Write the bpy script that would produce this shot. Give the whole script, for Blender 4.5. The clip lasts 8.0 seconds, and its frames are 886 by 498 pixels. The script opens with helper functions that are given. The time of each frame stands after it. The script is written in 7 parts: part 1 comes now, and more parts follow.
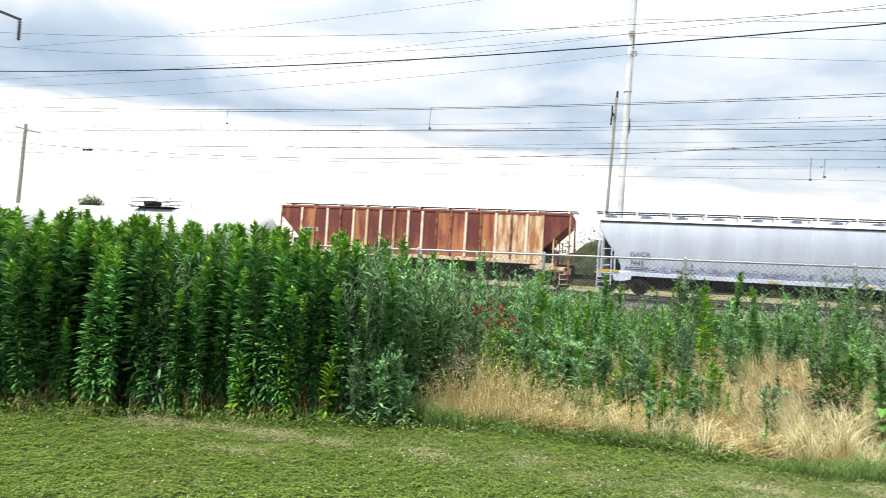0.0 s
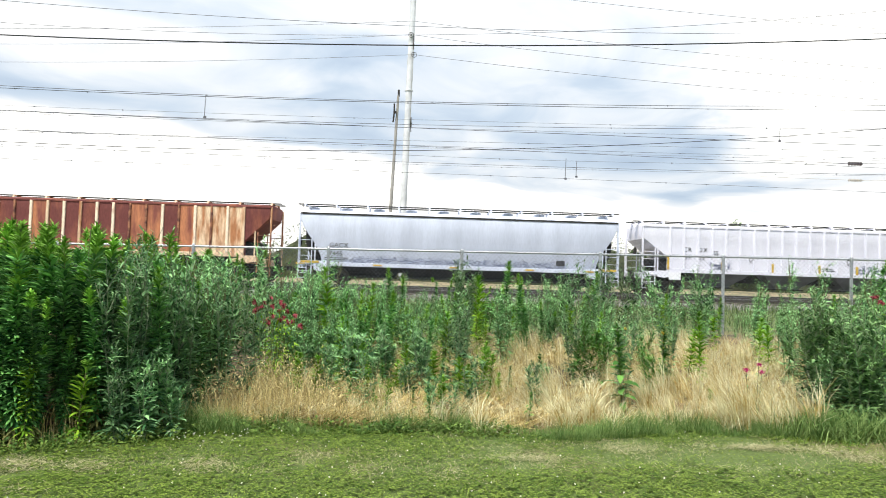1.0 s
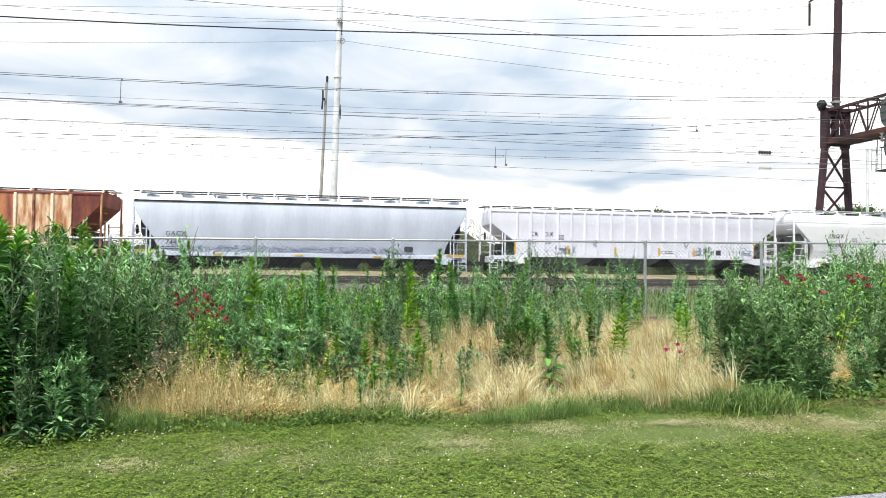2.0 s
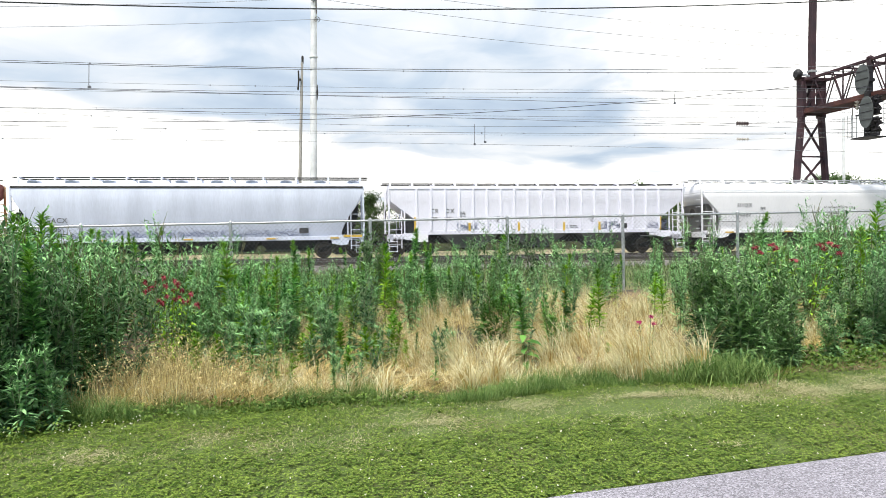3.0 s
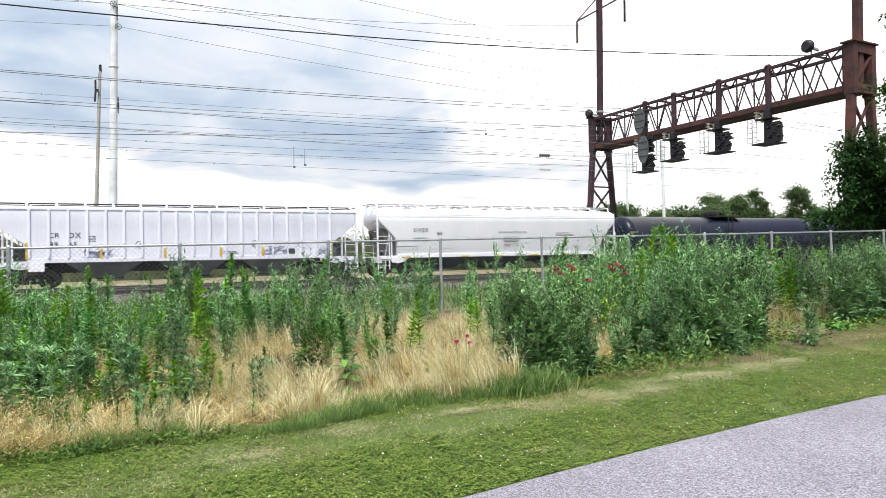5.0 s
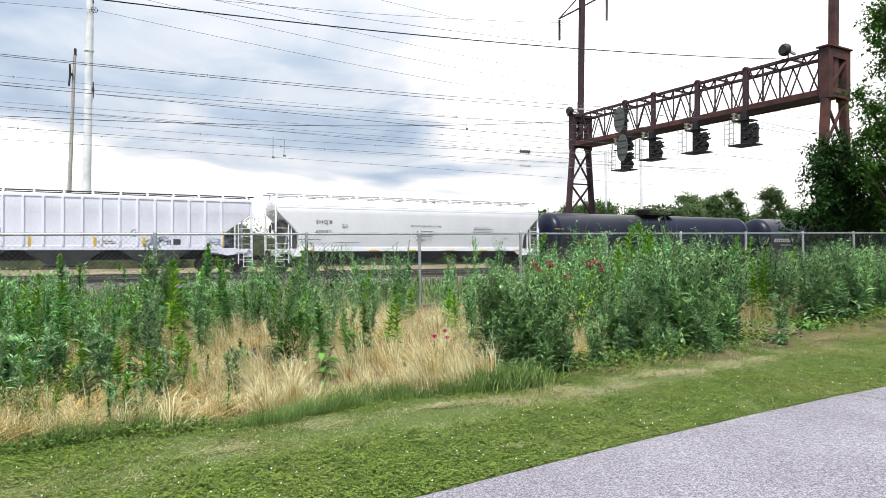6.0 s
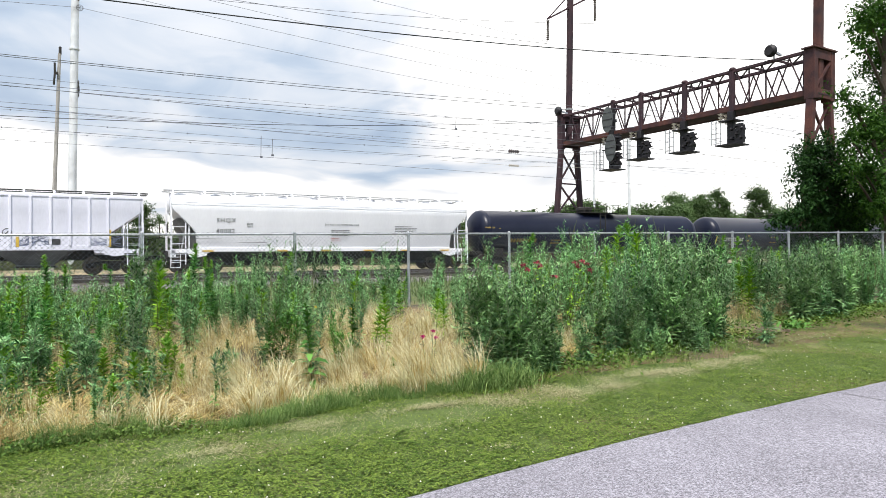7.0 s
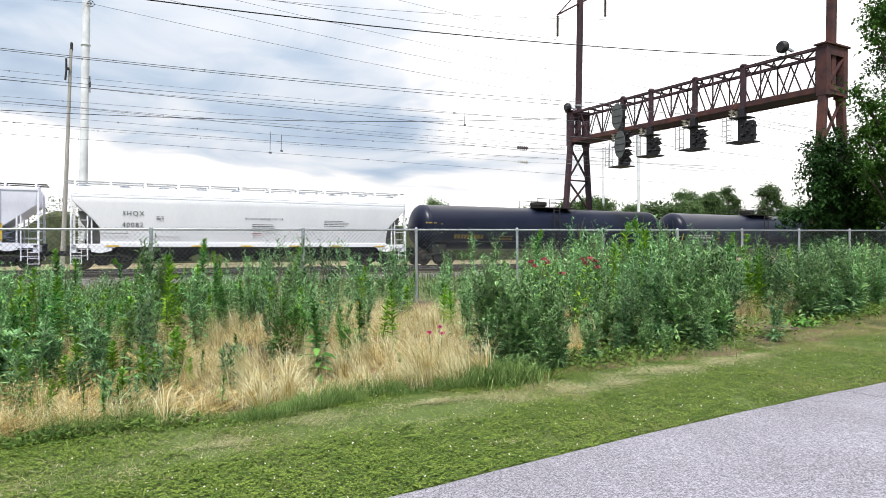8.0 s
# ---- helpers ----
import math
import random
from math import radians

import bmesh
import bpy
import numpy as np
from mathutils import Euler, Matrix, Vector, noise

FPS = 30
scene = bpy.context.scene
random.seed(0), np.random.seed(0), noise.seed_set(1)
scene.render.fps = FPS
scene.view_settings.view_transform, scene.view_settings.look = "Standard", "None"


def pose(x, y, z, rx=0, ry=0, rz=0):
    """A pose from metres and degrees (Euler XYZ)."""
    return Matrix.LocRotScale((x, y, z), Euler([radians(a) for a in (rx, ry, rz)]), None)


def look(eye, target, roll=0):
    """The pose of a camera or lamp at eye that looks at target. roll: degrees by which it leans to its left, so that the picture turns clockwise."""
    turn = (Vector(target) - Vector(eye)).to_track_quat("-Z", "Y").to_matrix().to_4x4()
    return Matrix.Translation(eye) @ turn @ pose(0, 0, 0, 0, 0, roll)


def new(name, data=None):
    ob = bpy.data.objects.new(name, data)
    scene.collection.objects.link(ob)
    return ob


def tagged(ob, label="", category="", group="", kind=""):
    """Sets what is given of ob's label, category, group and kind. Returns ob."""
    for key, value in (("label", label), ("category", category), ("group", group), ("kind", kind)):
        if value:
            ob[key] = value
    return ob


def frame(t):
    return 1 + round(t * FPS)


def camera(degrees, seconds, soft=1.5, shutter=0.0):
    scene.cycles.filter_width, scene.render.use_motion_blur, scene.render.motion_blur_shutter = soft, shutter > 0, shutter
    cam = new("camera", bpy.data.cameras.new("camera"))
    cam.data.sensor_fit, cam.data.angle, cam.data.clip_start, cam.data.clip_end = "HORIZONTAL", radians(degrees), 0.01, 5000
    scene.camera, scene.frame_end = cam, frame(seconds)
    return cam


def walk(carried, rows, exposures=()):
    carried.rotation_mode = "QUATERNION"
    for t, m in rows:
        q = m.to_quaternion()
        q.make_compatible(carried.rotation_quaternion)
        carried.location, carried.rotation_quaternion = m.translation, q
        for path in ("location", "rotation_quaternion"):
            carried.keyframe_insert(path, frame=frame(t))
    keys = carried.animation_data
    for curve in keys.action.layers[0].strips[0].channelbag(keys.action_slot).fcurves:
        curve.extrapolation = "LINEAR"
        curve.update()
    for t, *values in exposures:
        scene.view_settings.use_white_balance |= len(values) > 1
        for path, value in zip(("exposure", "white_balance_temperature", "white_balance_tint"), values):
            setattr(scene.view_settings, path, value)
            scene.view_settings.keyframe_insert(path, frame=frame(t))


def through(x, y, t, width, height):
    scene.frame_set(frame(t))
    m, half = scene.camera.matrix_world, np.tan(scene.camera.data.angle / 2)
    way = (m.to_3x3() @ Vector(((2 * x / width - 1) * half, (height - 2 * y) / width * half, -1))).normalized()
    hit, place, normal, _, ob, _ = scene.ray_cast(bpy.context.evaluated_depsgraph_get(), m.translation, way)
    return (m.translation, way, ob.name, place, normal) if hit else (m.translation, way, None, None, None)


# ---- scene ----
cam = camera(69.3, 8.0, soft=0.5, shutter=0.12)
# t, x, y, z, yaw, pitch, roll
ROWS = [
    (0.0, 0.000, 0.000, 1.564, 16.921, 2.000, -3.502),
    (0.5, 0.033, 0.082, 1.553, 5.200, 2.784, -2.338),
    (1.0, 0.051, 0.074, 1.544, -1.909, 2.450, -1.751),
    (1.5, 0.063, 0.086, 1.546, -6.104, 2.192, -1.199),
    (2.0, 0.083, 0.090, 1.539, -7.912, 1.559, -0.784),
    (2.2, 0.079, 0.127, 1.545, -8.943, 1.375, -0.897),
    (3.3, 0.268, 0.132, 1.536, -10.017, -0.722, 1.843),
    (3.5, 0.259, 0.123, 1.556, -12.522, -0.631, 1.467),
    (4.0, 0.223, 0.114, 1.556, -21.292, -0.458, 1.273),
    (4.5, 0.204, 0.118, 1.561, -23.214, 1.108, 1.620),
    (5.0, 0.233, 0.094, 1.541, -25.123, 1.481, 1.518),
    (5.2, 0.240, 0.123, 1.533, -26.522, 0.870, 0.868),
    (6.5, 0.221, 0.085, 1.558, -27.283, 0.938, 0.471),
    (7.0, 0.235, 0.096, 1.557, -28.009, 0.870, 0.626),
    (7.5, 0.202, 0.110, 1.561, -27.018, 0.610, 0.917),
    (8.0, 0.248, 0.080, 1.552, -27.252, 0.549, 0.341),
]
walk(cam, [(t, pose(x, y, z, 90 + pitch, roll, yaw)) for t, x, y, z, yaw, pitch, roll in ROWS],
     [(0.0, 0.0, 6500, 9.5), (3.5, -0.03, 6450, 10), (5.0, -0.12, 6380, 11.5), (6.5, -0.15, 6360, 11.5), (8.0, -0.15, 6360, 11.5)])

# ---------------------------------------------------------------- light
scene.view_settings.exposure = 0.0
SUN_ELEV, SUN_AZ = 60.0, 212.0


def make_world():
    w = bpy.data.worlds.new("overcast_sky")
    w.use_nodes = True
    scene.world = w
    nt = w.node_tree
    nt.nodes.clear()
    N, L = nt.nodes.new, nt.links.new
    out, bg = N("ShaderNodeOutputWorld"), N("ShaderNodeBackground")
    sky = N("ShaderNodeTexSky")
    sky.sky_type, sky.sun_disc = "NISHITA", False
    sky.sun_elevation, sky.sun_rotation = radians(SUN_ELEV), radians(SUN_AZ)
    dim = N("ShaderNodeVectorMath")
    dim.operation = "SCALE"
    dim.inputs["Scale"].default_value = 0.12
    L(sky.outputs[0], dim.inputs[0])
    tc, sep = N("ShaderNodeTexCoord"), N("ShaderNodeSeparateXYZ")
    L(tc.outputs["Generated"], sep.inputs[0])
    up = N("ShaderNodeMath")
    up.operation = "MAXIMUM"
    up.inputs[1].default_value = 0.0
    L(sep.outputs["Z"], up.inputs[0])
    lift = N("ShaderNodeMath")
    lift.inputs[1].default_value = 0.13
    L(up.outputs[0], lift.inputs[0])
    div = []
    for ax in "XY":
        d = N("ShaderNodeMath")
        d.operation = "DIVIDE"
        L(sep.outputs[ax], d.inputs[0])
        L(lift.outputs[0], d.inputs[1])
        div.append(d)
    com = N("ShaderNodeCombineXYZ")
    L(div[0].outputs[0], com.inputs[0])
    L(div[1].outputs[0], com.inputs[1])
    com.inputs[2].default_value = 5.2
    big, small = N("ShaderNodeTexNoise"), N("ShaderNodeTexNoise")
    for n, sc, det, dis in ((big, 0.55, 3, 0.5), (small, 2.1, 6, 0.8)):
        n.inputs["Scale"].default_value, n.inputs["Detail"].default_value, n.inputs["Distortion"].default_value = sc, det, dis
        L(com.outputs[0], n.inputs["Vector"])
    mix = N("ShaderNodeMix")
    mix.inputs["Factor"].default_value = 0.24
    L(big.outputs["Fac"], mix.inputs["A"])
    L(small.outputs["Fac"], mix.inputs["B"])
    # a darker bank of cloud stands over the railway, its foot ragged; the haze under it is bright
    def num(op, a, b):
        n = N("ShaderNodeMath")
        n.operation = op
        for k, v in enumerate((a, b)):
            if isinstance(v, (int, float)):
                n.inputs[k].default_value = v
            else:
                L(v, n.inputs[k])
        return n.outputs[0]

    def ease(v, a, b, c, d):
        n = N("ShaderNodeMapRange")
        n.interpolation_type = "SMOOTHSTEP"
        for k, val in zip(("From Min", "From Max", "To Min", "To Max"), (a, b, c, d)):
            n.inputs[k].default_value = val
        L(v, n.inputs[0])
        return n.outputs[0]

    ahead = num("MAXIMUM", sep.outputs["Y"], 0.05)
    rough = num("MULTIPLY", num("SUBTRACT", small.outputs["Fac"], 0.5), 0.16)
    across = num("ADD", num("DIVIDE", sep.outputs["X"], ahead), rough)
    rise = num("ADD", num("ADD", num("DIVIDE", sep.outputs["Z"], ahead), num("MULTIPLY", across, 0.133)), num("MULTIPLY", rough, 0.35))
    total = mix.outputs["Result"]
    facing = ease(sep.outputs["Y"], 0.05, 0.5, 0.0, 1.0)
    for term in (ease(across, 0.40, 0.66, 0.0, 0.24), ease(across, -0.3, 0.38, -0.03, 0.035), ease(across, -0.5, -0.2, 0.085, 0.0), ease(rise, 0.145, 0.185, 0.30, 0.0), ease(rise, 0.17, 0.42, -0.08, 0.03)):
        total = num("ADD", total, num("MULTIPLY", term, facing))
    # an overcast sky brightens towards its height
    height = num("MULTIPLY_ADD", up.outputs[0], 0.55)
    height.node.inputs[2].default_value = 0.9
    ramp = N("ShaderNodeValToRGB")
    e = ramp.color_ramp.elements
    e[0].position, e[0].color = 0.38, (0.54, 0.69, 0.90, 1)
    e[1].position, e[1].color = 0.60, (1.38, 1.38, 1.37, 1)
    glare = ramp.color_ramp.elements.new(0.74)
    glare.color = (2.04, 2.0, 1.90, 1)
    mid = ramp.color_ramp.elements.new(0.48)
    mid.color = (0.82, 0.955, 1.11, 1)
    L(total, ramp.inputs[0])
    fin = N("ShaderNodeMix")
    fin.data_type = "RGBA"
    fin.inputs["Factor"].default_value = 0.93
    L(dim.outputs[0], fin.inputs["A"])
    L(ramp.outputs[0], fin.inputs["B"])
    lit = N("ShaderNodeVectorMath")
    lit.operation = "SCALE"
    L(fin.outputs["Result"], lit.inputs[0])
    L(height, lit.inputs["Scale"])
    L(lit.outputs[0], bg.inputs[0])
    bg.inputs[1].default_value = 0.815
    L(bg.outputs[0], out.inputs[0])


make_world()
sun = new("sun", bpy.data.lights.new("sun", "SUN"))
sun.data.energy, sun.data.angle, sun.data.color = 5.2, radians(12), (1.0, 0.95, 0.86)
_az, _el = radians(SUN_AZ), radians(SUN_ELEV)
sun.matrix_basis = look((60 * math.sin(_az) * math.cos(_el), 60 * math.cos(_az) * math.cos(_el), 60 * math.sin(_el)), (0, 0, 0))

# ---------------------------------------------------------------- mesh tools
class MB:
    """Collects vertices and faces of one mesh."""

    def __init__(self):
        self.v, self.f = [], []

    def add(self, vs, fs):
        o = len(self.v)
        self.v.extend(tuple(p) for p in vs)
        self.f.extend(tuple(i + o for i in q) for q in fs)
        return self

    def box(self, x0, x1, y0, y1, z0, z1):
        vs = [(x, y, z) for z in (z0, z1) for y in (y0, y1) for x in (x0, x1)]
        return self.add(vs, [(0, 2, 3, 1), (4, 5, 7, 6), (0, 1, 5, 4), (2, 6, 7, 3), (0, 4, 6, 2), (1, 3, 7, 5)])

    def prism_y(self, poly, y0, y1):
        """A polygon of (x, z) drawn out along y."""
        n = len(poly)
        vs = [(x, y0, z) for x, z in poly] + [(x, y1, z) for x, z in poly]
        return self.add(vs, [tuple(range(n)), tuple(range(2 * n - 1, n - 1, -1))] + [((i + 1) % n, i, i + n, (i + 1) % n + n) for i in range(n)])

    def beam(self, p, q, w, h=None):
        """A square bar from p to q."""
        h = h or w
        p, q = Vector(p), Vector(q)
        d = (q - p).normalized()
        a = d.cross(Vector((0, 0, 1)))
        a = a.normalized() if a.length > 1e-4 else Vector((1, 0, 0))
        b = a.cross(d).normalized()
        vs = [e + a * (sx * w / 2) + b * (sz * h / 2) for e in (p, q) for sx, sz in ((-1, -1), (1, -1), (1, 1), (-1, 1))]
        return self.add(vs, [(3, 2, 1, 0), (4, 5, 6, 7), (0, 1, 5, 4), (1, 2, 6, 5), (2, 3, 7, 6), (3, 0, 4, 7)])

    def tube(self, pts, r, n=6, r2=None):
        """A round bar along points; r2: the radius at its end."""
        pts = [Vector(p) for p in pts]
        m, vs, fs = len(pts), [], []
        for i, p in enumerate(pts):
            d = (pts[min(i + 1, m - 1)] - pts[max(i - 1, 0)]).normalized()
            a = d.cross(Vector((0.3, 0.2, 1)))
            a = a.normalized() if a.length > 1e-3 else Vector((1, 0, 0))
            b = d.cross(a).normalized()
            rr = r if r2 is None else r + (r2 - r) * i / (m - 1)
            vs += [p + (a * math.cos(k * math.tau / n) + b * math.sin(k * math.tau / n)) * rr for k in range(n)]
        for i in range(m - 1):
            fs += [(i * n + k, i * n + (k + 1) % n, (i + 1) * n + (k + 1) % n, (i + 1) * n + k) for k in range(n)]
        fs += [tuple(range(n - 1, -1, -1)), tuple(range((m - 1) * n, m * n))]
        return self.add(vs, fs)

    def lathe(self, prof, centre=(0, 0, 0), axis="z", n=20):
        """A profile of (radius, height) turned about an axis."""
        vs, fs, m = [], [], len(prof)
        for r, h in prof:
            for k in range(n):
                a = k * math.tau / n
                c, s = r * math.cos(a), r * math.sin(a)
                p = {"z": (c, s, h), "y": (s, h, c), "x": (h, c, s)}[axis]
                vs.append((p[0] + centre[0], p[1] + centre[1], p[2] + centre[2]))
        for i in range(m - 1):
            fs += [(i * n + k, i * n + (k + 1) % n, (i + 1) * n + (k + 1) % n, (i + 1) * n + k) for k in range(n)]
        fs += [tuple(range(n - 1, -1, -1)), tuple(range((m - 1) * n, m * n))]
        return self.add(vs, fs)

    def loft(self, rings):
        """Rings with the same count of points, closed by caps."""
        n, vs, fs = len(rings[0]), [], []
        for r in rings:
            vs += r
        for i in range(len(rings) - 1):
            fs += [(i * n + k, i * n + (k + 1) % n, (i + 1) * n + (k + 1) % n, (i + 1) * n + k) for k in range(n)]
        fs += [tuple(range(n - 1, -1, -1)), tuple(range((len(rings) - 1) * n, len(rings) * n))]
        return self.add(vs, fs)

    def mesh(self, name, material, bevel=0.0, smooth=False):
        me = bpy.data.meshes.new(name)
        me.from_pydata(self.v, [], self.f)
        bm = bmesh.new()
        bm.from_mesh(me)
        bmesh.ops.recalc_face_normals(bm, faces=bm.faces)
        if bevel:
            bmesh.ops.bevel(bm, geom=[e for e in bm.edges if len(e.link_faces) == 2 and e.calc_face_angle() > 0.6], offset=bevel, segments=1, affect="EDGES", clamp_overlap=True)
        bm.to_mesh(me)
        bm.free()
        if smooth:
            me.shade_smooth()
            me.set_sharp_from_angle(angle=radians(38))
        me.materials.append(material)
        return me


def part(name, mb, material, parent=None, label="", bevel=0.0, smooth=False, at=None):
    """Links a mesh as one object, under its thing or part."""
    ob = new(name, mb if isinstance(mb, bpy.types.Mesh) else mb.mesh(name, material, bevel, smooth))
    ob.parent = parent
    if at is not None:
        ob.matrix_basis = at
    return tagged(ob, label)


def thing(name, label, category, group="", at=None):
    ob = new(name)
    ob.empty_display_size = 0.2
    if at is not None:
        ob.matrix_basis = at
    return tagged(ob, label, category, group)


def quick(name, verts, faces, material):
    """A large mesh from number arrays, all faces with the same count of corners."""
    me = bpy.data.meshes.new(name)
    verts, faces = np.asarray(verts, np.float32), np.asarray(faces, np.int32)
    k = faces.shape[1]
    me.vertices.add(len(verts))
    me.vertices.foreach_set("co", verts.ravel())
    me.loops.add(faces.size)
    me.loops.foreach_set("vertex_index", faces.ravel())
    me.polygons.add(len(faces))
    me.polygons.foreach_set("loop_start", np.arange(0, faces.size, k, dtype=np.int32))
    me.update(calc_edges=True)
    me.materials.append(material)
    return me


def lettering(name, text, size, material, parent, at, label="", spacing=1.0):
    """Painted letters as a thin mesh, upright, facing -y."""
    cu = bpy.data.curves.new(name, "FONT")
    cu.body, cu.size, cu.extrude, cu.space_character = text, size, 0.002, spacing
    cu.resolution_u = 2
    tmp = bpy.data.objects.new(name, cu)
    scene.collection.objects.link(tmp)
    bpy.context.view_layer.update()
    me = bpy.data.meshes.new_from_object(tmp.evaluated_get(bpy.context.evaluated_depsgraph_get()))
    bpy.data.objects.remove(tmp)
    bpy.data.curves.remove(cu)
    me.materials.clear()
    me.materials.append(material)
    ob = new(name, me)
    ob.parent = parent
    ob.matrix_basis = at @ pose(0, 0, 0, 90, 0, 0)
    return tagged(ob, label)

# ---------------------------------------------------------------- materials
def mat(name, col, rough=0.7, metal=0.0, col2=None, scale=3.0, fine=60.0, var=0.25, bump=0.25, stretch=(1, 1, 1), per="none", edge=(0.35, 0.65), spec=0.5, low=None):
    """Two colours mixed by stains, with fine grain and relief. per: object, island."""
    m = bpy.data.materials.new(name)
    m.use_nodes = True
    nt = m.node_tree
    N, L = nt.nodes.new, nt.links.new
    p = nt.nodes["Principled BSDF"]
    p.inputs["Roughness"].default_value, p.inputs["Metallic"].default_value = rough, metal
    p.inputs["Specular IOR Level"].default_value = spec
    tc, mp = N("ShaderNodeTexCoord"), N("ShaderNodeMapping")
    mp.inputs["Scale"].default_value = stretch
    L(tc.outputs["Object"], mp.inputs[0])
    a, b = N("ShaderNodeTexNoise"), N("ShaderNodeTexNoise")
    for n, s in ((a, scale), (b, fine)):
        n.inputs["Scale"].default_value, n.inputs["Detail"].default_value = s, 6
        L(mp.outputs[0], n.inputs["Vector"])
    r = N("ShaderNodeValToRGB")
    col2 = col2 or tuple(c * 0.72 for c in col)
    r.color_ramp.elements[0].position, r.color_ramp.elements[0].color = edge[0], (*col2, 1)
    r.color_ramp.elements[1].position, r.color_ramp.elements[1].color = edge[1], (*col, 1)
    if low:
        # wear that gains towards the sill: heights from and to, and how much
        sp, wr, ad = N("ShaderNodeSeparateXYZ"), N("ShaderNodeMapRange"), N("ShaderNodeMath")
        L(tc.outputs["Object"], sp.inputs[0])
        L(sp.outputs["Z"], wr.inputs[0])
        wr.inputs["From Min"].default_value, wr.inputs["From Max"].default_value = low[0], low[1]
        wr.inputs["To Min"].default_value, wr.inputs["To Max"].default_value = low[2], 0.0
        L(a.outputs["Fac"], ad.inputs[0])
        L(wr.outputs[0], ad.inputs[1])
        L(ad.outputs[0], r.inputs[0])
    else:
        L(a.outputs["Fac"], r.inputs[0])
    grain = N("ShaderNodeMapRange")
    grain.inputs["From Min"].default_value, grain.inputs["From Max"].default_value = 0.25, 0.75
    grain.inputs["To Min"].default_value, grain.inputs["To Max"].default_value = 1 - var, 1 + var
    L(b.outputs["Fac"], grain.inputs[0])
    mul = N("ShaderNodeVectorMath")
    mul.operation = "SCALE"
    L(r.outputs[0], mul.inputs[0])
    L(grain.outputs[0], mul.inputs["Scale"])
    last = mul
    if per != "none":
        src = N("ShaderNodeObjectInfo") if per == "object" else N("ShaderNodeNewGeometry")
        rr = N("ShaderNodeMapRange")
        rr.inputs["To Min"].default_value, rr.inputs["To Max"].default_value = 0.7, 1.3
        L(src.outputs["Random" if per == "object" else "Random Per Island"], rr.inputs[0])
        m2 = N("ShaderNodeVectorMath")
        m2.operation = "SCALE"
        L(last.outputs[0], m2.inputs[0])
        L(rr.outputs[0], m2.inputs["Scale"])
        last = m2
    L(last.outputs[0], p.inputs["Base Color"])
    if bump:
        bp = N("ShaderNodeBump")
        bp.inputs["Strength"].default_value, bp.inputs["Distance"].default_value = bump, 0.01
        L(b.outputs["Fac"], bp.inputs["Height"])
        L(bp.outputs[0], p.inputs["Normal"])
    return m


def leaf_mat(name, col, col2, rough=0.65, through=0.13, lo=0.75, hi=1.3, patch=(1.3, 1.0)):
    """Leaves: each one its own shade between two colours, in patches of a given fineness and strength, some light passing through."""
    m = bpy.data.materials.new(name)
    m.use_nodes = True
    nt = m.node_tree
    N, L = nt.nodes.new, nt.links.new
    p = nt.nodes["Principled BSDF"]
    out = nt.nodes["Material Output"]
    p.inputs["Roughness"].default_value = rough
    p.inputs["Specular IOR Level"].default_value = 0.15
    g, tc, n = N("ShaderNodeNewGeometry"), N("ShaderNodeTexCoord"), N("ShaderNodeTexNoise")
    oi = N("ShaderNodeObjectInfo")
    n.inputs["Scale"].default_value, n.inputs["Detail"].default_value = patch[0], 3
    L(tc.outputs["Object"], n.inputs["Vector"])
    lay, add = N("ShaderNodeMath"), N("ShaderNodeMath")
    lay.operation = "MULTIPLY_ADD"
    lay.inputs[1].default_value, lay.inputs[2].default_value = patch[1], -0.5 * patch[1]
    L(n.outputs["Fac"], lay.inputs[0])
    L(g.outputs["Random Per Island"], add.inputs[0])
    L(lay.outputs[0], add.inputs[1])
    mx = N("ShaderNodeMix")
    mx.data_type = "RGBA"
    mx.inputs["A"].default_value, mx.inputs["B"].default_value = (*col, 1), (*col2, 1)
    L(add.outputs[0], mx.inputs["Factor"])
    rr = N("ShaderNodeMapRange")
    rr.inputs["To Min"].default_value, rr.inputs["To Max"].default_value = lo, hi
    L(oi.outputs["Random"], rr.inputs[0])
    sc = N("ShaderNodeVectorMath")
    sc.operation = "SCALE"
    L(mx.outputs["Result"], sc.inputs[0])
    L(rr.outputs[0], sc.inputs["Scale"])
    L(sc.outputs[0], p.inputs["Base Color"])
    tr, ms = N("ShaderNodeBsdfTranslucent"), N("ShaderNodeMixShader")
    ms.inputs[0].default_value = through
    L(sc.outputs[0], tr.inputs[0])
    L(p.outputs[0], ms.inputs[1])
    L(tr.outputs[0], ms.inputs[2])
    L(ms.outputs[0], out.inputs[0])
    return m


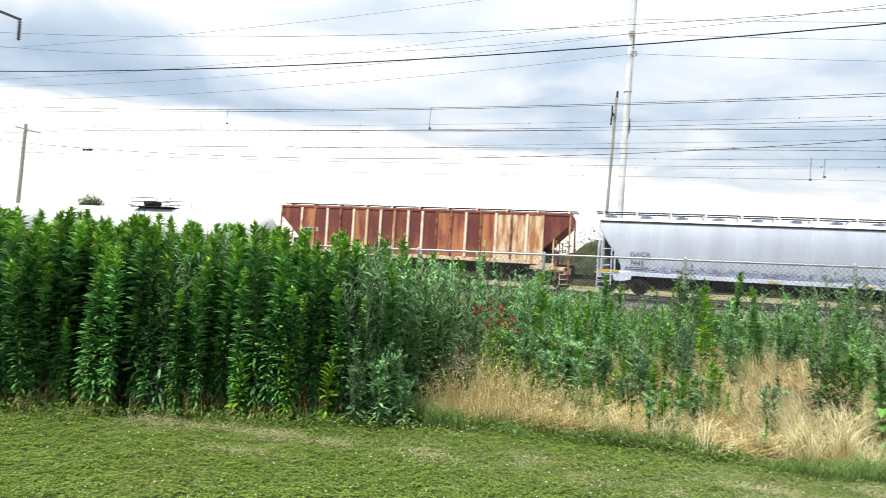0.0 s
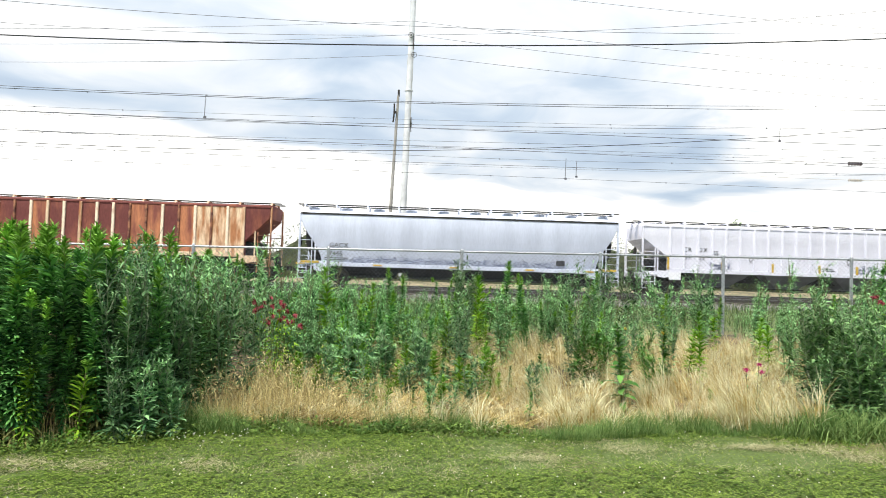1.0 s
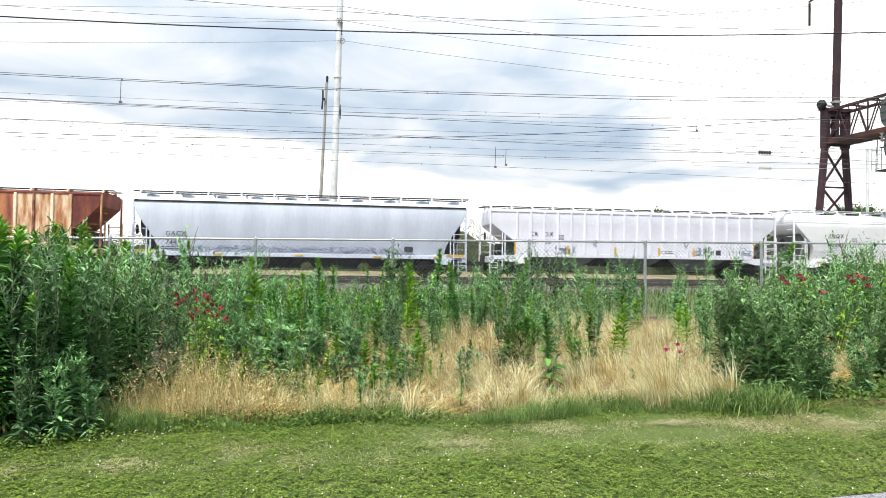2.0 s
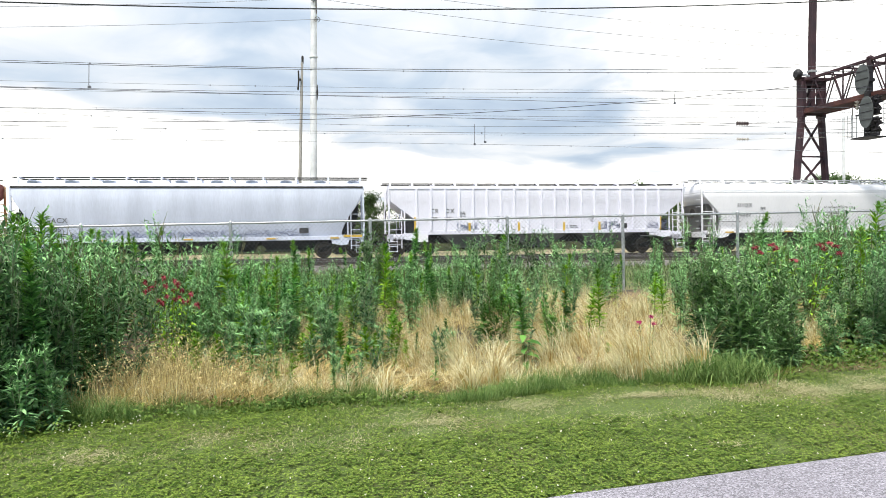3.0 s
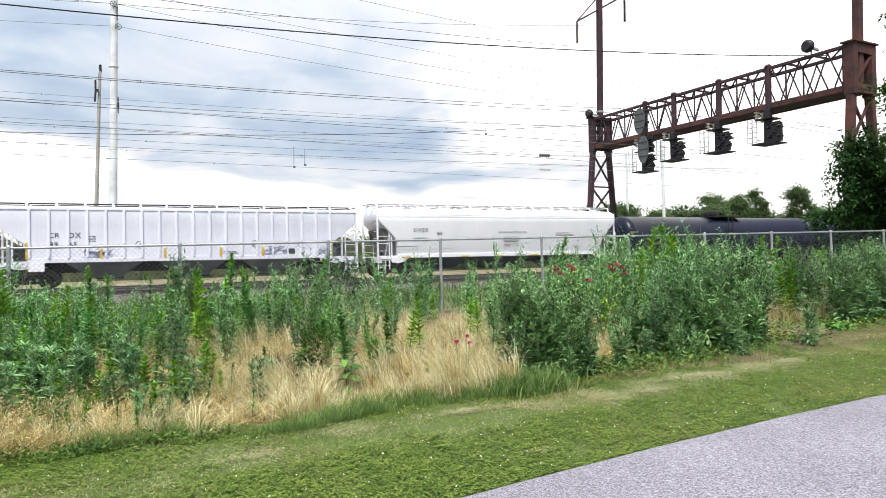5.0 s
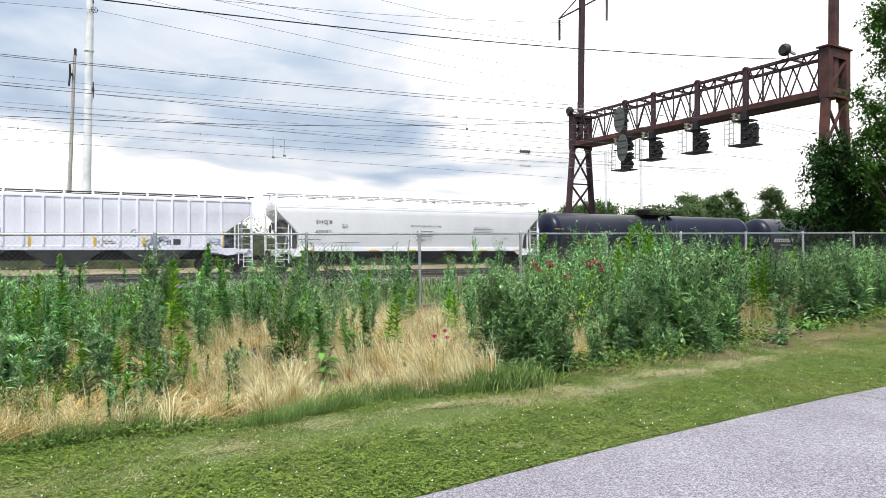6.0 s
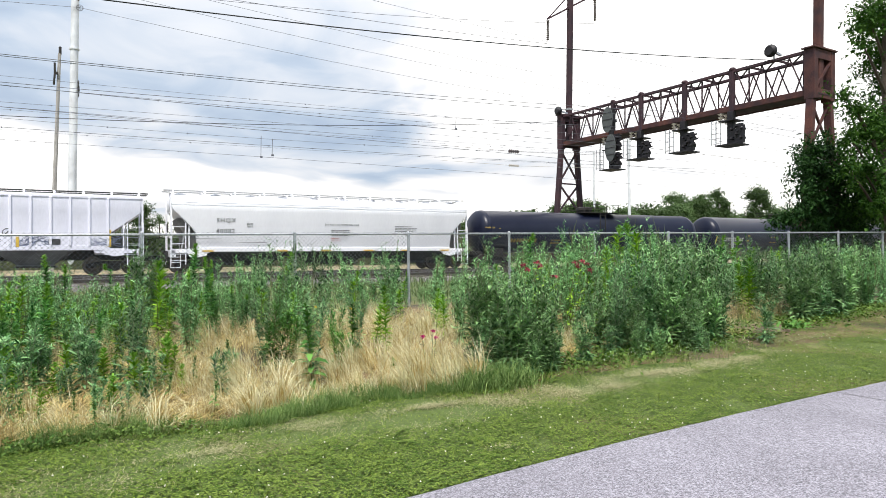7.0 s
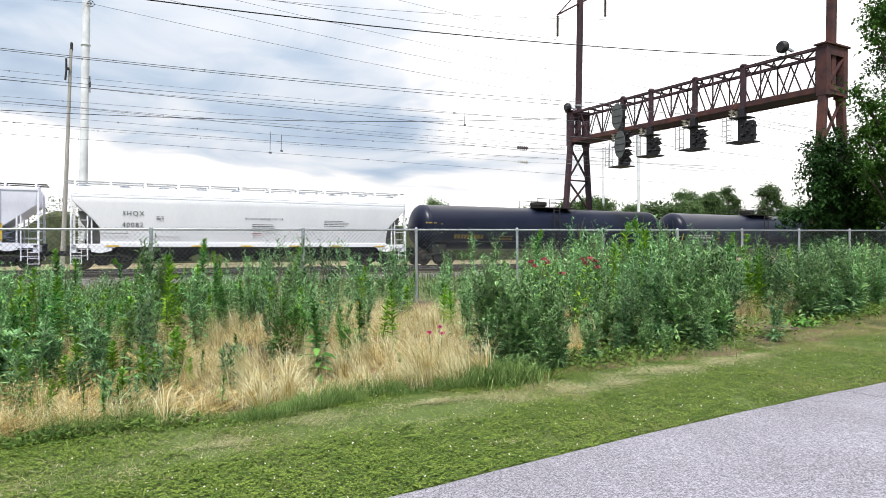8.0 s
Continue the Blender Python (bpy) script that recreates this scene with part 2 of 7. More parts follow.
def asphalt_mat():
    """Worn pale asphalt: light and dark stones set in a lilac-grey binder, faintly blotched."""
    m = mat("pale_worn_asphalt", (0.285, 0.272, 0.310), 0.95, col2=(0.24, 0.228, 0.260), scale=0.9, fine=60, var=0.3, bump=0.6)
    nt = m.node_tree
    N, L = nt.nodes.new, nt.links.new
    p = nt.nodes["Principled BSDF"]
    base = p.inputs["Base Color"].links[0].from_socket
    tc = N("ShaderNodeTexCoord")
    for scale, lo, hi in ((125.0, 0.42, 1.52), (60.0, 0.85, 1.12)):
        v, sp, r, mul = N("ShaderNodeTexVoronoi"), N("ShaderNodeSeparateXYZ"), N("ShaderNodeMapRange"), N("ShaderNodeVectorMath")
        v.inputs["Scale"].default_value = scale
        L(tc.outputs["Object"], v.inputs["Vector"])
        L(v.outputs["Color"], sp.inputs[0])
        L(sp.outputs[0], r.inputs[0])
        r.inputs["To Min"].default_value, r.inputs["To Max"].default_value = lo, hi
        mul.operation = "SCALE"
        L(base, mul.inputs[0])
        L(r.outputs[0], mul.inputs["Scale"])
        base = mul.outputs[0]
    L(base, p.inputs["Base Color"])
    return m


M_WHITE = mat("white_car_paint", (0.70, 0.745, 0.87), 0.45, col2=(0.58, 0.62, 0.73), scale=0.8, fine=14, var=0.06, bump=0.06, stretch=(1.4, 1, 0.25))
M_CLEAN = mat("clean_white_paint", (0.91, 0.91, 0.94), 0.4, col2=(0.85, 0.855, 0.89), scale=0.6, fine=14, var=0.03, bump=0.04, stretch=(1, 1, 0.3))
M_GREYW = mat("weathered_white_paint", (0.83, 0.83, 0.92), 0.55, col2=(0.77, 0.77, 0.86), scale=1.1, fine=12, var=0.04, bump=0.08, stretch=(1.2, 1, 0.3))
M_GREYP = mat("light_grey_paint", (0.42, 0.43, 0.44), 0.6, scale=1.5, fine=20, var=0.1)
M_RUST = mat("maroon_rusted_paint", (0.36, 0.12, 0.065), 0.8, col2=(0.185, 0.052, 0.045), scale=0.9, fine=9, var=0.25, bump=0.3, stretch=(1.6, 1, 0.4), edge=(0.50, 0.72), low=(1.5, 2.6, 0.2))
M_RUSTO = mat("orange_rusted_steel", (0.52, 0.205, 0.095), 0.8, col2=(0.22, 0.064, 0.048), scale=1.2, fine=9, var=0.28, bump=0.3, stretch=(1.8, 1, 0.35), edge=(0.36, 0.6), low=(1.5, 2.7, 0.15))
M_RUSTP = mat("faded_cream_rust", (0.92, 0.77, 0.58), 0.8, col2=(0.50, 0.23, 0.13), scale=1.9, fine=12, var=0.2, bump=0.3, stretch=(1, 1, 0.5), edge=(0.30, 0.42))
M_RUSTY_CREAM = mat("cream_patches", (0.80, 0.60, 0.40), 0.8, col2=(0.45, 0.19, 0.08), scale=1.5, fine=12, var=0.25, bump=0.2, stretch=(2.0, 1, 0.3), edge=(0.42, 0.6), low=(1.5, 2.8, 0.12))
M_RUSTB = mat("brown_rusted_rib", (0.42, 0.19, 0.10), 0.85, col2=(0.12, 0.045, 0.035), scale=3.5, fine=12, var=0.3, bump=0.3, stretch=(1, 1, 1), edge=(0.4, 0.6))
M_BLACK = mat("black_tank_paint", (0.007, 0.010, 0.026), 0.34, col2=(0.012, 0.015, 0.033), scale=0.8, fine=30, var=0.12, bump=0.05, spec=0.3)
M_UNDER = mat("grimy_running_gear", (0.018, 0.018, 0.018), 0.85, col2=(0.032, 0.028, 0.024), scale=4, fine=40, var=0.3)
M_BAY = mat("dull_grey_hopper_bays", (0.19, 0.20, 0.205), 0.7, col2=(0.12, 0.125, 0.125), scale=1.5, fine=25, var=0.15)
M_WHEEL = mat("worn_wheel_steel", (0.10, 0.085, 0.07), 0.5, 0.7, scale=6, fine=50)
M_INK = mat("black_lettering", (0.05, 0.05, 0.055), 0.6, scale=5, fine=80, var=0.2, bump=0)
M_RED = mat("red_lettering", (0.45, 0.10, 0.07), 0.6, scale=5, fine=80, var=0.2, bump=0)
M_YEL = mat("yellow_paint", (0.75, 0.50, 0.06), 0.6, scale=4, fine=40, var=0.15, bump=0.05)
M_DULLYEL = mat("dulled_yellow_paint", (0.30, 0.21, 0.05), 0.7, scale=4, fine=40, var=0.3, bump=0.05)
# grime and the shade inside the open car end, in one grey
M_SLOPE = mat("grimy_shaded_slope_sheet", (0.16, 0.155, 0.145), 0.8, scale=2, fine=25, var=0.2)
M_SPRAY = mat("blue_grey_spray_paint", (0.18, 0.21, 0.33), 0.7, scale=5, fine=40, var=0.3, bump=0)
M_PALE = mat("pale_lettering", (0.7, 0.7, 0.66), 0.6, scale=5, fine=60, var=0.1, bump=0)
# rusted girders: their purplish shadow is mixed into both reds, deepest in the first
M_GANTRY = mat("shaded_dark_red_rusted_girder", (0.058, 0.024, 0.031), 0.8, col2=(0.028, 0.015, 0.023), scale=1.2, fine=22, var=0.3, bump=0.3)
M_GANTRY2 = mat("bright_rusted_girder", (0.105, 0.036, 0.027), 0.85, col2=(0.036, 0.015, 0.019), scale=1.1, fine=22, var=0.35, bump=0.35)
M_SIGNAL = mat("black_signal_housing", (0.011, 0.009, 0.013), 0.6, scale=3, fine=40, var=0.2)
M_SIGGREY = mat("grey_signal_housing", (0.09, 0.10, 0.10), 0.6, scale=2, fine=40, var=0.15)
M_PORC = mat("pale_porcelain", (0.62, 0.58, 0.52), 0.25, scale=8, fine=60, var=0.1, bump=0)
M_INSD = mat("dark_insulator_glaze", (0.09, 0.06, 0.06), 0.3, scale=8, fine=60, var=0.1, bump=0)
M_WIRE = mat("weathered_wire", (0.15, 0.155, 0.18), 0.6, 0.3, scale=2, fine=40, var=0.2, bump=0)
M_CABLE = mat("black_twisted_cable", (0.02, 0.02, 0.022), 0.7, scale=20, fine=90, var=0.4, bump=0.6)
M_GALV = mat("galvanised_steel", (0.50, 0.52, 0.55), 0.5, 0.5, scale=5, fine=70, var=0.15, bump=0.1)
M_MESH = mat("weathered_mesh_wire", (0.17, 0.18, 0.20), 0.6, 0.4, scale=3, fine=50, var=0.2, bump=0)
M_POLEW = mat("pale_grey_steel_pole", (0.80, 0.82, 0.85), 0.5, scale=0.8, fine=30, var=0.05, bump=0.05)
M_WOOD = mat("grey_weathered_timber", (0.42, 0.40, 0.37), 0.9, col2=(0.28, 0.265, 0.24), scale=2, fine=30, var=0.3, bump=0.4, stretch=(6, 6, 0.5))
M_ASPH = asphalt_mat()
M_BALLAST = mat("ballast_stone", (0.19, 0.175, 0.16), 0.95, col2=(0.095, 0.088, 0.08), scale=1.5, fine=22, var=0.5, bump=1.0)
M_TIE = mat("timber_tie", (0.13, 0.105, 0.085), 0.95, scale=4, fine=30, var=0.35, bump=0.4, per="object")
M_RAIL = mat("rusted_rail_web", (0.085, 0.07, 0.062), 0.75, 0.1, scale=3, fine=40, var=0.25)
M_BARK = mat("dark_furrowed_bark", (0.085, 0.065, 0.05), 0.95, scale=5, fine=26, var=0.4, bump=0.9, stretch=(4, 4, 0.7))
M_DIRT = mat("dry_mulch", (0.21, 0.145, 0.10), 1.0, col2=(0.12, 0.08, 0.055), scale=3, fine=35, var=0.4, bump=0.8)

# shade under the cars is put into this near-black, along with grime
M_BAYD = mat("grimy_shaded_bays", (0.012, 0.014, 0.015), 0.8, col2=(0.026, 0.027, 0.027), scale=1.5, fine=25, var=0.2)
M_JOINT = mat("weathered_joint_sealant", (0.17, 0.16, 0.17), 0.9, scale=4, fine=40, var=0.2)
M_RAILTOP = mat("bright_railhead", (0.62, 0.63, 0.66), 0.4, 0.7, scale=3, fine=40, var=0.1, bump=0)
M_TAN = mat("dry_trackside_ground", (0.36, 0.29, 0.18), 0.95, col2=(0.15, 0.14, 0.07), scale=0.6, fine=12, var=0.35, bump=0.6)

M_STEM = mat("green_stem", (0.10, 0.15, 0.045), 0.7, col2=(0.14, 0.12, 0.05), scale=6, fine=40, var=0.2, bump=0)
M_PALESTEM = mat("pale_grey_green_stem", (0.24, 0.30, 0.17), 0.7, scale=6, fine=40, var=0.15, bump=0)
M_DARKLEAF = leaf_mat("deep_green_leaves", (0.012, 0.070, 0.017), (0.185, 0.44, 0.105), lo=0.6, hi=1.4)
M_BRIGHTLEAF = leaf_mat("fresh_green_leaves", (0.064, 0.19, 0.011), (0.31, 0.52, 0.038))
M_TIPLEAF = leaf_mat("young_tip_leaves", (0.070, 0.20, 0.020), (0.30, 0.55, 0.080))
M_WITHER = leaf_mat("withered_yellow_leaves", (0.13, 0.15, 0.045), (0.42, 0.38, 0.13))
M_SCRUB = leaf_mat("dull_scrub_foliage", (0.035, 0.055, 0.022), (0.10, 0.125, 0.05), through=0.2)
M_BUSHLEAF = leaf_mat("dark_grey_green_leaves", (0.028, 0.096, 0.029), (0.34, 0.56, 0.215), rough=0.6, lo=0.6, hi=1.4)
M_BLUELEAF = leaf_mat("grey_green_leaves", (0.021, 0.086, 0.030), (0.30, 0.53, 0.222), rough=0.6, lo=0.6, hi=1.4)
M_BROADLEAF = leaf_mat("mid_green_broad_leaves", (0.032, 0.115, 0.02), (0.16, 0.35, 0.07))
M_STRAW = leaf_mat("dry_straw_blades", (0.50, 0.365, 0.125), (1.0, 0.98, 0.68), rough=0.7, through=0.3, patch=(5.0, 2.2))
M_MATTED = leaf_mat("matted_dead_grass", (0.17, 0.108, 0.036), (0.90, 0.73, 0.33), rough=0.75, through=0.2, patch=(4.0, 2.2))
M_SEED = leaf_mat("brown_seed_grass", (0.25, 0.195, 0.078), (0.70, 0.60, 0.31), rough=0.8, through=0.25, patch=(5.0, 2.0))
M_GRASS = leaf_mat("lawn_grass", (0.068, 0.124, 0.013), (0.26, 0.325, 0.062), through=0.13, lo=0.5, hi=1.5)
M_COVER = leaf_mat("low_weed_leaves", (0.04, 0.10, 0.015), (0.18, 0.27, 0.055))
M_CLOVER = leaf_mat("clover_leaves", (0.068, 0.157, 0.013), (0.36, 0.495, 0.085), through=0.13, lo=0.5, hi=1.55, patch=(7.0, 1.6))
M_DRYLAWN = leaf_mat("dry_clippings", (0.34, 0.33, 0.16), (0.66, 0.61, 0.38), rough=0.8, through=0.2)
M_LONGGRASS = leaf_mat("long_green_grass", (0.060, 0.135, 0.030), (0.25, 0.34, 0.11), through=0.13)
M_ROUGH = leaf_mat("rough_trackside_grass", (0.045, 0.090, 0.022), (0.17, 0.225, 0.075), through=0.13)
M_CRIMSON = leaf_mat("crimson_petals", (0.22, 0.025, 0.042), (0.44, 0.085, 0.11), through=0.13)
M_PINK = leaf_mat("magenta_petals", (0.55, 0.02, 0.16), (0.70, 0.06, 0.26), through=0.13)
M_BLOOM = leaf_mat("white_clover_blooms", (0.70, 0.70, 0.58), (0.82, 0.80, 0.72), through=0.2)
M_YELBLOOM = leaf_mat("yellow_petals", (0.75, 0.48, 0.02), (0.80, 0.60, 0.05), through=0.2)
M_FAR = leaf_mat("distant_foliage", (0.055, 0.10, 0.036), (0.17, 0.26, 0.10), through=0.25)
M_BANK = mat("overgrown_bank", (0.075, 0.085, 0.035), 0.95, col2=(0.03, 0.04, 0.018), scale=0.9, fine=5, var=0.5, bump=1.0)
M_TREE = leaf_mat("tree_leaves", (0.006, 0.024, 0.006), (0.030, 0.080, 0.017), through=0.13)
M_TREE2 = leaf_mat("bright_tree_leaves", (0.018, 0.065, 0.009), (0.10, 0.22, 0.032), through=0.13)

# ---------------------------------------------------------------- ground
RAIL = 0.90
TRACKS = (29.2, 33.9, 38.6)


def sstep(a, b, v):
    v = min(1.0, max(0.0, (v - a) / (b - a)))
    return v * v * (3 - 2 * v)


def gz(x, y):
    """Height of the ground: a lawn that climbs slightly, a bank up to the fence, the railway's bed behind."""
    grade = 0.011 * max(-14.0, min(24.0, x)) * (1 - sstep(18, 26, y))
    rise = 0.30 * sstep(6.3, 14.0, y) + 0.20 * sstep(15.5, 25.5, y)
    bumps = 0.035 * noise.noise((x * 0.5, y * 0.5, 3.1)) * sstep(4.6, 7.0, y) * (1 - sstep(24, 26, y)) + 0.012 * noise.noise((x * 1.7, y * 1.7, 8.0))
    far = 1.5 * sstep(60, 400, y)
    return grade + rise + bumps + far


def edge_y(x):
    """The lawn side of the footpath."""
    return 4.20 - 0.0085 * (8.5 - x) ** 2 if x < 8.5 else 4.20 + 0.01 * (x - 8.5)


def grid_lines(marks):
    out = []
    for a, b, step in marks:
        n = max(1, round((b - a) / step))
        out += [a + (b - a) * i / n for i in range(n)]
    return out + [marks[-1][1]]


def make_ground():
    xs = grid_lines(((-2500, -300, 400), (-300, -60, 40), (-60, -12, 4), (-12, 20, 0.4), (20, 70, 4), (70, 300, 40), (300, 2500, 400)))
    ys = grid_lines(((-600, -40, 140), (-40, 2, 3), (2, 15, 0.4), (15, 30, 1.5), (30, 60, 6), (60, 400, 40), (400, 3000, 500)))
    vs = [(x, y, gz(x, y)) for y in ys for x in xs]
    n = len(xs)
    fs = [(j * n + i, j * n + i + 1, (j + 1) * n + i + 1, (j + 1) * n + i) for j in range(len(ys) - 1) for i in range(n - 1)]
    m = mat("turf_and_soil", (0.082, 0.118, 0.024), 0.95, col2=(0.19, 0.165, 0.07), scale=0.55, fine=30, var=0.4, bump=0.6, edge=(0.28, 0.46))
    me = quick("ground", vs, fs, m)
    me.shade_smooth()
    tagged(new("ground", me), "mown lawn rising to rough weedy ground beside a railway", "ground", kind="structure")

    # the bed under the weeds: dead straw and soil
    xs2, ys2 = grid_lines(((-14, 26, 0.5),)), grid_lines(((6.3, 15.2, 0.5),))
    vs = [(x, y + (0.35 * noise.noise((x * 0.7, 0, 5)) if y < 6.4 else 0), gz(x, y) + (0.012 if 6.4 < y < 15 else -0.01)) for y in ys2 for x in xs2]
    k = len(xs2)
    fs = [(j * k + i, j * k + i + 1, (j + 1) * k + i + 1, (j + 1) * k + i) for j in range(len(ys2) - 1) for i in range(k - 1)]
    thatch = mat("dead_straw_thatch", (0.19, 0.13, 0.07), 1.0, col2=(0.06, 0.05, 0.03), scale=0.8, fine=40, var=0.45, bump=0.9, stretch=(1, 1, 1), edge=(0.38, 0.6))
    tagged(new("verge_ground", quick("verge_ground", vs, fs, thatch)), "dead straw and bare soil under the weeds", "ground", kind="structure")

    # footpath
    xs3 = grid_lines(((-30, -6, 2), (-6, 16, 0.25), (16, 60, 3)))
    rows = []
    for x in xs3:
        e = edge_y(max(x, -6.0)) if x > -6 else edge_y(-6.0) + (x + 6) * 0.24
        e += 0.02 * noise.noise((x * 2.1, 0, 0)) + 0.012 * noise.noise((x * 7, 1, 0))
        zc = 0.011 * max(-14.0, min(24.0, x))
        rows.append([(x, e - 3.0, zc - 0.06), (x, e - 3.0, zc + 0.026), (x, e - 1.5, zc + 0.045), (x, e - 0.04, zc + 0.030), (x, e, zc + 0.018), (x, e + 0.01, zc - 0.06)])
    vs = [p for r in rows for p in r]
    fs = [(i * 6 + j, (i + 1) * 6 + j, (i + 1) * 6 + j + 1, i * 6 + j + 1) for i in range(len(rows) - 1) for j in range(5)]
    me = quick("footpath", vs, fs, M_ASPH)
    me.shade_smooth()
    tagged(new("footpath", me), "pale grey worn asphalt footpath beside the lawn", "path", kind="structure")
    # a cracked joint across the path
    zj = 0.011 * 7.045
    prof = [(1.25, zj + 0.029), (2.65, zj + 0.048), (4.11, zj + 0.033), (4.14, zj + 0.024)]
    mb = MB().add([(x, y, z) for x in (7.035, 7.05) for y, z in prof], [(i, i + 4, i + 5, i + 1) for i in range(3)])
    part("path_joint", mb, M_JOINT, bpy.data.objects["footpath"])


def make_tracks():
    """Ballast beds, ties and rails of three tracks."""
    mb = MB()
    secs = []
    for x in (-160, 160):
        prof = [(26.2, 0.3), (26.9, 0.56), (27.7, 0.70), (30.8, 0.70), (31.5, 0.62), (32.3, 0.70), (35.5, 0.70), (36.2, 0.62), (37.0, 0.70), (40.2, 0.70), (42.6, 0.40)]
        secs.append([(x, y, z) for y, z in prof])
    n = len(secs[0])
    mb.add(secs[0] + secs[1], [(i, i + n, i + n + 1, i + 1) for i in range(n - 1)])
    tagged(part("ballast_bed", mb, M_BALLAST), "grey-brown ballast bed under the railway tracks", "ballast", kind="structure")
    tie = MB().box(-0.11, 0.11, -1.3, 1.3, -0.14, 0.03).mesh("tie", M_TIE, bevel=0.012)
    for y in TRACKS:
        tr = tagged(new("railway_track"), "rusty steel rails on timber ties in ballast", "track", "railway tracks", "structure")
        tr.matrix_basis = pose(0, y, 0)
        for s in (-0.7525, 0.7525):
            prof = [(-0.07, 0), (0.07, 0), (0.07, 0.015), (0.012, 0.035), (0.012, 0.12), (0.036, 0.128), (0.036, 0.165), (-0.036, 0.165), (-0.036, 0.128), (-0.012, 0.12), (-0.012, 0.035), (-0.07, 0.015)]
            mb = MB()
            mb.loft([[(x, s + a, RAIL - 0.165 + b) for a, b in prof] for x in (-160, 160)])
            rail = part("rail", mb, M_RAIL, tr)
            part("railhead", MB().box(-160, 160, s - 0.034, s + 0.034, RAIL - 0.006, RAIL + 0.003), M_RAILTOP, rail)
        for i in range(96):
            part("tie", tie, None, tr, at=pose(-22 + i * 0.6 + random.uniform(-0.02, 0.02), random.uniform(-0.03, 0.03), RAIL - 0.19, 0, 0, random.uniform(-1, 1)))


make_ground()
make_tracks()
_mb = MB()
_mb.add([(x, y, z) for x in (-170, 170) for y, z in ((42.0, 0.47), (46.0, 0.58), (59.6, 1.02), (64.0, 0.8))], [(0, 4, 5, 1), (1, 5, 6, 2), (2, 6, 7, 3)])
tagged(part("trackside_ground", _mb, M_TAN), "dry tan ground beyond the tracks", "ground", kind="structure")

# ---------------------------------------------------------------- the train
SPEED = 4.81
TRAIN_Y = 38.6
CARS, WHEELSETS, CARLEN = [], [], {}


def wheel_mesh():
    prof = [(0.06, -0.86), (0.085, -0.84), (0.085, -0.80), (0.20, -0.79), (0.24, -0.775), (0.36, -0.76), (0.38, -0.79), (0.455, -0.79), (0.46, -0.70), (0.49, -0.685), (0.49, -0.66), (0.38, -0.66), (0.36, -0.72), (0.22, -0.73), (0.14, -0.69), (0.085, -0.68)]
    mb = MB().lathe(prof + [(r, -h) for r, h in reversed(prof)], axis="y", n=22)
    return mb.mesh("wheelset", M_WHEEL, smooth=True)


WHEEL = None


def truck(car, x):
    """A two-axle truck: side frames, bolster and springs, with its wheelsets."""
    global WHEEL
    WHEEL = WHEEL or wheel_mesh()
    mb = MB()
    for s in (-1, 1):
        y0, y1 = (0.92, 1.08) if s > 0 else (-1.08, -0.92)
        mb.prism_y([(-1.2, 0.40), (-1.2, 0.58), (-0.95, 0.66), (-0.45, 0.74), (0.45, 0.74), (0.95, 0.66), (1.2, 0.58), (1.2, 0.40), (0.98, 0.36), (0.62, 0.46), (0.5, 0.62), (0.36, 0.62), (0.34, 0.30), (0.2, 0.22), (-0.2, 0.22), (-0.34, 0.30), (-0.36, 0.62), (-0.5, 0.62), (-0.62, 0.46), (-0.98, 0.36)], y0, y1)
        for dx in (-0.2, 0, 0.2):
            mb.lathe([(0.075, 0.27), (0.075, 0.58)], (dx, s * 1.0, 0), n=8)
        for dx in (-0.9, 0.9):
            mb.lathe([(0.12, s * 1.06), (0.12, s * 1.17), (0.07, s * 1.19)], (dx, 0, 0.49), axis="y", n=10)
    mb.box(-0.2, 0.2, -1.1, 1.1, 0.56, 0.74)
    ob = part("truck", mb, M_UNDER, car, "grimy cast steel two-axle truck", bevel=0.012, at=pose(x, 0, 0))
    for dx in (-0.9, 0.9):
        w = part("wheelset", WHEEL, None, ob, at=pose(dx, 0, 0.49))
        WHEELSETS.append((w, dx))
    return ob


def coupler(car, x, s):
    e = x + s * (x + 0.04 if x < 5 else CARLEN[car.name] - x + 0.04)
    mb = MB().box(min(x, e), max(x, e), -0.12, 0.12, 0.72, 0.98)
    mb.box(min(x + s * 0.05, x - s * 0.05), max(x + s * 0.05, x - s * 0.05), -0.19, 0.19, 0.68, 1.0)
    mb.tube([(x + s * 0.2, 0.45, 0.95), (x + s * 0.02, 0.42, 0.55), (x - s * 0.1, 0.3, 0.5)], 0.025)
    part("coupler", mb, M_UNDER, car, bevel=0.02)


def ladder(car, x, y, z0, z1, w, material, name="ladder"):
    """An upright ladder in the plane of the side."""
    mb = MB()
    for dx in (0, w):
        mb.beam((x + dx, y, z0), (x + dx, y, z1), 0.055)
    k = max(2, round((z1 - z0) / 0.42))
    for i in range(k):
        z = z0 + (i + 0.5) * (z1 - z0) / k
        mb.beam((x, y, z), (x + w, y, z), 0.03)
    return part(name, mb, material, car)


def shell(levels, L, rc=0.06):
    """Rounded rectangles stacked up: each level is height, start, half width."""
    rings = []
    for z, xl, w in levels:
        xr = L - xl
        ring = []
        for cx, cy, a0 in ((xr - rc, w - rc, 0), (xl + rc, w - rc, 90), (xl + rc, -w + rc, 180), (xr - rc, -w + rc, 270)):
            for k in range(4):
                a = radians(a0 + k * 30)
                ring.append((cx + rc * math.cos(a), cy + rc * math.sin(a), z))
        rings.append(ring)
    return MB().loft(rings)


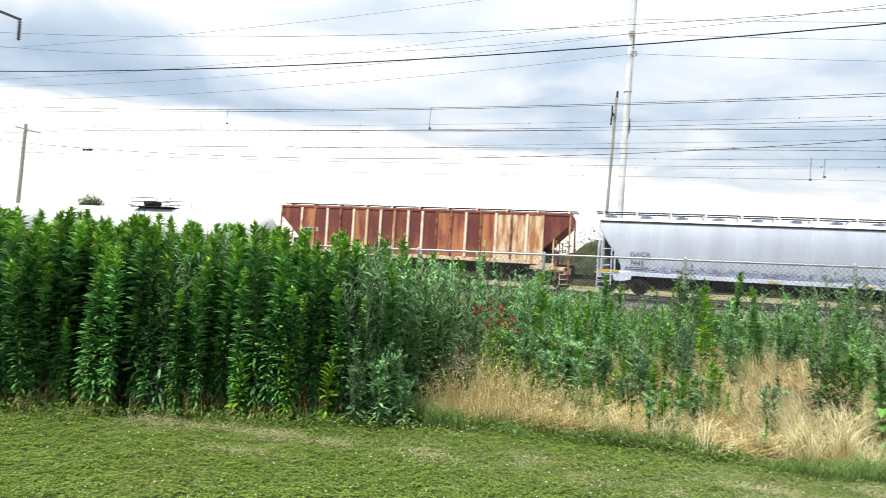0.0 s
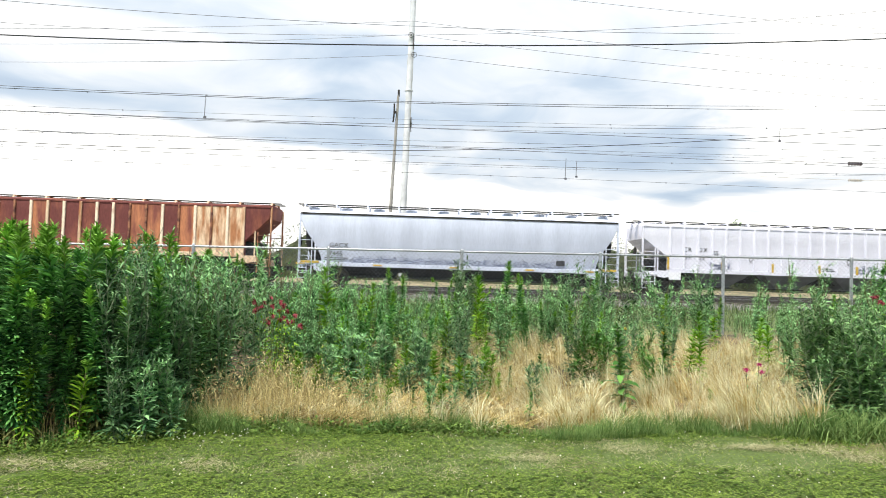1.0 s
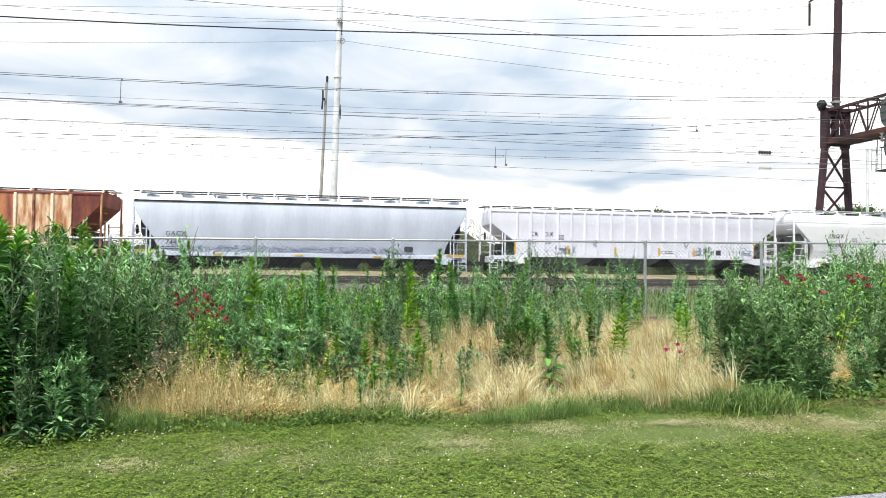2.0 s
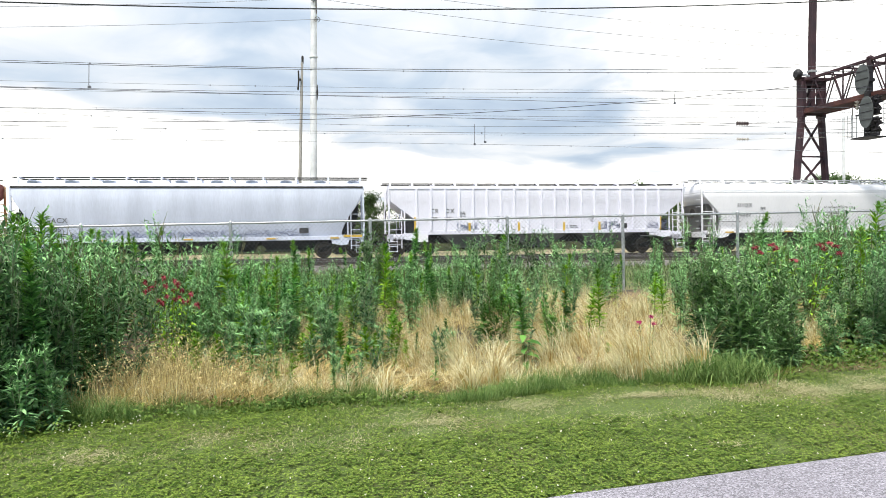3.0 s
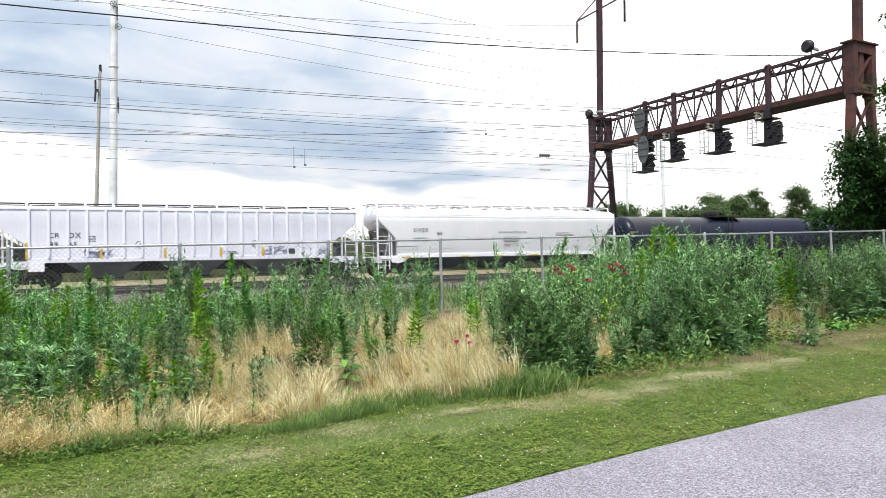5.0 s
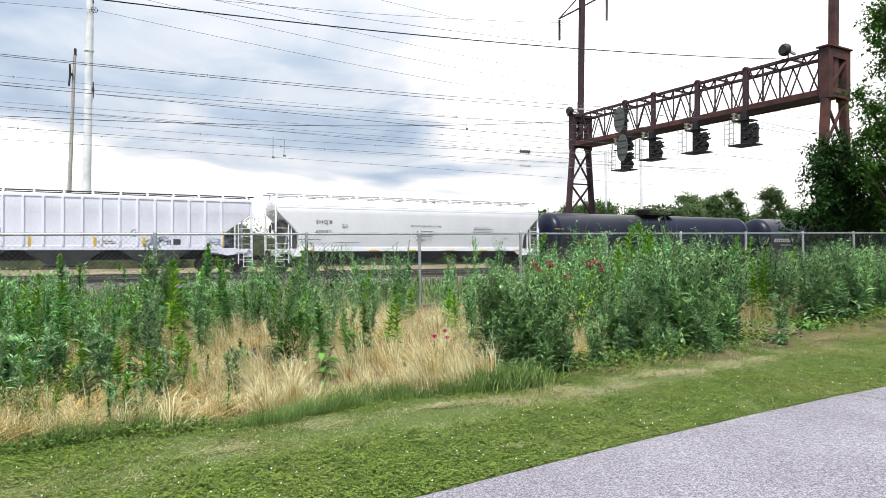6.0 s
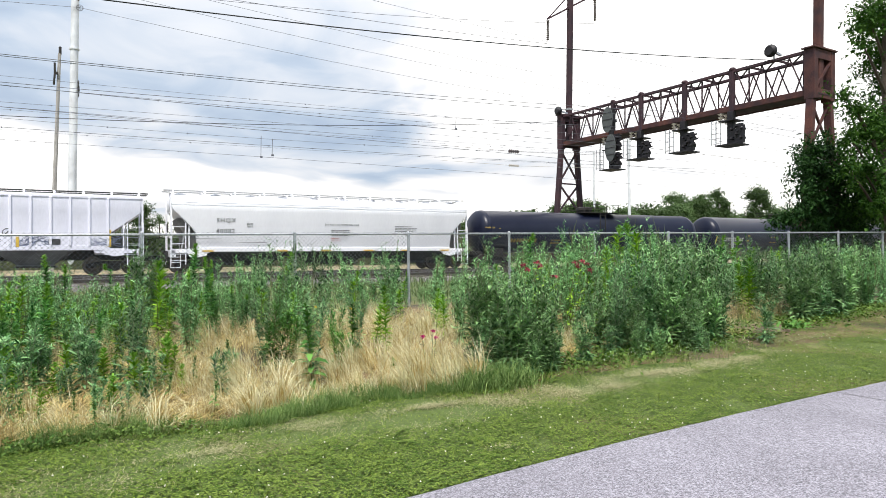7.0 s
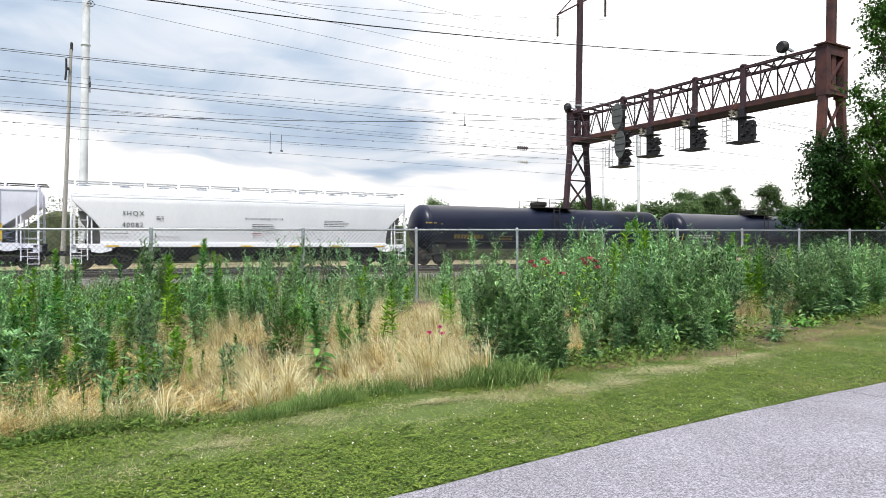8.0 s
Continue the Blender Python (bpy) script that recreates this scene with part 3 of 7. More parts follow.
def bays(car, xs, top, low, wt, wl, material):
    for x in xs:
        mb = MB()
        q = [(-1, -1), (1, -1), (1, 1), (-1, 1)]
        mb.loft([[(x + a * wt, b * 1.25, top) for a, b in q], [(x + a * wt, b * 1.22, top - 0.12) for a, b in q], [(x + a * wl, b * 0.55, low + 0.08) for a, b in q], [(x + a * wl, b * 0.55, low) for a, b in q]])
        ob = part("hopper_bay", mb, material, car, bevel=0.015)
        g = MB().box(x - wl - 0.12, x + wl + 0.12, -0.7, 0.7, low - 0.08, low)
        g.tube([(x - wl, -0.95, low - 0.03), (x + wl, -0.95, low - 0.03)], 0.03)
        part("outlet_gate", g, M_UNDER, ob)


def roofwalk(car, L, z, eave, w, material, dark, n):
    """Running boards on brackets, round hatches and the hatch bar below them."""
    for y in (-0.62, -0.42, 0.42, 0.62):
        part("running_board", MB().box(0.45, L - 0.45, y - 0.085, y + 0.085, z - 0.035, z), dark, car)
    for i in range(n):
        x = 0.9 + (L - 1.8) * i / (n - 1)
        for s in (-1, 1):
            b = MB()
            b.box(x - 0.045, x + 0.045, min(s * 0.3, s * 0.95), max(s * 0.3, s * 0.95), z - 0.09, z - 0.03)
            b.beam((x, s * 0.93, z - 0.05), (x, s * 1.08, eave + 0.02), 0.09, 0.05)
            part("walk_bracket", b, material, car)
    for i in range(10):
        x = 1.3 + (L - 2.6) * i / 9
        part("roof_hatch", MB().lathe([(0.36, z - 0.55), (0.36, z - 0.17), (0.26, z - 0.13), (0.0001, z - 0.12)], (x, 0, 0), n=14), material, car, smooth=True)


def end_frame(car, L, eave, w, inner, material, dark, ladders=True, rungs=None):
    """End platforms: sill, corner posts, braces, ladders, brake gear."""
    for s, x in ((1, 0.70), (-1, L - 0.70)):
        mb = MB()
        a, b = (x, x + 0.28) if s > 0 else (x - 0.28, x)
        mb.box(a, b, -w, w, 0.92, 1.28)
        part("end_sill", mb, material, car, bevel=0.015)
        lo, hi = min(x, x + s * inner), max(x, x + s * inner)
        for y in (-w, w):
            yy = y - 0.05 if y > 0 else y
            part("platform_edge", MB().box(lo, hi, yy, yy + 0.05, 1.12, 1.34), material, car)
        part("end_platform", MB().box(lo, hi, -0.5, 0.5, 1.05, 1.1), material, car)
        for y in (-w + 0.04, w - 0.04):
            part("corner_post", MB().box(x + s * 0.06 - 0.045, x + s * 0.06 + 0.045, y - 0.045, y + 0.045, 1.2, eave), material, car)
            part("end_brace", MB().beam((x + s * 0.95, y, 1.25), (x + s * 0.95, y, 1.25 + (eave - 1.25) * 0.55), 0.07), material, car)
        if ladders:
            for y in (-w - 0.05, w + 0.05):
                ladder(car, x + (0.03 if s > 0 else -0.77), y, 0.5, 1.3 + (eave - 1.3) * 0.52, 0.74, rungs or material)
            for k in range(5):
                z = 1.5 + k * 0.45
                for ya in (-1.35, 0.85):
                    part("end_grab_iron", MB().beam((x - s * 0.02, ya, z), (x - s * 0.02, ya + 0.5, z), 0.03), material, car)
        mb = MB()
        for k in range(3):
            mb.beam((x + s * 0.02, -w - 0.06, 0.34 + 0.28 * k), (x + s * 0.5, -w - 0.06, 0.34 + 0.28 * k), 0.035)
        mb.beam((x + s * 0.02, -w - 0.06, 0.3), (x + s * 0.02, -w - 0.06, 1.1), 0.03)
        mb.beam((x + s * 0.5, -w - 0.06, 0.3), (x + s * 0.5, -w - 0.06, 1.1), 0.03)
        part("sill_step", mb, material, car)
        coupler(car, x, -s)
    part("brake_wheel", MB().lathe([(0.26, -0.02), (0.28, 0), (0.26, 0.02), (0.22, 0.0)], (0.64, -0.5, 2.5), axis="x", n=16), dark, car)
    part("brake_cylinder", MB().lathe([(0.16, -0.4), (0.2, -0.36), (0.2, 0.3), (0.12, 0.38)], (1.7, -0.3, 1.55), axis="x", n=12), dark, car, smooth=True)


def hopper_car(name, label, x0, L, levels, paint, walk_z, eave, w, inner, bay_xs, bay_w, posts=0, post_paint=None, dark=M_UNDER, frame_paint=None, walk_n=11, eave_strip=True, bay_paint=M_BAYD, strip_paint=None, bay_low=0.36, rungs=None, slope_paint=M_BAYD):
    car = thing(name, label, "railcar", "cars of the freight train", pose(x0, TRAIN_Y, RAIL))
    CARS.append((car, x0))
    CARLEN[car.name] = L
    frame_paint = frame_paint or paint
    levels = [(z, xl + 0.28, hw) for z, xl, hw in levels]
    inner += 0.28
    body = part("body", shell(levels, L), paint, car, smooth=True)
    # slope sheets under the ends, set back from the sides; colour holds grime plus shadow
    lv = [(z, max(1.05, xl - 0.62), hw - 0.3) for z, xl, hw in levels if xl > 0.9 and z < eave - 0.2]
    if lv:
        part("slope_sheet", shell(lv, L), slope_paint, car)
    sill = levels[0][0]
    part("side_sill", MB().box(inner, L - inner, -w - 0.03, -w + 0.06, sill - 0.10, sill + 0.12), frame_paint, car, bevel=0.01)
    part("side_sill", MB().box(inner, L - inner, w - 0.06, w + 0.03, sill - 0.10, sill + 0.12), frame_paint, car, bevel=0.01)
    part("centre_sill", MB().box(0.5, L - 0.5, -0.28, 0.28, 0.78, sill - 0.02), M_UNDER, car)
    for x in (2.15, L - 2.15):
        truck(car, x)
        k = 1 if x < L / 2 else -1
        part("jacking_pad", MB().prism_y([(x + k * a, sill - b) for a, b in ((-0.6, 0), (0.45, 0), (0.4, 0.3), (-0.1, 0.42), (-0.5, 0.36))][::k], -w - 0.02, -w + 0.1), frame_paint, car)
    if eave_strip:
        for s in (-1, 1):
            part("eave_strip", MB().box(0.78, L - 0.78, min(s * (w - 0.08), s * (w + 0.04)), max(s * (w - 0.08), s * (w + 0.04)), eave - 0.05, eave + 0.04), strip_paint or frame_paint, car)
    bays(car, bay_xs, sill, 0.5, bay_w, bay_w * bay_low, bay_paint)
    roofwalk(car, L, walk_z, eave, w, frame_paint, dark, walk_n)
    end_frame(car, L, eave, w, inner, frame_paint, M_UNDER, rungs=rungs)
    if posts:
        a = levels[1][1] + 0.08
        for i in range(posts):
            x = a + (L - 2 * a) * i / (posts - 1)
            for s in (-1, 1):
                pm = post_paint[i % len(post_paint)]
                hw = 0.075 if pm in (M_RUSTP, M_RUSTY_CREAM) else 0.055
                part("side_post", MB().box(x - hw, x + hw, min(s * (w - 0.01), s * (w + 0.085)), max(s * (w - 0.01), s * (w + 0.085)), sill + 0.12, eave - 0.05), pm, car, bevel=0.015)
    return car


def bars(car, name, x, z, width, rows, y, material, h=0.05, gap=0.1):
    """Lines of small writing that cannot be read."""
    mb = MB()
    for i in range(rows):
        xx = x
        while xx < x + width * (1 if i % 3 else 0.8):
            k = random.uniform(0.12, 0.3)
            mb.box(xx, min(xx + k, x + width), y, y + 0.006, z - i * gap - h, z - i * gap)
            xx += k + 0.05
    tagged(part(name, mb, material, car), kind="stuff")


def scrawl(car, x0, x1, z0, z1, y, material, n, w=0.035):
    """Loops of sprayed paint."""
    mb = MB()
    for i in range(n):
        cx, r = x0 + (x1 - x0) * (i + random.random()) / n, random.uniform(0.05, 0.17)
        cz = random.uniform(z0 + r * 0.4, z1 - r * 0.4)
        a0, turn = random.uniform(0, 6), random.uniform(1.5, 4.5)
        pts = []
        for k in range(9):
            a = a0 + turn * k / 8
            pts.append((cx + r * 1.5 * math.cos(a) + 0.03 * k, max(z0, min(z1, cz + r * math.sin(a)))))
        for (xa, za), (xb, zb) in zip(pts, pts[1:]):
            d = math.hypot(xb - xa, zb - za) or 1
            nx, nz = -(zb - za) / d * w / 2, (xb - xa) / d * w / 2
            mb.add([(xa + nx, y, za + nz), (xa - nx, y, za - nz), (xb - nx, y, zb - nz), (xb + nx, y, zb + nz)], [(0, 1, 2, 3)])
    part("graffiti", mb, material, car, "faint sprayed scrawls")


def ring_mark(car, x, z, y):
    mb = MB()
    n = 16
    for k in range(n):
        a, b = k * math.tau / n, (k + 1) * math.tau / n
        mb.add([(x + r * math.cos(t), y, z + r * math.sin(t)) for r, t in ((0.17, a), (0.2, a), (0.2, b), (0.17, b))], [(0, 1, 2, 3)])
    mb.add([(x - 0.13, y, z - 0.1), (x - 0.1, y, z - 0.13), (x + 0.13, y, z + 0.1), (x + 0.1, y, z + 0.13)], [(0, 1, 2, 3)])
    part("ring_mark", mb, M_INK, car)


def rusty_hopper():
    L, w = 20.25, 1.55
    lv = [(1.50, 1.95, w), (2.3, 1.95, w), (3.66, 0.55, w), (4.32, 0.5, w), (4.42, 0.5, 1.35), (4.50, 0.6, 0.6)]
    car = hopper_car("covered_hopper_car", "rust-brown covered hopper wagon with cream ribs", -23.35, L, lv, M_RUST, 4.63, 4.32, w, 1.95, (4.9, 10.1, 15.35), 1.9, 18, (M_RUSTP, M_RUSTY_CREAM, M_RUSTP, M_RUSTB, M_RUSTP, M_RUSTY_CREAM, M_RUSTP, M_RUSTY_CREAM, M_RUSTP, M_RUSTP, M_RUSTB, M_RUSTB, M_RUSTP, M_RUSTB, M_RUSTP, M_RUSTB, M_RUSTP, M_RUSTY_CREAM), M_UNDER, M_RUSTY_CREAM, rungs=M_RUSTB, strip_paint=M_RUST)
    for i, paint in ((0, M_RUSTO), (4, M_RUSTO), (10, M_RUSTO), (11, M_RUSTO), (13, M_RUSTO), (14, M_RUSTY_CREAM), (15, M_RUSTY_CREAM), (16, M_RUSTY_CREAM)):
        x = 2.31 + 15.63 * i / 17
        part("faded_panel", MB().box(x + 0.06, x + 0.86, -w - 0.006, -w - 0.003, 1.62, 4.26), paint, car, "cream paint worn through to orange rust")
    part("placard", MB().box(2.5, 3.5, -w - 0.012, -w - 0.006, 2.75, 3.0), M_PALE, car)
    bars(car, "stencil", 2.55, 2.96, 0.85, 1, -w - 0.02, M_INK, 0.16)


def round_hopper():
    L, w = 19.95, 1.60
    lv = [(1.15, 1.75, 1.36), (1.6, 1.68, 1.46), (2.0, 1.52, 1.52), (2.4, 1.28, 1.57), (2.8, 0.98, 1.6), (3.25, 0.7, 1.61), (3.65, 0.52, 1.6), (4.01, 0.5, 1.56), (4.14, 0.5, 1.42), (4.25, 0.55, 1.15), (4.36, 0.7, 0.5)]
    car = hopper_car("covered_hopper_car", "dirty white round-sided covered hopper wagon", -2.95, L, lv, M_WHITE, 4.68, 4.05, 1.56, 1.75, (4.95, 8.3, 11.65, 15.0), 1.62, strip_paint=M_UNDER, bay_low=0.82)
    y = -1.58
    lettering("reporting_mark", "GACX", 0.38, M_INK, car, pose(2.45, y - 0.02, 2.13), spacing=1.05)
    lettering("car_number", "7445", 0.37, M_INK, car, pose(2.45, y + 0.05, 1.66), spacing=1.05)
    bars(car, "stencil", 2.2, 1.55, 1.6, 2, -1.49, M_INK, 0.05)
    scrawl(car, 3.6, 15.4, 1.26, 1.66, -1.50, M_SPRAY, 190, 0.022)
    for x in (0.6, 5.0, 9.4, 13.8, 17.3):
        part("reflector", MB().box(x, x + 0.5, -1.62, -1.6, 1.12, 1.2), M_YEL, car)
    part("reflector", MB().box(0.85, 1.9, -1.615, -1.6, 1.2, 1.33), M_YEL, car)
    part("reflector", MB().box(18.05, 19.1, -1.615, -1.6, 1.2, 1.33), M_YEL, car)
    part("plate", MB().box(15.6, 16.1, -1.51, -1.49, 1.45, 1.75), M_INK, car)


def ribbed_hopper():
    L, w = 19.75, 1.57
    lv = [(1.38, 2.0, w), (2.12, 2.0, w), (3.22, 0.55, w), (3.98, 0.52, w), (4.08, 0.52, 1.4), (4.2, 0.6, 0.6)]
    car = hopper_car("covered_hopper_car", "weathered off-white covered hopper wagon with ribbed sides", 16.95, L, lv, M_GREYW, 4.34, 3.98, w, 2.0, (5.6, 9.88, 14.15), 1.72, 19, (M_GREYW,), M_UNDER, walk_n=15, bay_paint=M_BAY, bay_low=0.46)
    y = -w - 0.016
    lettering("reporting_mark", "CR", 0.375, M_INK, car, pose(3.14, y, 2.52), spacing=1.1)
    lettering("reporting_mark", "DX", 0.375, M_INK, car, pose(4.02, y, 2.52), spacing=1.1)
    lettering("car_number", "89", 0.37, M_INK, car, pose(3.20, y, 2.06), spacing=1.1)
    lettering("car_number", "65", 0.37, M_INK, car, pose(4.04, y, 2.06), spacing=1.1)
    bars(car, "stencil", 4.83, 2.6, 0.4, 4, y, M_INK, 0.03, 0.08)
    ring_mark(car, 7.25, 2.15, y)
    ring_mark(car, 13.1, 2.15, y)
    for x in (2.2, 5.4, 8.4, 11.2, 13.45, 17.4):
        part("reflector", MB().box(x, x + 0.13, y - 0.02, y, 1.45, 2.3 if x in (2.2, 17.4) else 1.95), M_YEL, car)
    for x, n in ((4.6, 14), (13.5, 14), (16.6, 10)):
        scrawl(car, x, x + 1.2, 1.48, 1.98, y - 0.004, M_SPRAY, n * 2, 0.026)
    bars(car, "stencil", 11.4, 1.75, 0.8, 2, y, M_INK, 0.04)
    part("plate", MB().box(14.8, 15.3, y - 0.01, y, 1.55, 1.85), M_INK, car)
    part("placard", MB().box(2.3, 3.0, -w - 0.06, -w - 0.03, 0.86, 1.3), M_CLEAN, car)


def smooth_hopper():
    L, w = 19.75, 1.60
    lv = [(1.28, 1.75, 1.38), (1.7, 1.75, 1.48), (2.2, 1.70, 1.56), (2.5, 1.48, 1.59), (3.0, 1.0, 1.61), (3.42, 0.58, 1.61), (3.55, 0.5, 1.61), (3.66, 0.48, 1.60), (3.67, 0.48, 1.56), (3.72, 0.48, 1.56), (3.73, 0.48, 1.59), (3.80, 0.48, 1.59), (3.81, 0.48, 1.55), (3.86, 0.48, 1.55), (3.87, 0.48, 1.57), (4.0, 0.5, 1.5), (4.12, 0.5, 1.36), (4.24, 0.55, 1.1), (4.34, 0.7, 0.5)]
    car = hopper_car("covered_hopper_car", "clean white smooth-sided covered hopper wagon", 36.58, L, lv, M_CLEAN, 4.6, 4.1, 1.45, 1.75, (4.9, 9.95, 15.0), 2.45, bay_low=0.6, slope_paint=M_SLOPE, walk_n=12, eave_strip=False, dark=M_GREYP)
    y = -1.63
    lettering("reporting_mark", "SHQX", 0.34, M_INK, car, pose(3.05, y, 2.80), spacing=1.2)
    lettering("car_number", "40082", 0.36, M_INK, car, pose(3.02, y + 0.03, 2.20), spacing=1.15)
    bars(car, "stencil", 4.66, 2.78, 0.35, 3, y, M_INK, 0.03, 0.08)
    lettering("warning_text", "DO NOT HAMMER ON CAR", 0.16, M_INK, car, pose(9.17, y, 2.70), spacing=1.1)
    bars(car, "stencil", 9.57, 2.45, 1.25, 4, y, M_INK, 0.04, 0.1)
    bars(car, "stencil", 9.57, 1.95, 0.6, 2, y + 0.08, M_RED, 0.03, 0.09)
    bars(car, "stencil", 13.72, 2.72, 1.5, 4, y, M_INK, 0.03, 0.1)
    bars(car, "stencil", 2.0, 1.9, 1.5, 1, y + 0.05, M_INK, 0.035)
    bars(car, "stencil", 4.25, 1.72, 1.6, 1, y + 0.1, M_INK, 0.03, 0.1)
    for x in (2.3, 6.4, 9.0, 11.7, 14.2, 17.0):
        part("reflector", MB().box(x, x + 0.6, -1.5, -1.48, 1.18, 1.26), M_YEL, car)
    for x in (1.23, L - 1.83):
        part("end_rib", MB().prism_y([(x, 1.3), (x + 0.08, 1.3), (x + 0.5, 3.4), (x + 0.42, 3.4)] if x < 5 else [(x + 0.6, 1.3), (x + 0.52, 1.3), (x + 0.1, 3.4), (x + 0.18, 3.4)], -1.3, -1.22), M_GREYP, car)


def tank_car(label, x0, L, paint, marks):
    car = thing("tank_car", label, "railcar", "cars of the freight train", pose(x0, TRAIN_Y, RAIL))
    CARS.append((car, x0))
    CARLEN[car.name] = L
    a, b, r, zc = 0.75, L - 0.75, 1.50, 2.52
    prof = [(max(0.001, r * math.sin(t)), a + 0.75 * (1 - math.cos(t))) for t in [i * math.pi / 16 for i in range(9)]]
    prof += [(r, a + 0.78), (r + 0.012, a + 0.8), (r + 0.012, a + 0.9), (r, a + 0.92)]
    prof += [(q, L - h) for q, h in reversed(prof)]
    tank = part("tank", MB().lathe(prof, (0, 0, zc), axis="x", n=40), paint, car, smooth=True)
    for x in (2.2, L - 2.2):
        truck(car, x)
        part("saddle", MB().box(x - 0.5, x + 0.5, -1.2, 1.2, 0.78, 1.35), M_UNDER, car)
    for s, x in ((1, 0.42), (-1, L - 0.42)):
        lo, hi = min(x, x + s * 2.6), max(x, x + s * 2.6)
        part("stub_sill", MB().box(lo, hi, -0.3, 0.3, 0.78, 1.1), M_UNDER, car)
        part("end_sill", MB().box(min(x, x + s * 0.3), max(x, x + s * 0.3), -1.5, 1.5, 0.95, 1.15), M_UNDER, car)
        rail = MB()
        for y in (-1.45, 1.45):
            rail.tube([(x + s * 0.1, y, 1.1), (x + s * 0.1, y, 2.2), (x + s * 0.1, y * 0.1, 2.2)], 0.025)
        part("end_rail", rail, M_UNDER, car)
        coupler(car, x, -s)
    m = L / 2
    part("manway", MB().lathe([(0.55, zc + r - 0.1), (0.55, zc + r + 0.22), (0.62, zc + r + 0.22), (0.62, zc + r + 0.42), (0.5, zc + r + 0.46), (0.001, zc + r + 0.46)], (m - 0.5, 0, 0), n=20), M_UNDER, car, smooth=True)
    plat = MB().box(m - 1.4, m + 2.0, -1.15, 1.15, zc + r - 0.02, zc + r + 0.02)
    part("top_platform", plat, M_UNDER, car)
    z1 = zc + r + 0.62
    for y in (-1.12, 1.12):
        rail = MB()
        for x in (m - 1.38, m - 0.3, m + 0.8, m + 1.98):
            rail.tube([(x, y, zc + r), (x, y, z1)], 0.02)
        for z in (z1, z1 - 0.3):
            rail.tube([(m - 1.38, y, z), (m + 1.98, y, z)], 0.02)
        part("safety_railing", rail, M_UNDER, car)
    ladder(car, m - 0.25, -1.56, 0.5, zc + r, 0.5, M_UNDER)
    hand = MB().tube([(a + 0.9, -1.42, 1.55), (b - 0.9, -1.42, 1.55)], 0.025)
    part("handrail", hand, M_UNDER, car)
    for x, z, wdt, h, material in marks:
        th = math.asin(min(0.98, max(-0.98, (z - zc) / r)))
        yy = -(r + 0.008) * math.cos(th)
        y2 = -(r + 0.008) * math.cos(math.asin(min(0.98, max(-0.98, (z + h - zc) / r))))
        mb = MB()
        xx = x
        while xx < x + wdt - 0.01:
            k = min(h * 0.75, wdt) if wdt > h else wdt
            mb.add([(xx, yy, z), (xx + k, yy, z), (xx + k, y2, z + h), (xx, y2, z + h)], [(0, 1, 2, 3)])
            xx += k * 1.3
        part("marking", mb, material, car)
    return car


def make_train():
    white = ((2.0, 2.2, 1.6, 0.3, M_SPRAY), (6.0, 1.9, 3.0, 0.35, M_SPRAY), (12.0, 1.8, 4.0, 0.4, M_SPRAY))
    tank_car("white tank wagon with a railed top platform", -64.85, 20.7, M_CLEAN, white)
    tank_car("white tank wagon with a railed top platform", -44.15, 20.75, M_CLEAN, white)
    rusty_hopper()
    round_hopper()
    ribbed_hopper()
    smooth_hopper()
    black = ((2.2, 2.1, 0.13, 0.62, M_DULLYEL), (3.2, 1.75, 2.2, 0.26, M_DULLYEL), (6.7, 1.65, 0.9, 0.30, M_DULLYEL), (1.1, 2.7, 0.7, 0.10, M_DULLYEL), (16.8, 2.0, 0.12, 0.5, M_DULLYEL))
    tank_car("black tank wagon with yellow markings", 55.95, 22.9, M_BLACK, black)
    black2 = ((1.2, 1.7, 0.12, 0.6, M_YEL), (2.1, 1.9, 2.6, 0.3, M_PALE), (5.2, 1.9, 0.3, 0.5, M_YEL), (8.3, 1.8, 0.9, 0.5, M_YEL), (3.2, 1.55, 1.5, 0.15, M_PALE))
    tank_car("black tank wagon with white and yellow markings", 78.85, 22.6, M_BLACK, black2)
    tank_car("black tank wagon with white and yellow markings", 101.45, 22.6, M_BLACK, black2)


make_train()

# ---------------------------------------------------------------- signal bridge
LEAN = 0.016


def disc_string(mb, p, n, step, r, d=(0, 0, -1)):
    """A string of insulator discs from p in a direction."""
    d = Vector(d).normalized()
    p = Vector(p)
    for i in range(n):
        c = p + d * step * (i + 0.5)
        mb.tube([c - d * step * 0.30, c - d * step * 0.05, c + d * step * 0.3], r, 8, r2=r * 0.35)
    mb.tube([p, p + d * step * n], r * 0.2, 5)


BRIDGE = pose(36.15, 21.4, 0, 1.1, 0, 2.5)


HEAD_FULL = ("...#####.", "..#######", ".##.##..#", "#########", "#####.###", "####..###", "#########", "##.#.####", "##.######", "#########", "#########")
HEAD_RAGGED = ("....#.##.", "..######.", ".####.###", "###.##.##", "##..#####", "#####.##.", "###.#.###", "##..####.", "####..##.", "##.######", "#########")


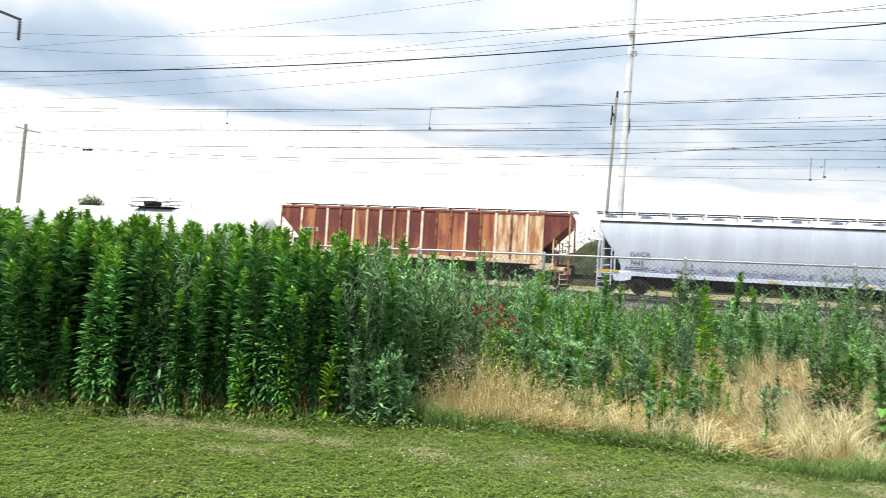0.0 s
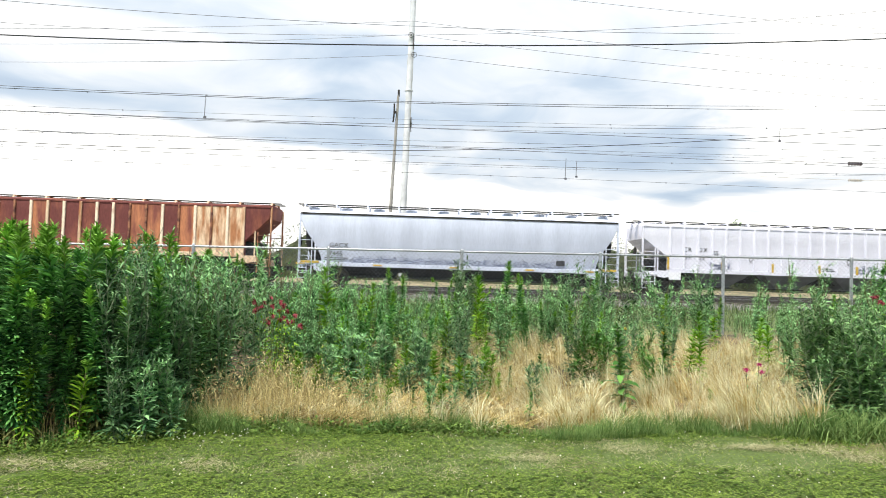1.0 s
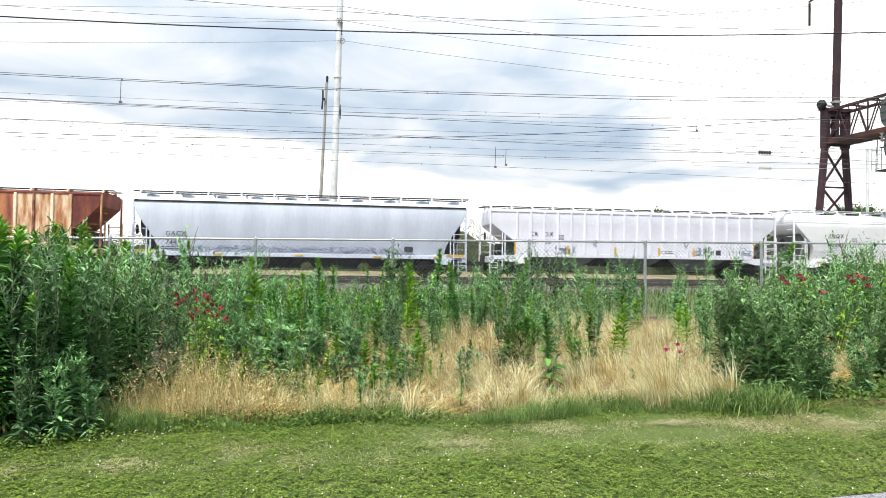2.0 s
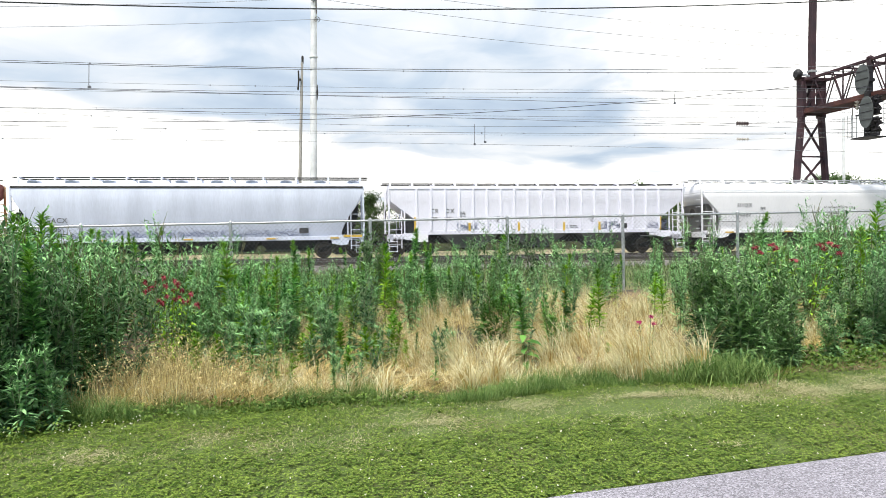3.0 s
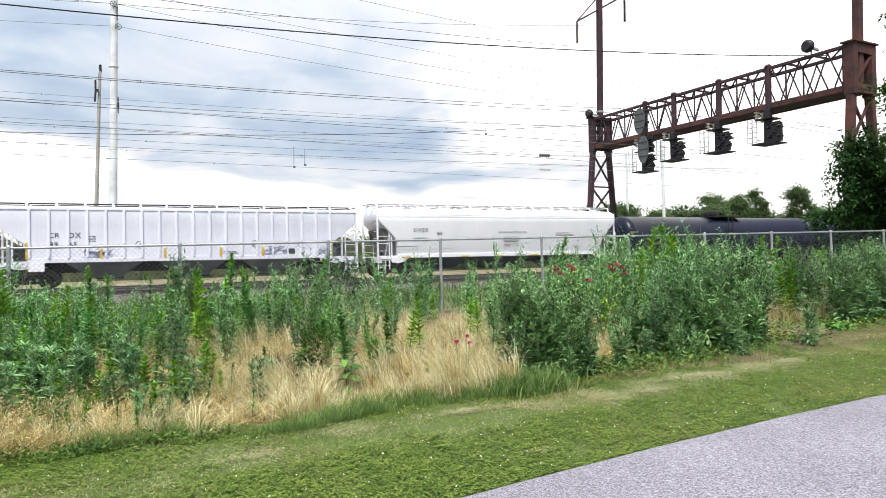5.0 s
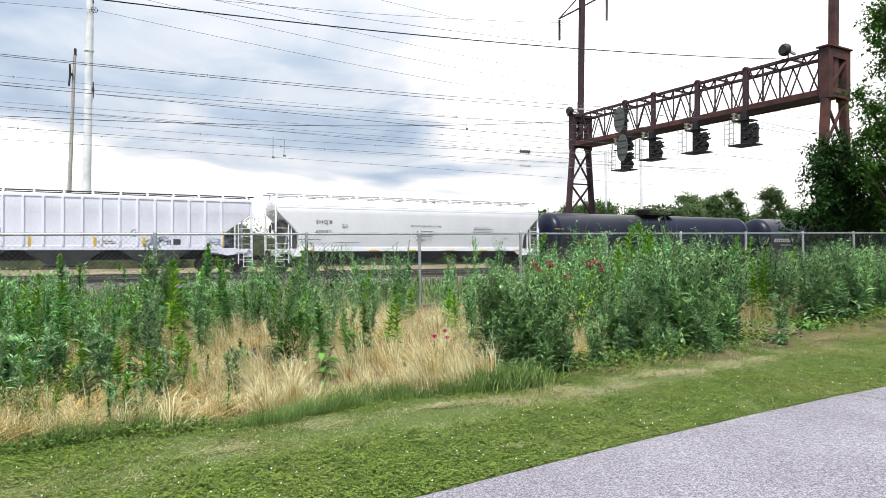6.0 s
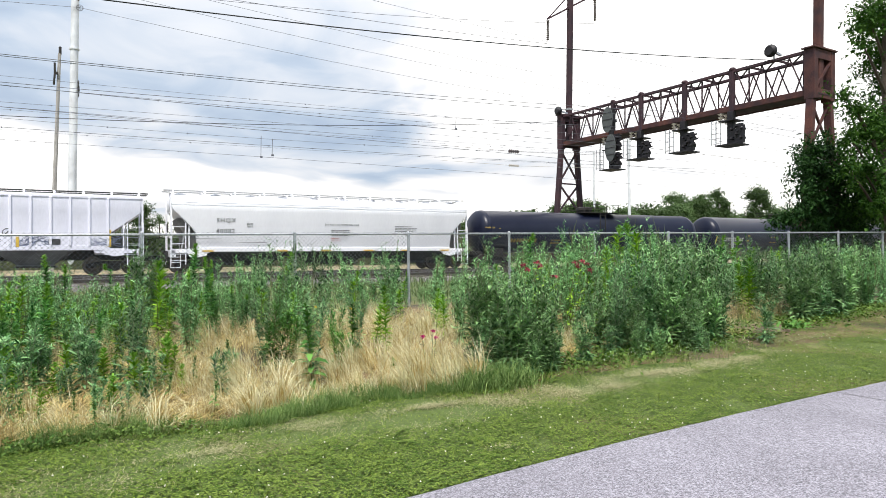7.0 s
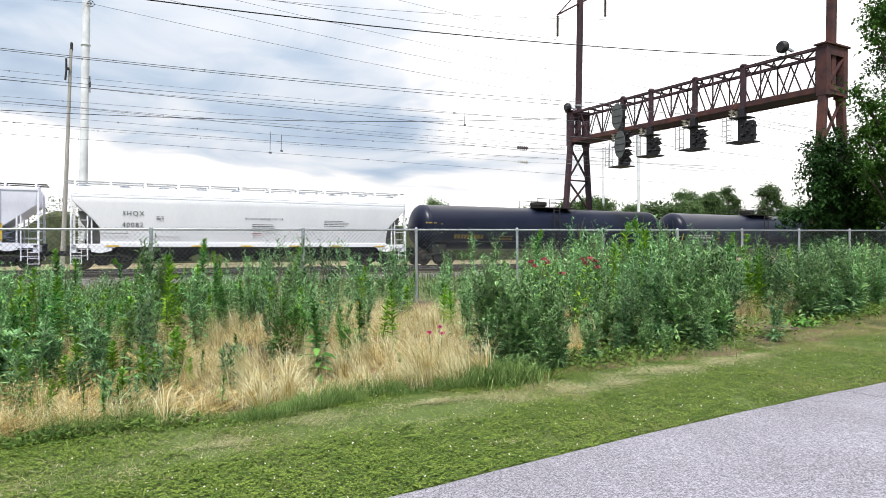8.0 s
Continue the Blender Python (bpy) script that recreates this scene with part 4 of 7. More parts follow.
def signal_head(bridge, y, drop, rise=0.0, heads=1):
    """A hanging signal: post, ladder, cage floor and a pierced plate that carries round lamps."""
    x, z0 = -1.75, 10.25
    zf = z0 - drop
    post = part("signal_post", MB().box(x - 0.17, x + 0.17, y - 0.19, y + 0.19, zf, z0 + rise), M_SIGNAL, bridge, bevel=0.02)
    part("cage_floor", MB().box(x - 0.75, x + 0.5, y - 0.85, y + 0.6, zf - 0.07, zf), M_SIGNAL, post)
    part("cage_floor", MB().box(x - 0.55, x + 0.45, y - 0.55, y + 0.5, zf + 1.42, zf + 1.48), M_SIGNAL, post)
    cage = MB()
    for yy in (y + 0.72, y + 0.40):
        for xx in (x - 0.9, x - 0.5):
            cage.beam((xx, yy, zf), (xx, yy, zf + 1.5), 0.03)
        for k in range(5):
            cage.beam((x - 0.9, yy, zf + 0.3 * k + 0.1), (x - 0.5, yy, zf + 0.3 * k + 0.1), 0.025)
    part("cage_ladder", cage, M_GALV, post)
    for k in range(heads):
        zc, ya = zf + k * 1.35, y - 0.10
        plate = MB()
        rows = HEAD_FULL if y < 6 else HEAD_RAGGED
        for r, row in enumerate(reversed(rows)):
            c = 0
            while c < len(row):
                e = c
                while e < len(row) and row[e] == "#":
                    e += 1
                if e > c:
                    plate.box(x - 0.32, x - 0.18, ya - 0.105 * e, ya - 0.105 * c, zc + 0.108 * r, zc + 0.108 * (r + 1))
                c = e + 1
        head = part("signal_head", plate, M_SIGNAL, bridge, "pierced black position-light signal head")
        for c, r in ((1.5, 3.0), (4.5, 5.2), (7.5, 3.0), (1.5, 8.2), (4.5, 9.6), (7.5, 8.0)):
            part("lamp_hood", MB().lathe([(0.05, -0.3), (0.075, -0.26), (0.075, 0.0), (0.085, 0.22), (0.07, 0.22)], (x - 0.2, ya - 0.105 * c, zc + 0.108 * r), axis="x", n=10), M_SIGNAL, head)
        if y > 6:
            for r, reach in ((9.4, 0.30), (6.6, 0.36), (3.6, 0.22)):
                part("lamp_hood", MB().lathe([(0.07, 0.0), (0.09, -0.1), (0.06, -0.12), (0.05, -reach)], (x - 0.25, ya - 0.82, zc + 0.108 * r), axis="y", n=8), M_SIGNAL, head)
        part("case", MB().box(x - 0.14, x + 0.22, y - 0.42, y - 0.12, zc + 0.15, zc + 0.8), M_SIGNAL, head, bevel=0.03)
    for dx in (-0.4, 0.1):
        ins = MB()
        disc_string(ins, (x + dx, y + 0.45, z0 - 0.08), 3, 0.2, 0.19)
        part("insulator", ins, M_PORC, bridge)


def make_bridge():
    br = thing("signal_bridge", "rusted steel lattice signal bridge over the tracks with hanging signals", "signal bridge", at=BRIDGE)
    xa, xb, za, zb = -1.65, 0.0, 10.45, 12.70
    yn, yf = 0.0, 21.1
    for x in (xa, xb):
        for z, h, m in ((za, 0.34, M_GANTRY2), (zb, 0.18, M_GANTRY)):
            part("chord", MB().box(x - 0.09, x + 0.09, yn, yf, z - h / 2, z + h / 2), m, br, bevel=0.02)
    part("girder_floor", MB().box(xa + 0.11, xb - 0.11, yn, yf, za - 0.12, za - 0.05), M_GANTRY, br)
    n = 12
    ys = [yn + 0.7 + (yf - yn - 1.4) * i / n for i in range(n + 1)]
    for i, y in enumerate(ys):
        for x in (xa, xb):
            if i % 2 == 0:
                part("upright", MB().beam((x, y, za), (x, y, zb), 0.07), M_GANTRY, br)
            if i < n:
                ym = (y + ys[i + 1]) / 2
                part("lattice_bar", MB().beam((x, y, za + 0.1), (x, ym, zb - 0.1), 0.06), M_GANTRY, br)
                part("lattice_bar", MB().beam((x, ym, zb - 0.1), (x, ys[i + 1], za + 0.1), 0.06), M_GANTRY, br)
        part("cross_tie", MB().beam((xa, y, zb), (xb, y, zb), 0.1), M_GANTRY, br)
        if i < n:
            part("top_brace", MB().beam((xa, y, zb), (xb, ys[i + 1], zb), 0.07), M_GANTRY, br)
    for y in (5.1, 8.6, 12.3, 15.0):
        part("signal_hanger", MB().box(xa - 0.14, xa + 0.1, y - 0.15, y + 0.15, za - 0.25, zb + 0.1), M_GANTRY, br, bevel=0.02)
        part("hanger_cap", MB().lathe([(0.2, zb + 0.06), (0.22, zb + 0.14), (0.12, zb + 0.24), (0.001, zb + 0.27)], (xa, y, 0), n=10), M_GANTRY, br)
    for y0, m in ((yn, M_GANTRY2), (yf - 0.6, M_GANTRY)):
        y1 = y0 + 0.6
        for x in (xa, xb):
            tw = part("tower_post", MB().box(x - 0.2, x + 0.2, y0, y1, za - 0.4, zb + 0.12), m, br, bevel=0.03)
        part("cap_plate", MB().box(xa - 0.3, xb + 0.3, y0 - 0.08, y1 + 0.08, zb + 0.12, zb + 0.2), m, br)
        for zz, hh in ((za - 0.3, 0.5), (zb - 0.42, 0.5)):
            part("band_plate", MB().box(xa + 0.2, xb - 0.2, y0 + 0.02, y0 + 0.06, zz, zz + hh), m, br)
        part("tower_brace", MB().beam((xa, y0 + 0.1, za + 0.2), (xb, y0 + 0.1, zb - 0.3), 0.12), m, br)
        part("tower_plate", MB().box(xa + 0.2, xb - 0.2, y1 - 0.1, y1 - 0.06, zb - 0.5, zb + 0.1), m, br)
        part("tower_brace", MB().beam((xb, y1 - 0.1, za + 0.2), (xa, y1 - 0.1, zb - 0.3), 0.12), m, br)
        spread = 0.85
        for sx, xt in ((-1, xa), (1, xb)):
            part("leg", MB().beam((xt + sx * spread, y0 + 0.3, 0.2), (xt, y0 + 0.3, za - 0.2), 0.42, 0.34), m, br, bevel=0.03)

        def leg(f, sx):
            return (xa if sx < 0 else xb) + sx * spread * (1 - f), y0 + 0.3, 0.2 + (za - 0.4) * f

        for f, g in ((0.10, 0.45), (0.45, 0.70), (0.70, 0.97)):
            part("tower_brace", MB().beam(leg(f, -1), leg(g, 1), 0.12), m, br)
            part("tower_brace", MB().beam(leg(f, 1), leg(g, -1), 0.12), m, br)
            part("tower_tie", MB().beam(leg(f, -1), leg(f, 1), 0.11), m, br)
        part("footing", MB().box(xa - 1.1, xb + 1.1, y0 - 0.4, y1 + 0.4, -0.6, 0.42), M_BALLAST, br)
        xm, top = (-1.0 if y0 < 5 else -0.85), 27.0
        part("mast", MB().beam((xm, y0 + 0.3, za), (xm + LEAN * (top - za), y0 + 0.3, top), 0.40), m, br, "tall rusted steel mast", bevel=0.03)
        if y0 > 5:
            part("mast_band", MB().box(xm - 0.23 + LEAN * 3, xm + 0.23 + LEAN * 3, y0 + 0.07, y0 + 0.53, 13.35, 13.5), M_GREYP, br)
    ym = yf - 0.3
    part("cross_arm", MB().beam((-3.1, ym, 20.5), (2.2, ym, 23.6), 0.13), M_GANTRY, br)
    part("arm_stay", MB().beam((-3.1, ym, 20.5), (-0.7, ym, 23.0), 0.08), M_GANTRY, br)
    for x, z, k in ((-3.05, 20.4, 10), (2.1, 23.4, 13)):
        ins = MB()
        disc_string(ins, (x, ym, z), k, 0.165, 0.15)
        part("insulator_string", ins, M_INSD, br, "dark disc insulator string")
    signal_head(br, 15.0, 2.5, 2.0, 2)
    signal_head(br, 12.3, 2.05)
    signal_head(br, 8.6, 2.05)
    signal_head(br, 5.1, 2.05)
    for y, z, h in ((14.75, 11.35, 0.95), (14.45, 9.25, 1.0)):
        ring = [(y + 0.52 * math.cos(k * math.tau / 20), z + h * math.sin(k * math.tau / 20)) for k in range(20)]
        target = part("signal_target", MB().loft([[(x, yy, zz) for yy, zz in ring] for x in (-2.52, -2.46)]), M_SIGGREY, br, "grey-green oval signal backing plate")
        part("target_bracket", MB().box(-2.46, -1.6, y - 0.08, y + 0.08, z - 0.1, z + 0.1), M_SIGNAL, target)
        for dz in (-0.5, 0.0, 0.5):
            part("target_seam", MB().box(-2.54, -2.52, y - 0.48 * math.sqrt(1 - (dz / h) ** 2), y + 0.48 * math.sqrt(1 - (dz / h) ** 2), z + dz - 0.025, z + dz + 0.025), M_SIGNAL, target)
    for y, z, dx in ((2.4, 13.2, -0.35), (20.7, 13.15, -0.4)):
        lamp = part("round_sounder", MB().lathe([(0.001, -0.2), (0.24, -0.22), (0.35, -0.1), (0.35, 0.05), (0.24, 0.22), (0.1, 0.3)], (xa + dx, y, z), axis="x", n=20), M_SIGNAL, br, smooth=True)
        part("sounder_bracket", MB().beam((xa + dx + 0.3, y, z), (xa + dx + 0.95, y, z - 0.1), 0.12).beam((xa + dx + 0.3, y, z - 0.1), (xa + dx + 0.3, y, zb), 0.06), M_GALV, lamp)
    return br


make_bridge()


# ---------------------------------------------------------------- poles and wires
def make_poles():
    p = thing("transmission_pole", "tall pale grey steel transmission pole with insulators", "utility pole", at=pose(-2.0, 60.0, 0.4))
    top = 40.0
    part("shaft", MB().tube([(0, 0, 0), (LEAN * top, 0, top)], 0.335, 16, r2=0.26), M_POLEW, p, smooth=True)
    part("flange", MB().lathe([(0.29, 18.5), (0.37, 18.5), (0.37, 18.62), (0.29, 18.62)], (0.285, 0, 0), n=16), M_POLEW, p)
    for x, z, n in ((LEAN * 24 + 0.22, 23.65, 10), (LEAN * 30 + 0.2, 30.0, 10)):
        ins = MB()
        disc_string(ins, (x, -0.35, z), n, 0.125, 0.075)
        part("insulator_string", ins, M_INSD, p)
    for x, z in ((LEAN * 24 - 0.04, 23.75), (0.68, 21.87)):
        ring = MB().tube([(x + 0.24 * math.cos(k * math.tau / 18), -0.42, z + 0.24 * math.sin(k * math.tau / 18)) for k in range(19)], 0.022, 5)
        for k in range(3):
            a = k * math.pi / 3
            ring.beam((x - 0.24 * math.cos(a), -0.42, z - 0.24 * math.sin(a)), (x + 0.24 * math.cos(a), -0.42, z + 0.24 * math.sin(a)), 0.03)
        part("corona_ring", ring, M_UNDER, p, "dark spoked ring")
    part("pole_clamp", MB().box(0.56, 0.63, -0.2, -0.08, 14.65, 15.98).box(0.54, 0.66, -0.22, -0.06, 15.1, 15.5), M_UNDER, p)

    p = thing("wooden_pole", "slender grey weathered timber pole with a pole-top switch", "utility pole", at=pose(-2.55, 46.0, 0.4))
    part("shaft", MB().tube([(0, 0, 0), (0.235, 0, 6.2), (0.5, 0, 14.1)], 0.15, 10, r2=0.09), M_WOOD, p, smooth=True)
    part("switch", MB().tube([(0.25, -0.2, 13.45), (0.26, -0.2, 12.8), (0.2, -0.2, 12.1)], 0.06, 8).box(0.2, 0.42, -0.24, -0.12, 12.75, 12.9), M_UNDER, p)
    part("pole_cap", MB().lathe([(0.06, 14.0), (0.08, 14.1), (0.08, 14.5), (0.03, 14.55)], (0.53, 0, 0), n=8), M_UNDER, p)

    p = thing("wooden_pole", "leaning timber line pole with a cross-arm", "utility pole", at=pose(-58.9, 48.0, 0.4))
    part("shaft", MB().tube([(0, 0, 0), (0.3, 0, 13.2)], 0.24, 8, r2=0.17), M_WOOD, p, smooth=True)
    part("cross_arm", MB().beam((-1.0, 0, 12.95), (2.2, 0, 12.3), 0.16), M_WOOD, p)

    for x, y, top, r in ((52.9, 60.0, 14.0, 0.16), (58.6, 60.0, 16.0, 0.2)):
        p = thing("catenary_post", "slim galvanised post beyond the tracks", "utility pole", at=pose(x, y, 0.4))
        part("shaft", MB().tube([(0, 0, 0), (0.1, 0, top)], r, 8, r2=r * 0.8), M_POLEW, p, smooth=True)

    # left structure arm with its insulator, just entering the picture
    p = thing("catenary_mast", "dark steel catenary mast with a bracket arm and insulator", "utility pole", at=pose(-31.0, 21.5, 0.2))
    part("shaft", MB().beam((0, 0, 0), (0, 0, 14.0), 0.35), M_GANTRY, p)
    part("bracket_arm", MB().beam((0, 0, 12.9), (3.9, 0, 11.5), 0.12), M_GANTRY, p)
    ins = MB()
    disc_string(ins, (3.88, 0, 11.42), 8, 0.11, 0.1)
    part("insulator_string", ins, M_INSD, p)


def sag(p, q, drop, n=24):
    p, q = Vector(p), Vector(q)
    return [p.lerp(q, i / n) - Vector((0, 0, 4 * drop * (i / n) * (1 - i / n))) for i in range(n + 1)]


def wire(name, pts, r, material, label):
    return tagged(part(name, MB().tube(pts, r, 5), material), label, "wire", "overhead wires")


def hung(y, a, b, c, x0=-36.0, x1=35.0, n=30):
    """Points of a wire along the railway: height a x^2 + b x + c."""
    return [(x, y, a * x * x + b * x + c) for x in [x0 + (x1 - x0) * i / n for i in range(n + 1)]]


# name, offset from the railway's line, shape of the sag, radius
HUNG = (
    ("messenger_wire", 29.2, (0.00075, 0.0153, 9.52), 0.013), ("auxiliary_wire", 29.25, (0.00054, 0.0128, 9.46), 0.013),
    ("line_wire", 33.0, (0.00029, 0.0098, 9.616), 0.007), ("messenger_wire", 33.9, (0.00058, 0.0156, 9.57), 0.013),
    ("auxiliary_wire", 33.95, (0.00008, -0.0022, 9.396), 0.015), ("line_wire", 34.3, (0.0003, 0.0085, 9.50), 0.008),
    ("line_wire", 38.0, (-0.00004, 0.0148, 9.575), 0.009), ("messenger_wire", 38.6, (-0.00013, -0.0065, 9.363), 0.014),
    ("auxiliary_wire", 38.65, (0.0002, 0.004, 9.42), 0.010), ("contact_wire", 29.2, (0.00041, 0.0013, 6.71), 0.010),
    ("line_wire", 29.4, (0.00128, -0.007, 7.06), 0.007), ("contact_wire", 33.9, (-0.00016, -0.0025, 6.99), 0.009),
    ("line_wire", 37.2, (0.0003, 0.001, 9.0), 0.006), ("contact_wire", 38.6, (0.00035, 0.002, 8.25), 0.006),
)


def make_wires():
    lab = "thin grey overhead line wire along the railway"
    for k, (name, y, (a, b, c), r) in enumerate(HUNG):
        w = wire(name, hung(y, a, b, c), r, M_WIRE, lab)
        for x0, x1 in ((-36.0, -107.0), (35.0, 106.0)):
            z = a * x0 * x0 + b * x0 + c
            part("far_span", MB().tube(sag((x0, y, z), (x1, y, z), 0.9 if a > 0.0005 else 0.3), r * 0.8, 5), M_WIRE, w)
        # clips, and short droppers between a messenger and the wire under it
        for i in range(11):
            x = -33 + 6.3 * i + 2.2 * math.sin(i * 2.7 + k * 1.9)
            z = a * x * x + b * x + c
            part("clip", MB().box(x - 0.025, x + 0.025, y - 0.015, y + 0.015, z - 0.032, z + 0.02), M_WIRE, w)
    for x, y, z0, z1 in ((-10.0, 29.2, 9.44, 8.45), (7.57, 33.9, 8.05, 6.97), (8.15, 33.9, 7.95, 7.1), (-21.5, 29.2, 9.54, 8.8), (19.2, 33.9, 10.0, 9.45)):
        tagged(part("dropper", MB().tube([(x, y, z0), (x - 0.02, y, z1)], 0.016, 5).box(x - 0.06, x + 0.06, y - 0.03, y + 0.03, z1 - 0.06, z1 + 0.03), M_WIRE), "short upright dropper wire between two overhead wires", "wire", "overhead wires")
    # heavy twisted cable on the near side, rising to the signal bridge
    wire("twisted_cable", hung(23.0, 0.00125, 0.03634, 9.893, -60, 35, 44), 0.022, M_CABLE, "heavy black twisted cable slung beside the tracks")
    # climbing feeder
    wire("twisted_cable", hung(40.6, 0.00123, 0.0485, 9.522, -60, 34.3, 44), 0.019, M_CABLE, "black twisted feeder cable climbing to the signal bridge")
    # transmission conductors fixed to the pale pole
    lab2 = "slack high conductor fixed to the steel pole"
    for z, dx, length, drop in ((22.3, 0.6, 128, 2.75), (24.2, 0.35, 126, 3.0), (25.5, 0.5, 160, 3.3), (29.3, 0.66, 150, 3.1)):
        wire("conductor", sag((-2.0 + dx, 59.62, z), (-2 - length, 59.62, z), drop, 30), 0.016, M_WIRE, lab2)
        wire("conductor", sag((-2.0 + dx, 59.62, z), (length - 2, 59.62, z), drop, 40), 0.016, M_WIRE, lab2)
    wire("conductor", hung(42.4, 0.0008, 0.0034, 18.23, -70, 32.7, 40), 0.016, M_WIRE, lab2)
    wire("conductor", sag((37.8, 42.4, 21.7), (-70, 46, 22), 4.0, 40), 0.014, M_WIRE, lab2)
    # strain insulators hanging in the wires
    for z, m, r in ((9.22, M_INSD, 0.12), (8.2, M_PORC, 0.085)):
        s = MB()
        disc_string(s, (26.0, 38.3, z), 5, 0.18, r * 1.2, (1, 0, 0))
        s.tube([(20.5, 38.3, z + 0.02), (26.0, 38.3, z)], 0.012, 5)
        s.tube([(26.9, 38.3, z), (34.6, 38.4, z + 0.3)], 0.012, 5)
        s.tube([(34.6, 38.4, z + 0.3), (34.7, 38.4, 10.9)], 0.02, 5)
        tagged(part("strain_insulator", s, m), "disc strain insulator set in an overhead wire", "insulator", "overhead wires")
    s = MB()
    disc_string(s, (-43.3, 40.6, 9.62), 3, 0.35, 0.16, (1, 0, 0))
    tagged(part("strain_insulator", s, M_INSD), "disc strain insulator set in an overhead wire", "insulator", "overhead wires")


make_poles()
make_wires()


# ---------------------------------------------------------------- chain-link fence
FENCE_Y, FENCE_X0 = 14.74, -2.09


def fence_top(x):
    return 2.115 + 0.0115 * x


def make_fence():
    f = thing("chain_link_fence", "galvanised chain-link fence with a top rail along the railway", "fence")
    i0, i1 = -13, 16
    for i in range(i0, i1):
        x = FENCE_X0 + 3.05 * i + (0.16 if i == 2 else 0.0)
        z = fence_top(x)
        pb = gz(x, FENCE_Y)
        post = part("fence_post", MB().tube([(x, FENCE_Y + 0.04, pb - 0.1), (x, FENCE_Y + 0.04, z - 0.02)], 0.036, 10), M_GALV, f, smooth=True)
        part("post_cap", MB().lathe([(0.042, z - 0.06), (0.042, z + 0.03), (0.025, z + 0.06), (0.001, z + 0.07)], (x, FENCE_Y + 0.04, 0), n=10), M_GALV, post)
        x2 = FENCE_X0 + 3.05 * (i + 1) + (0.16 if i == 1 else 0.0)
        part("top_rail", MB().tube([(x, FENCE_Y + 0.04, z), (x2, FENCE_Y + 0.04, fence_top(x2))], 0.024, 8), M_GALV, f, smooth=True)
        # woven mesh: slanting wires both ways, with knuckles above the rail
        if -4 < i < 13:
            verts, faces = [], []
            step, H = 0.10, 1.80
            for s in (1, -1):
                k = int((3.25 + H) / step)
                for j in range(-int(H / step) - 1, k):
                    xa = x + j * step
                    a, b = (xa, 0.0), (xa + H * 1.0, H)
                    if s < 0:
                        a, b = (xa + H * 1.0, 0.0), (xa, H)
                    t0, t1 = 0.0, 1.0
                    dx = b[0] - a[0]
                    for lim, sg in ((x, 1), (x2, -1)):
                        ta = (lim - a[0]) / dx
                        if dx * sg > 0:
                            t0 = max(t0, ta)
                        else:
                            t1 = min(t1, ta)
                    if t1 - t0 < 0.02:
                        continue
                    p = [(a[0] + dx * t, H * t) for t in (t0, t1)]
                    w = 0.0034
                    o = len(verts)
                    for px, pz in p:
                        zz = fence_top(px) - H + 0.045 + pz
                        verts += [(px - w, FENCE_Y - 0.004 * s, zz), (px + w, FENCE_Y - 0.004 * s, zz)]
                    faces.append((o, o + 1, o + 3, o + 2))
            part("mesh_panel", quick("mesh_panel", verts, faces, M_MESH), None, f)


make_fence()

# ---------------------------------------------------------------- plants: tools
RNG = np.random.default_rng(7)
_gx, _gy = np.arange(-18, 32.01, 0.25), np.arange(1.5, 16.01, 0.25)
_gh = np.array([[gz(x, y) for x in _gx] for y in _gy])


def gzv(x, y):
    """Ground heights for arrays."""
    fx, fy = np.clip((x - _gx[0]) / 0.25, 0, len(_gx) - 1.001), np.clip((y - _gy[0]) / 0.25, 0, len(_gy) - 1.001)
    i, j = fx.astype(int), fy.astype(int)
    a, b = fx - i, fy - j
    return (_gh[j, i] * (1 - a) + _gh[j, i + 1] * a) * (1 - b) + (_gh[j + 1, i] * (1 - a) + _gh[j + 1, i + 1] * a) * b


SIMPLE = False


def leafset(base, az, el, length, width, droop=0.5, roll=None):
    """Pointed leaves, each of four triangles, that bend down towards the tip. Angles in radians."""
    base = np.asarray(base, float)
    n = len(base)
    az, el, length, width, droop = (np.broadcast_to(np.asarray(v, float), (n,)) for v in (az, el, length, width, droop))
    h = np.stack([np.cos(az), np.sin(az), np.zeros(n)], 1)
    up = np.array([0, 0, 1.0])
    side = np.stack([-np.sin(az), np.cos(az), np.zeros(n)], 1)
    r = RNG.uniform(-0.5, 0.5, n) if roll is None else np.broadcast_to(roll, (n,))

    def at(f, e):
        return h * (np.cos(e) * f)[:, None] + up * (np.sin(e) * f)[:, None]

    p1 = base + at(length * 0.36, el)
    p2 = p1 + at(length * 0.36, el - droop * 0.5)
    p3 = p2 + at(length * 0.28, el - droop)
    nrm = np.cross(h * np.cos(el)[:, None] + up * np.sin(el)[:, None], side)
    s = side * np.cos(r)[:, None] + nrm * np.sin(r)[:, None]
    w = (width / 2)[:, None]
    if SIMPLE:
        v = np.stack([base, p1 + s * w, p1 - s * w, p3], 1).reshape(-1, 3)
        return v, (np.arange(n)[:, None, None] * 4 + np.array([(0, 1, 2), (1, 3, 2)])[None]).reshape(-1, 3)
    v = np.stack([base, p1 + s * w, p1 - s * w, p2 + s * w * 0.8, p2 - s * w * 0.8, p3], 1).reshape(-1, 3)
    t = np.array([(0, 1, 2), (1, 3, 2), (2, 3, 4), (3, 5, 4)])
    f = (np.arange(n)[:, None, None] * 6 + t[None]).reshape(-1, 3)
    return v, f


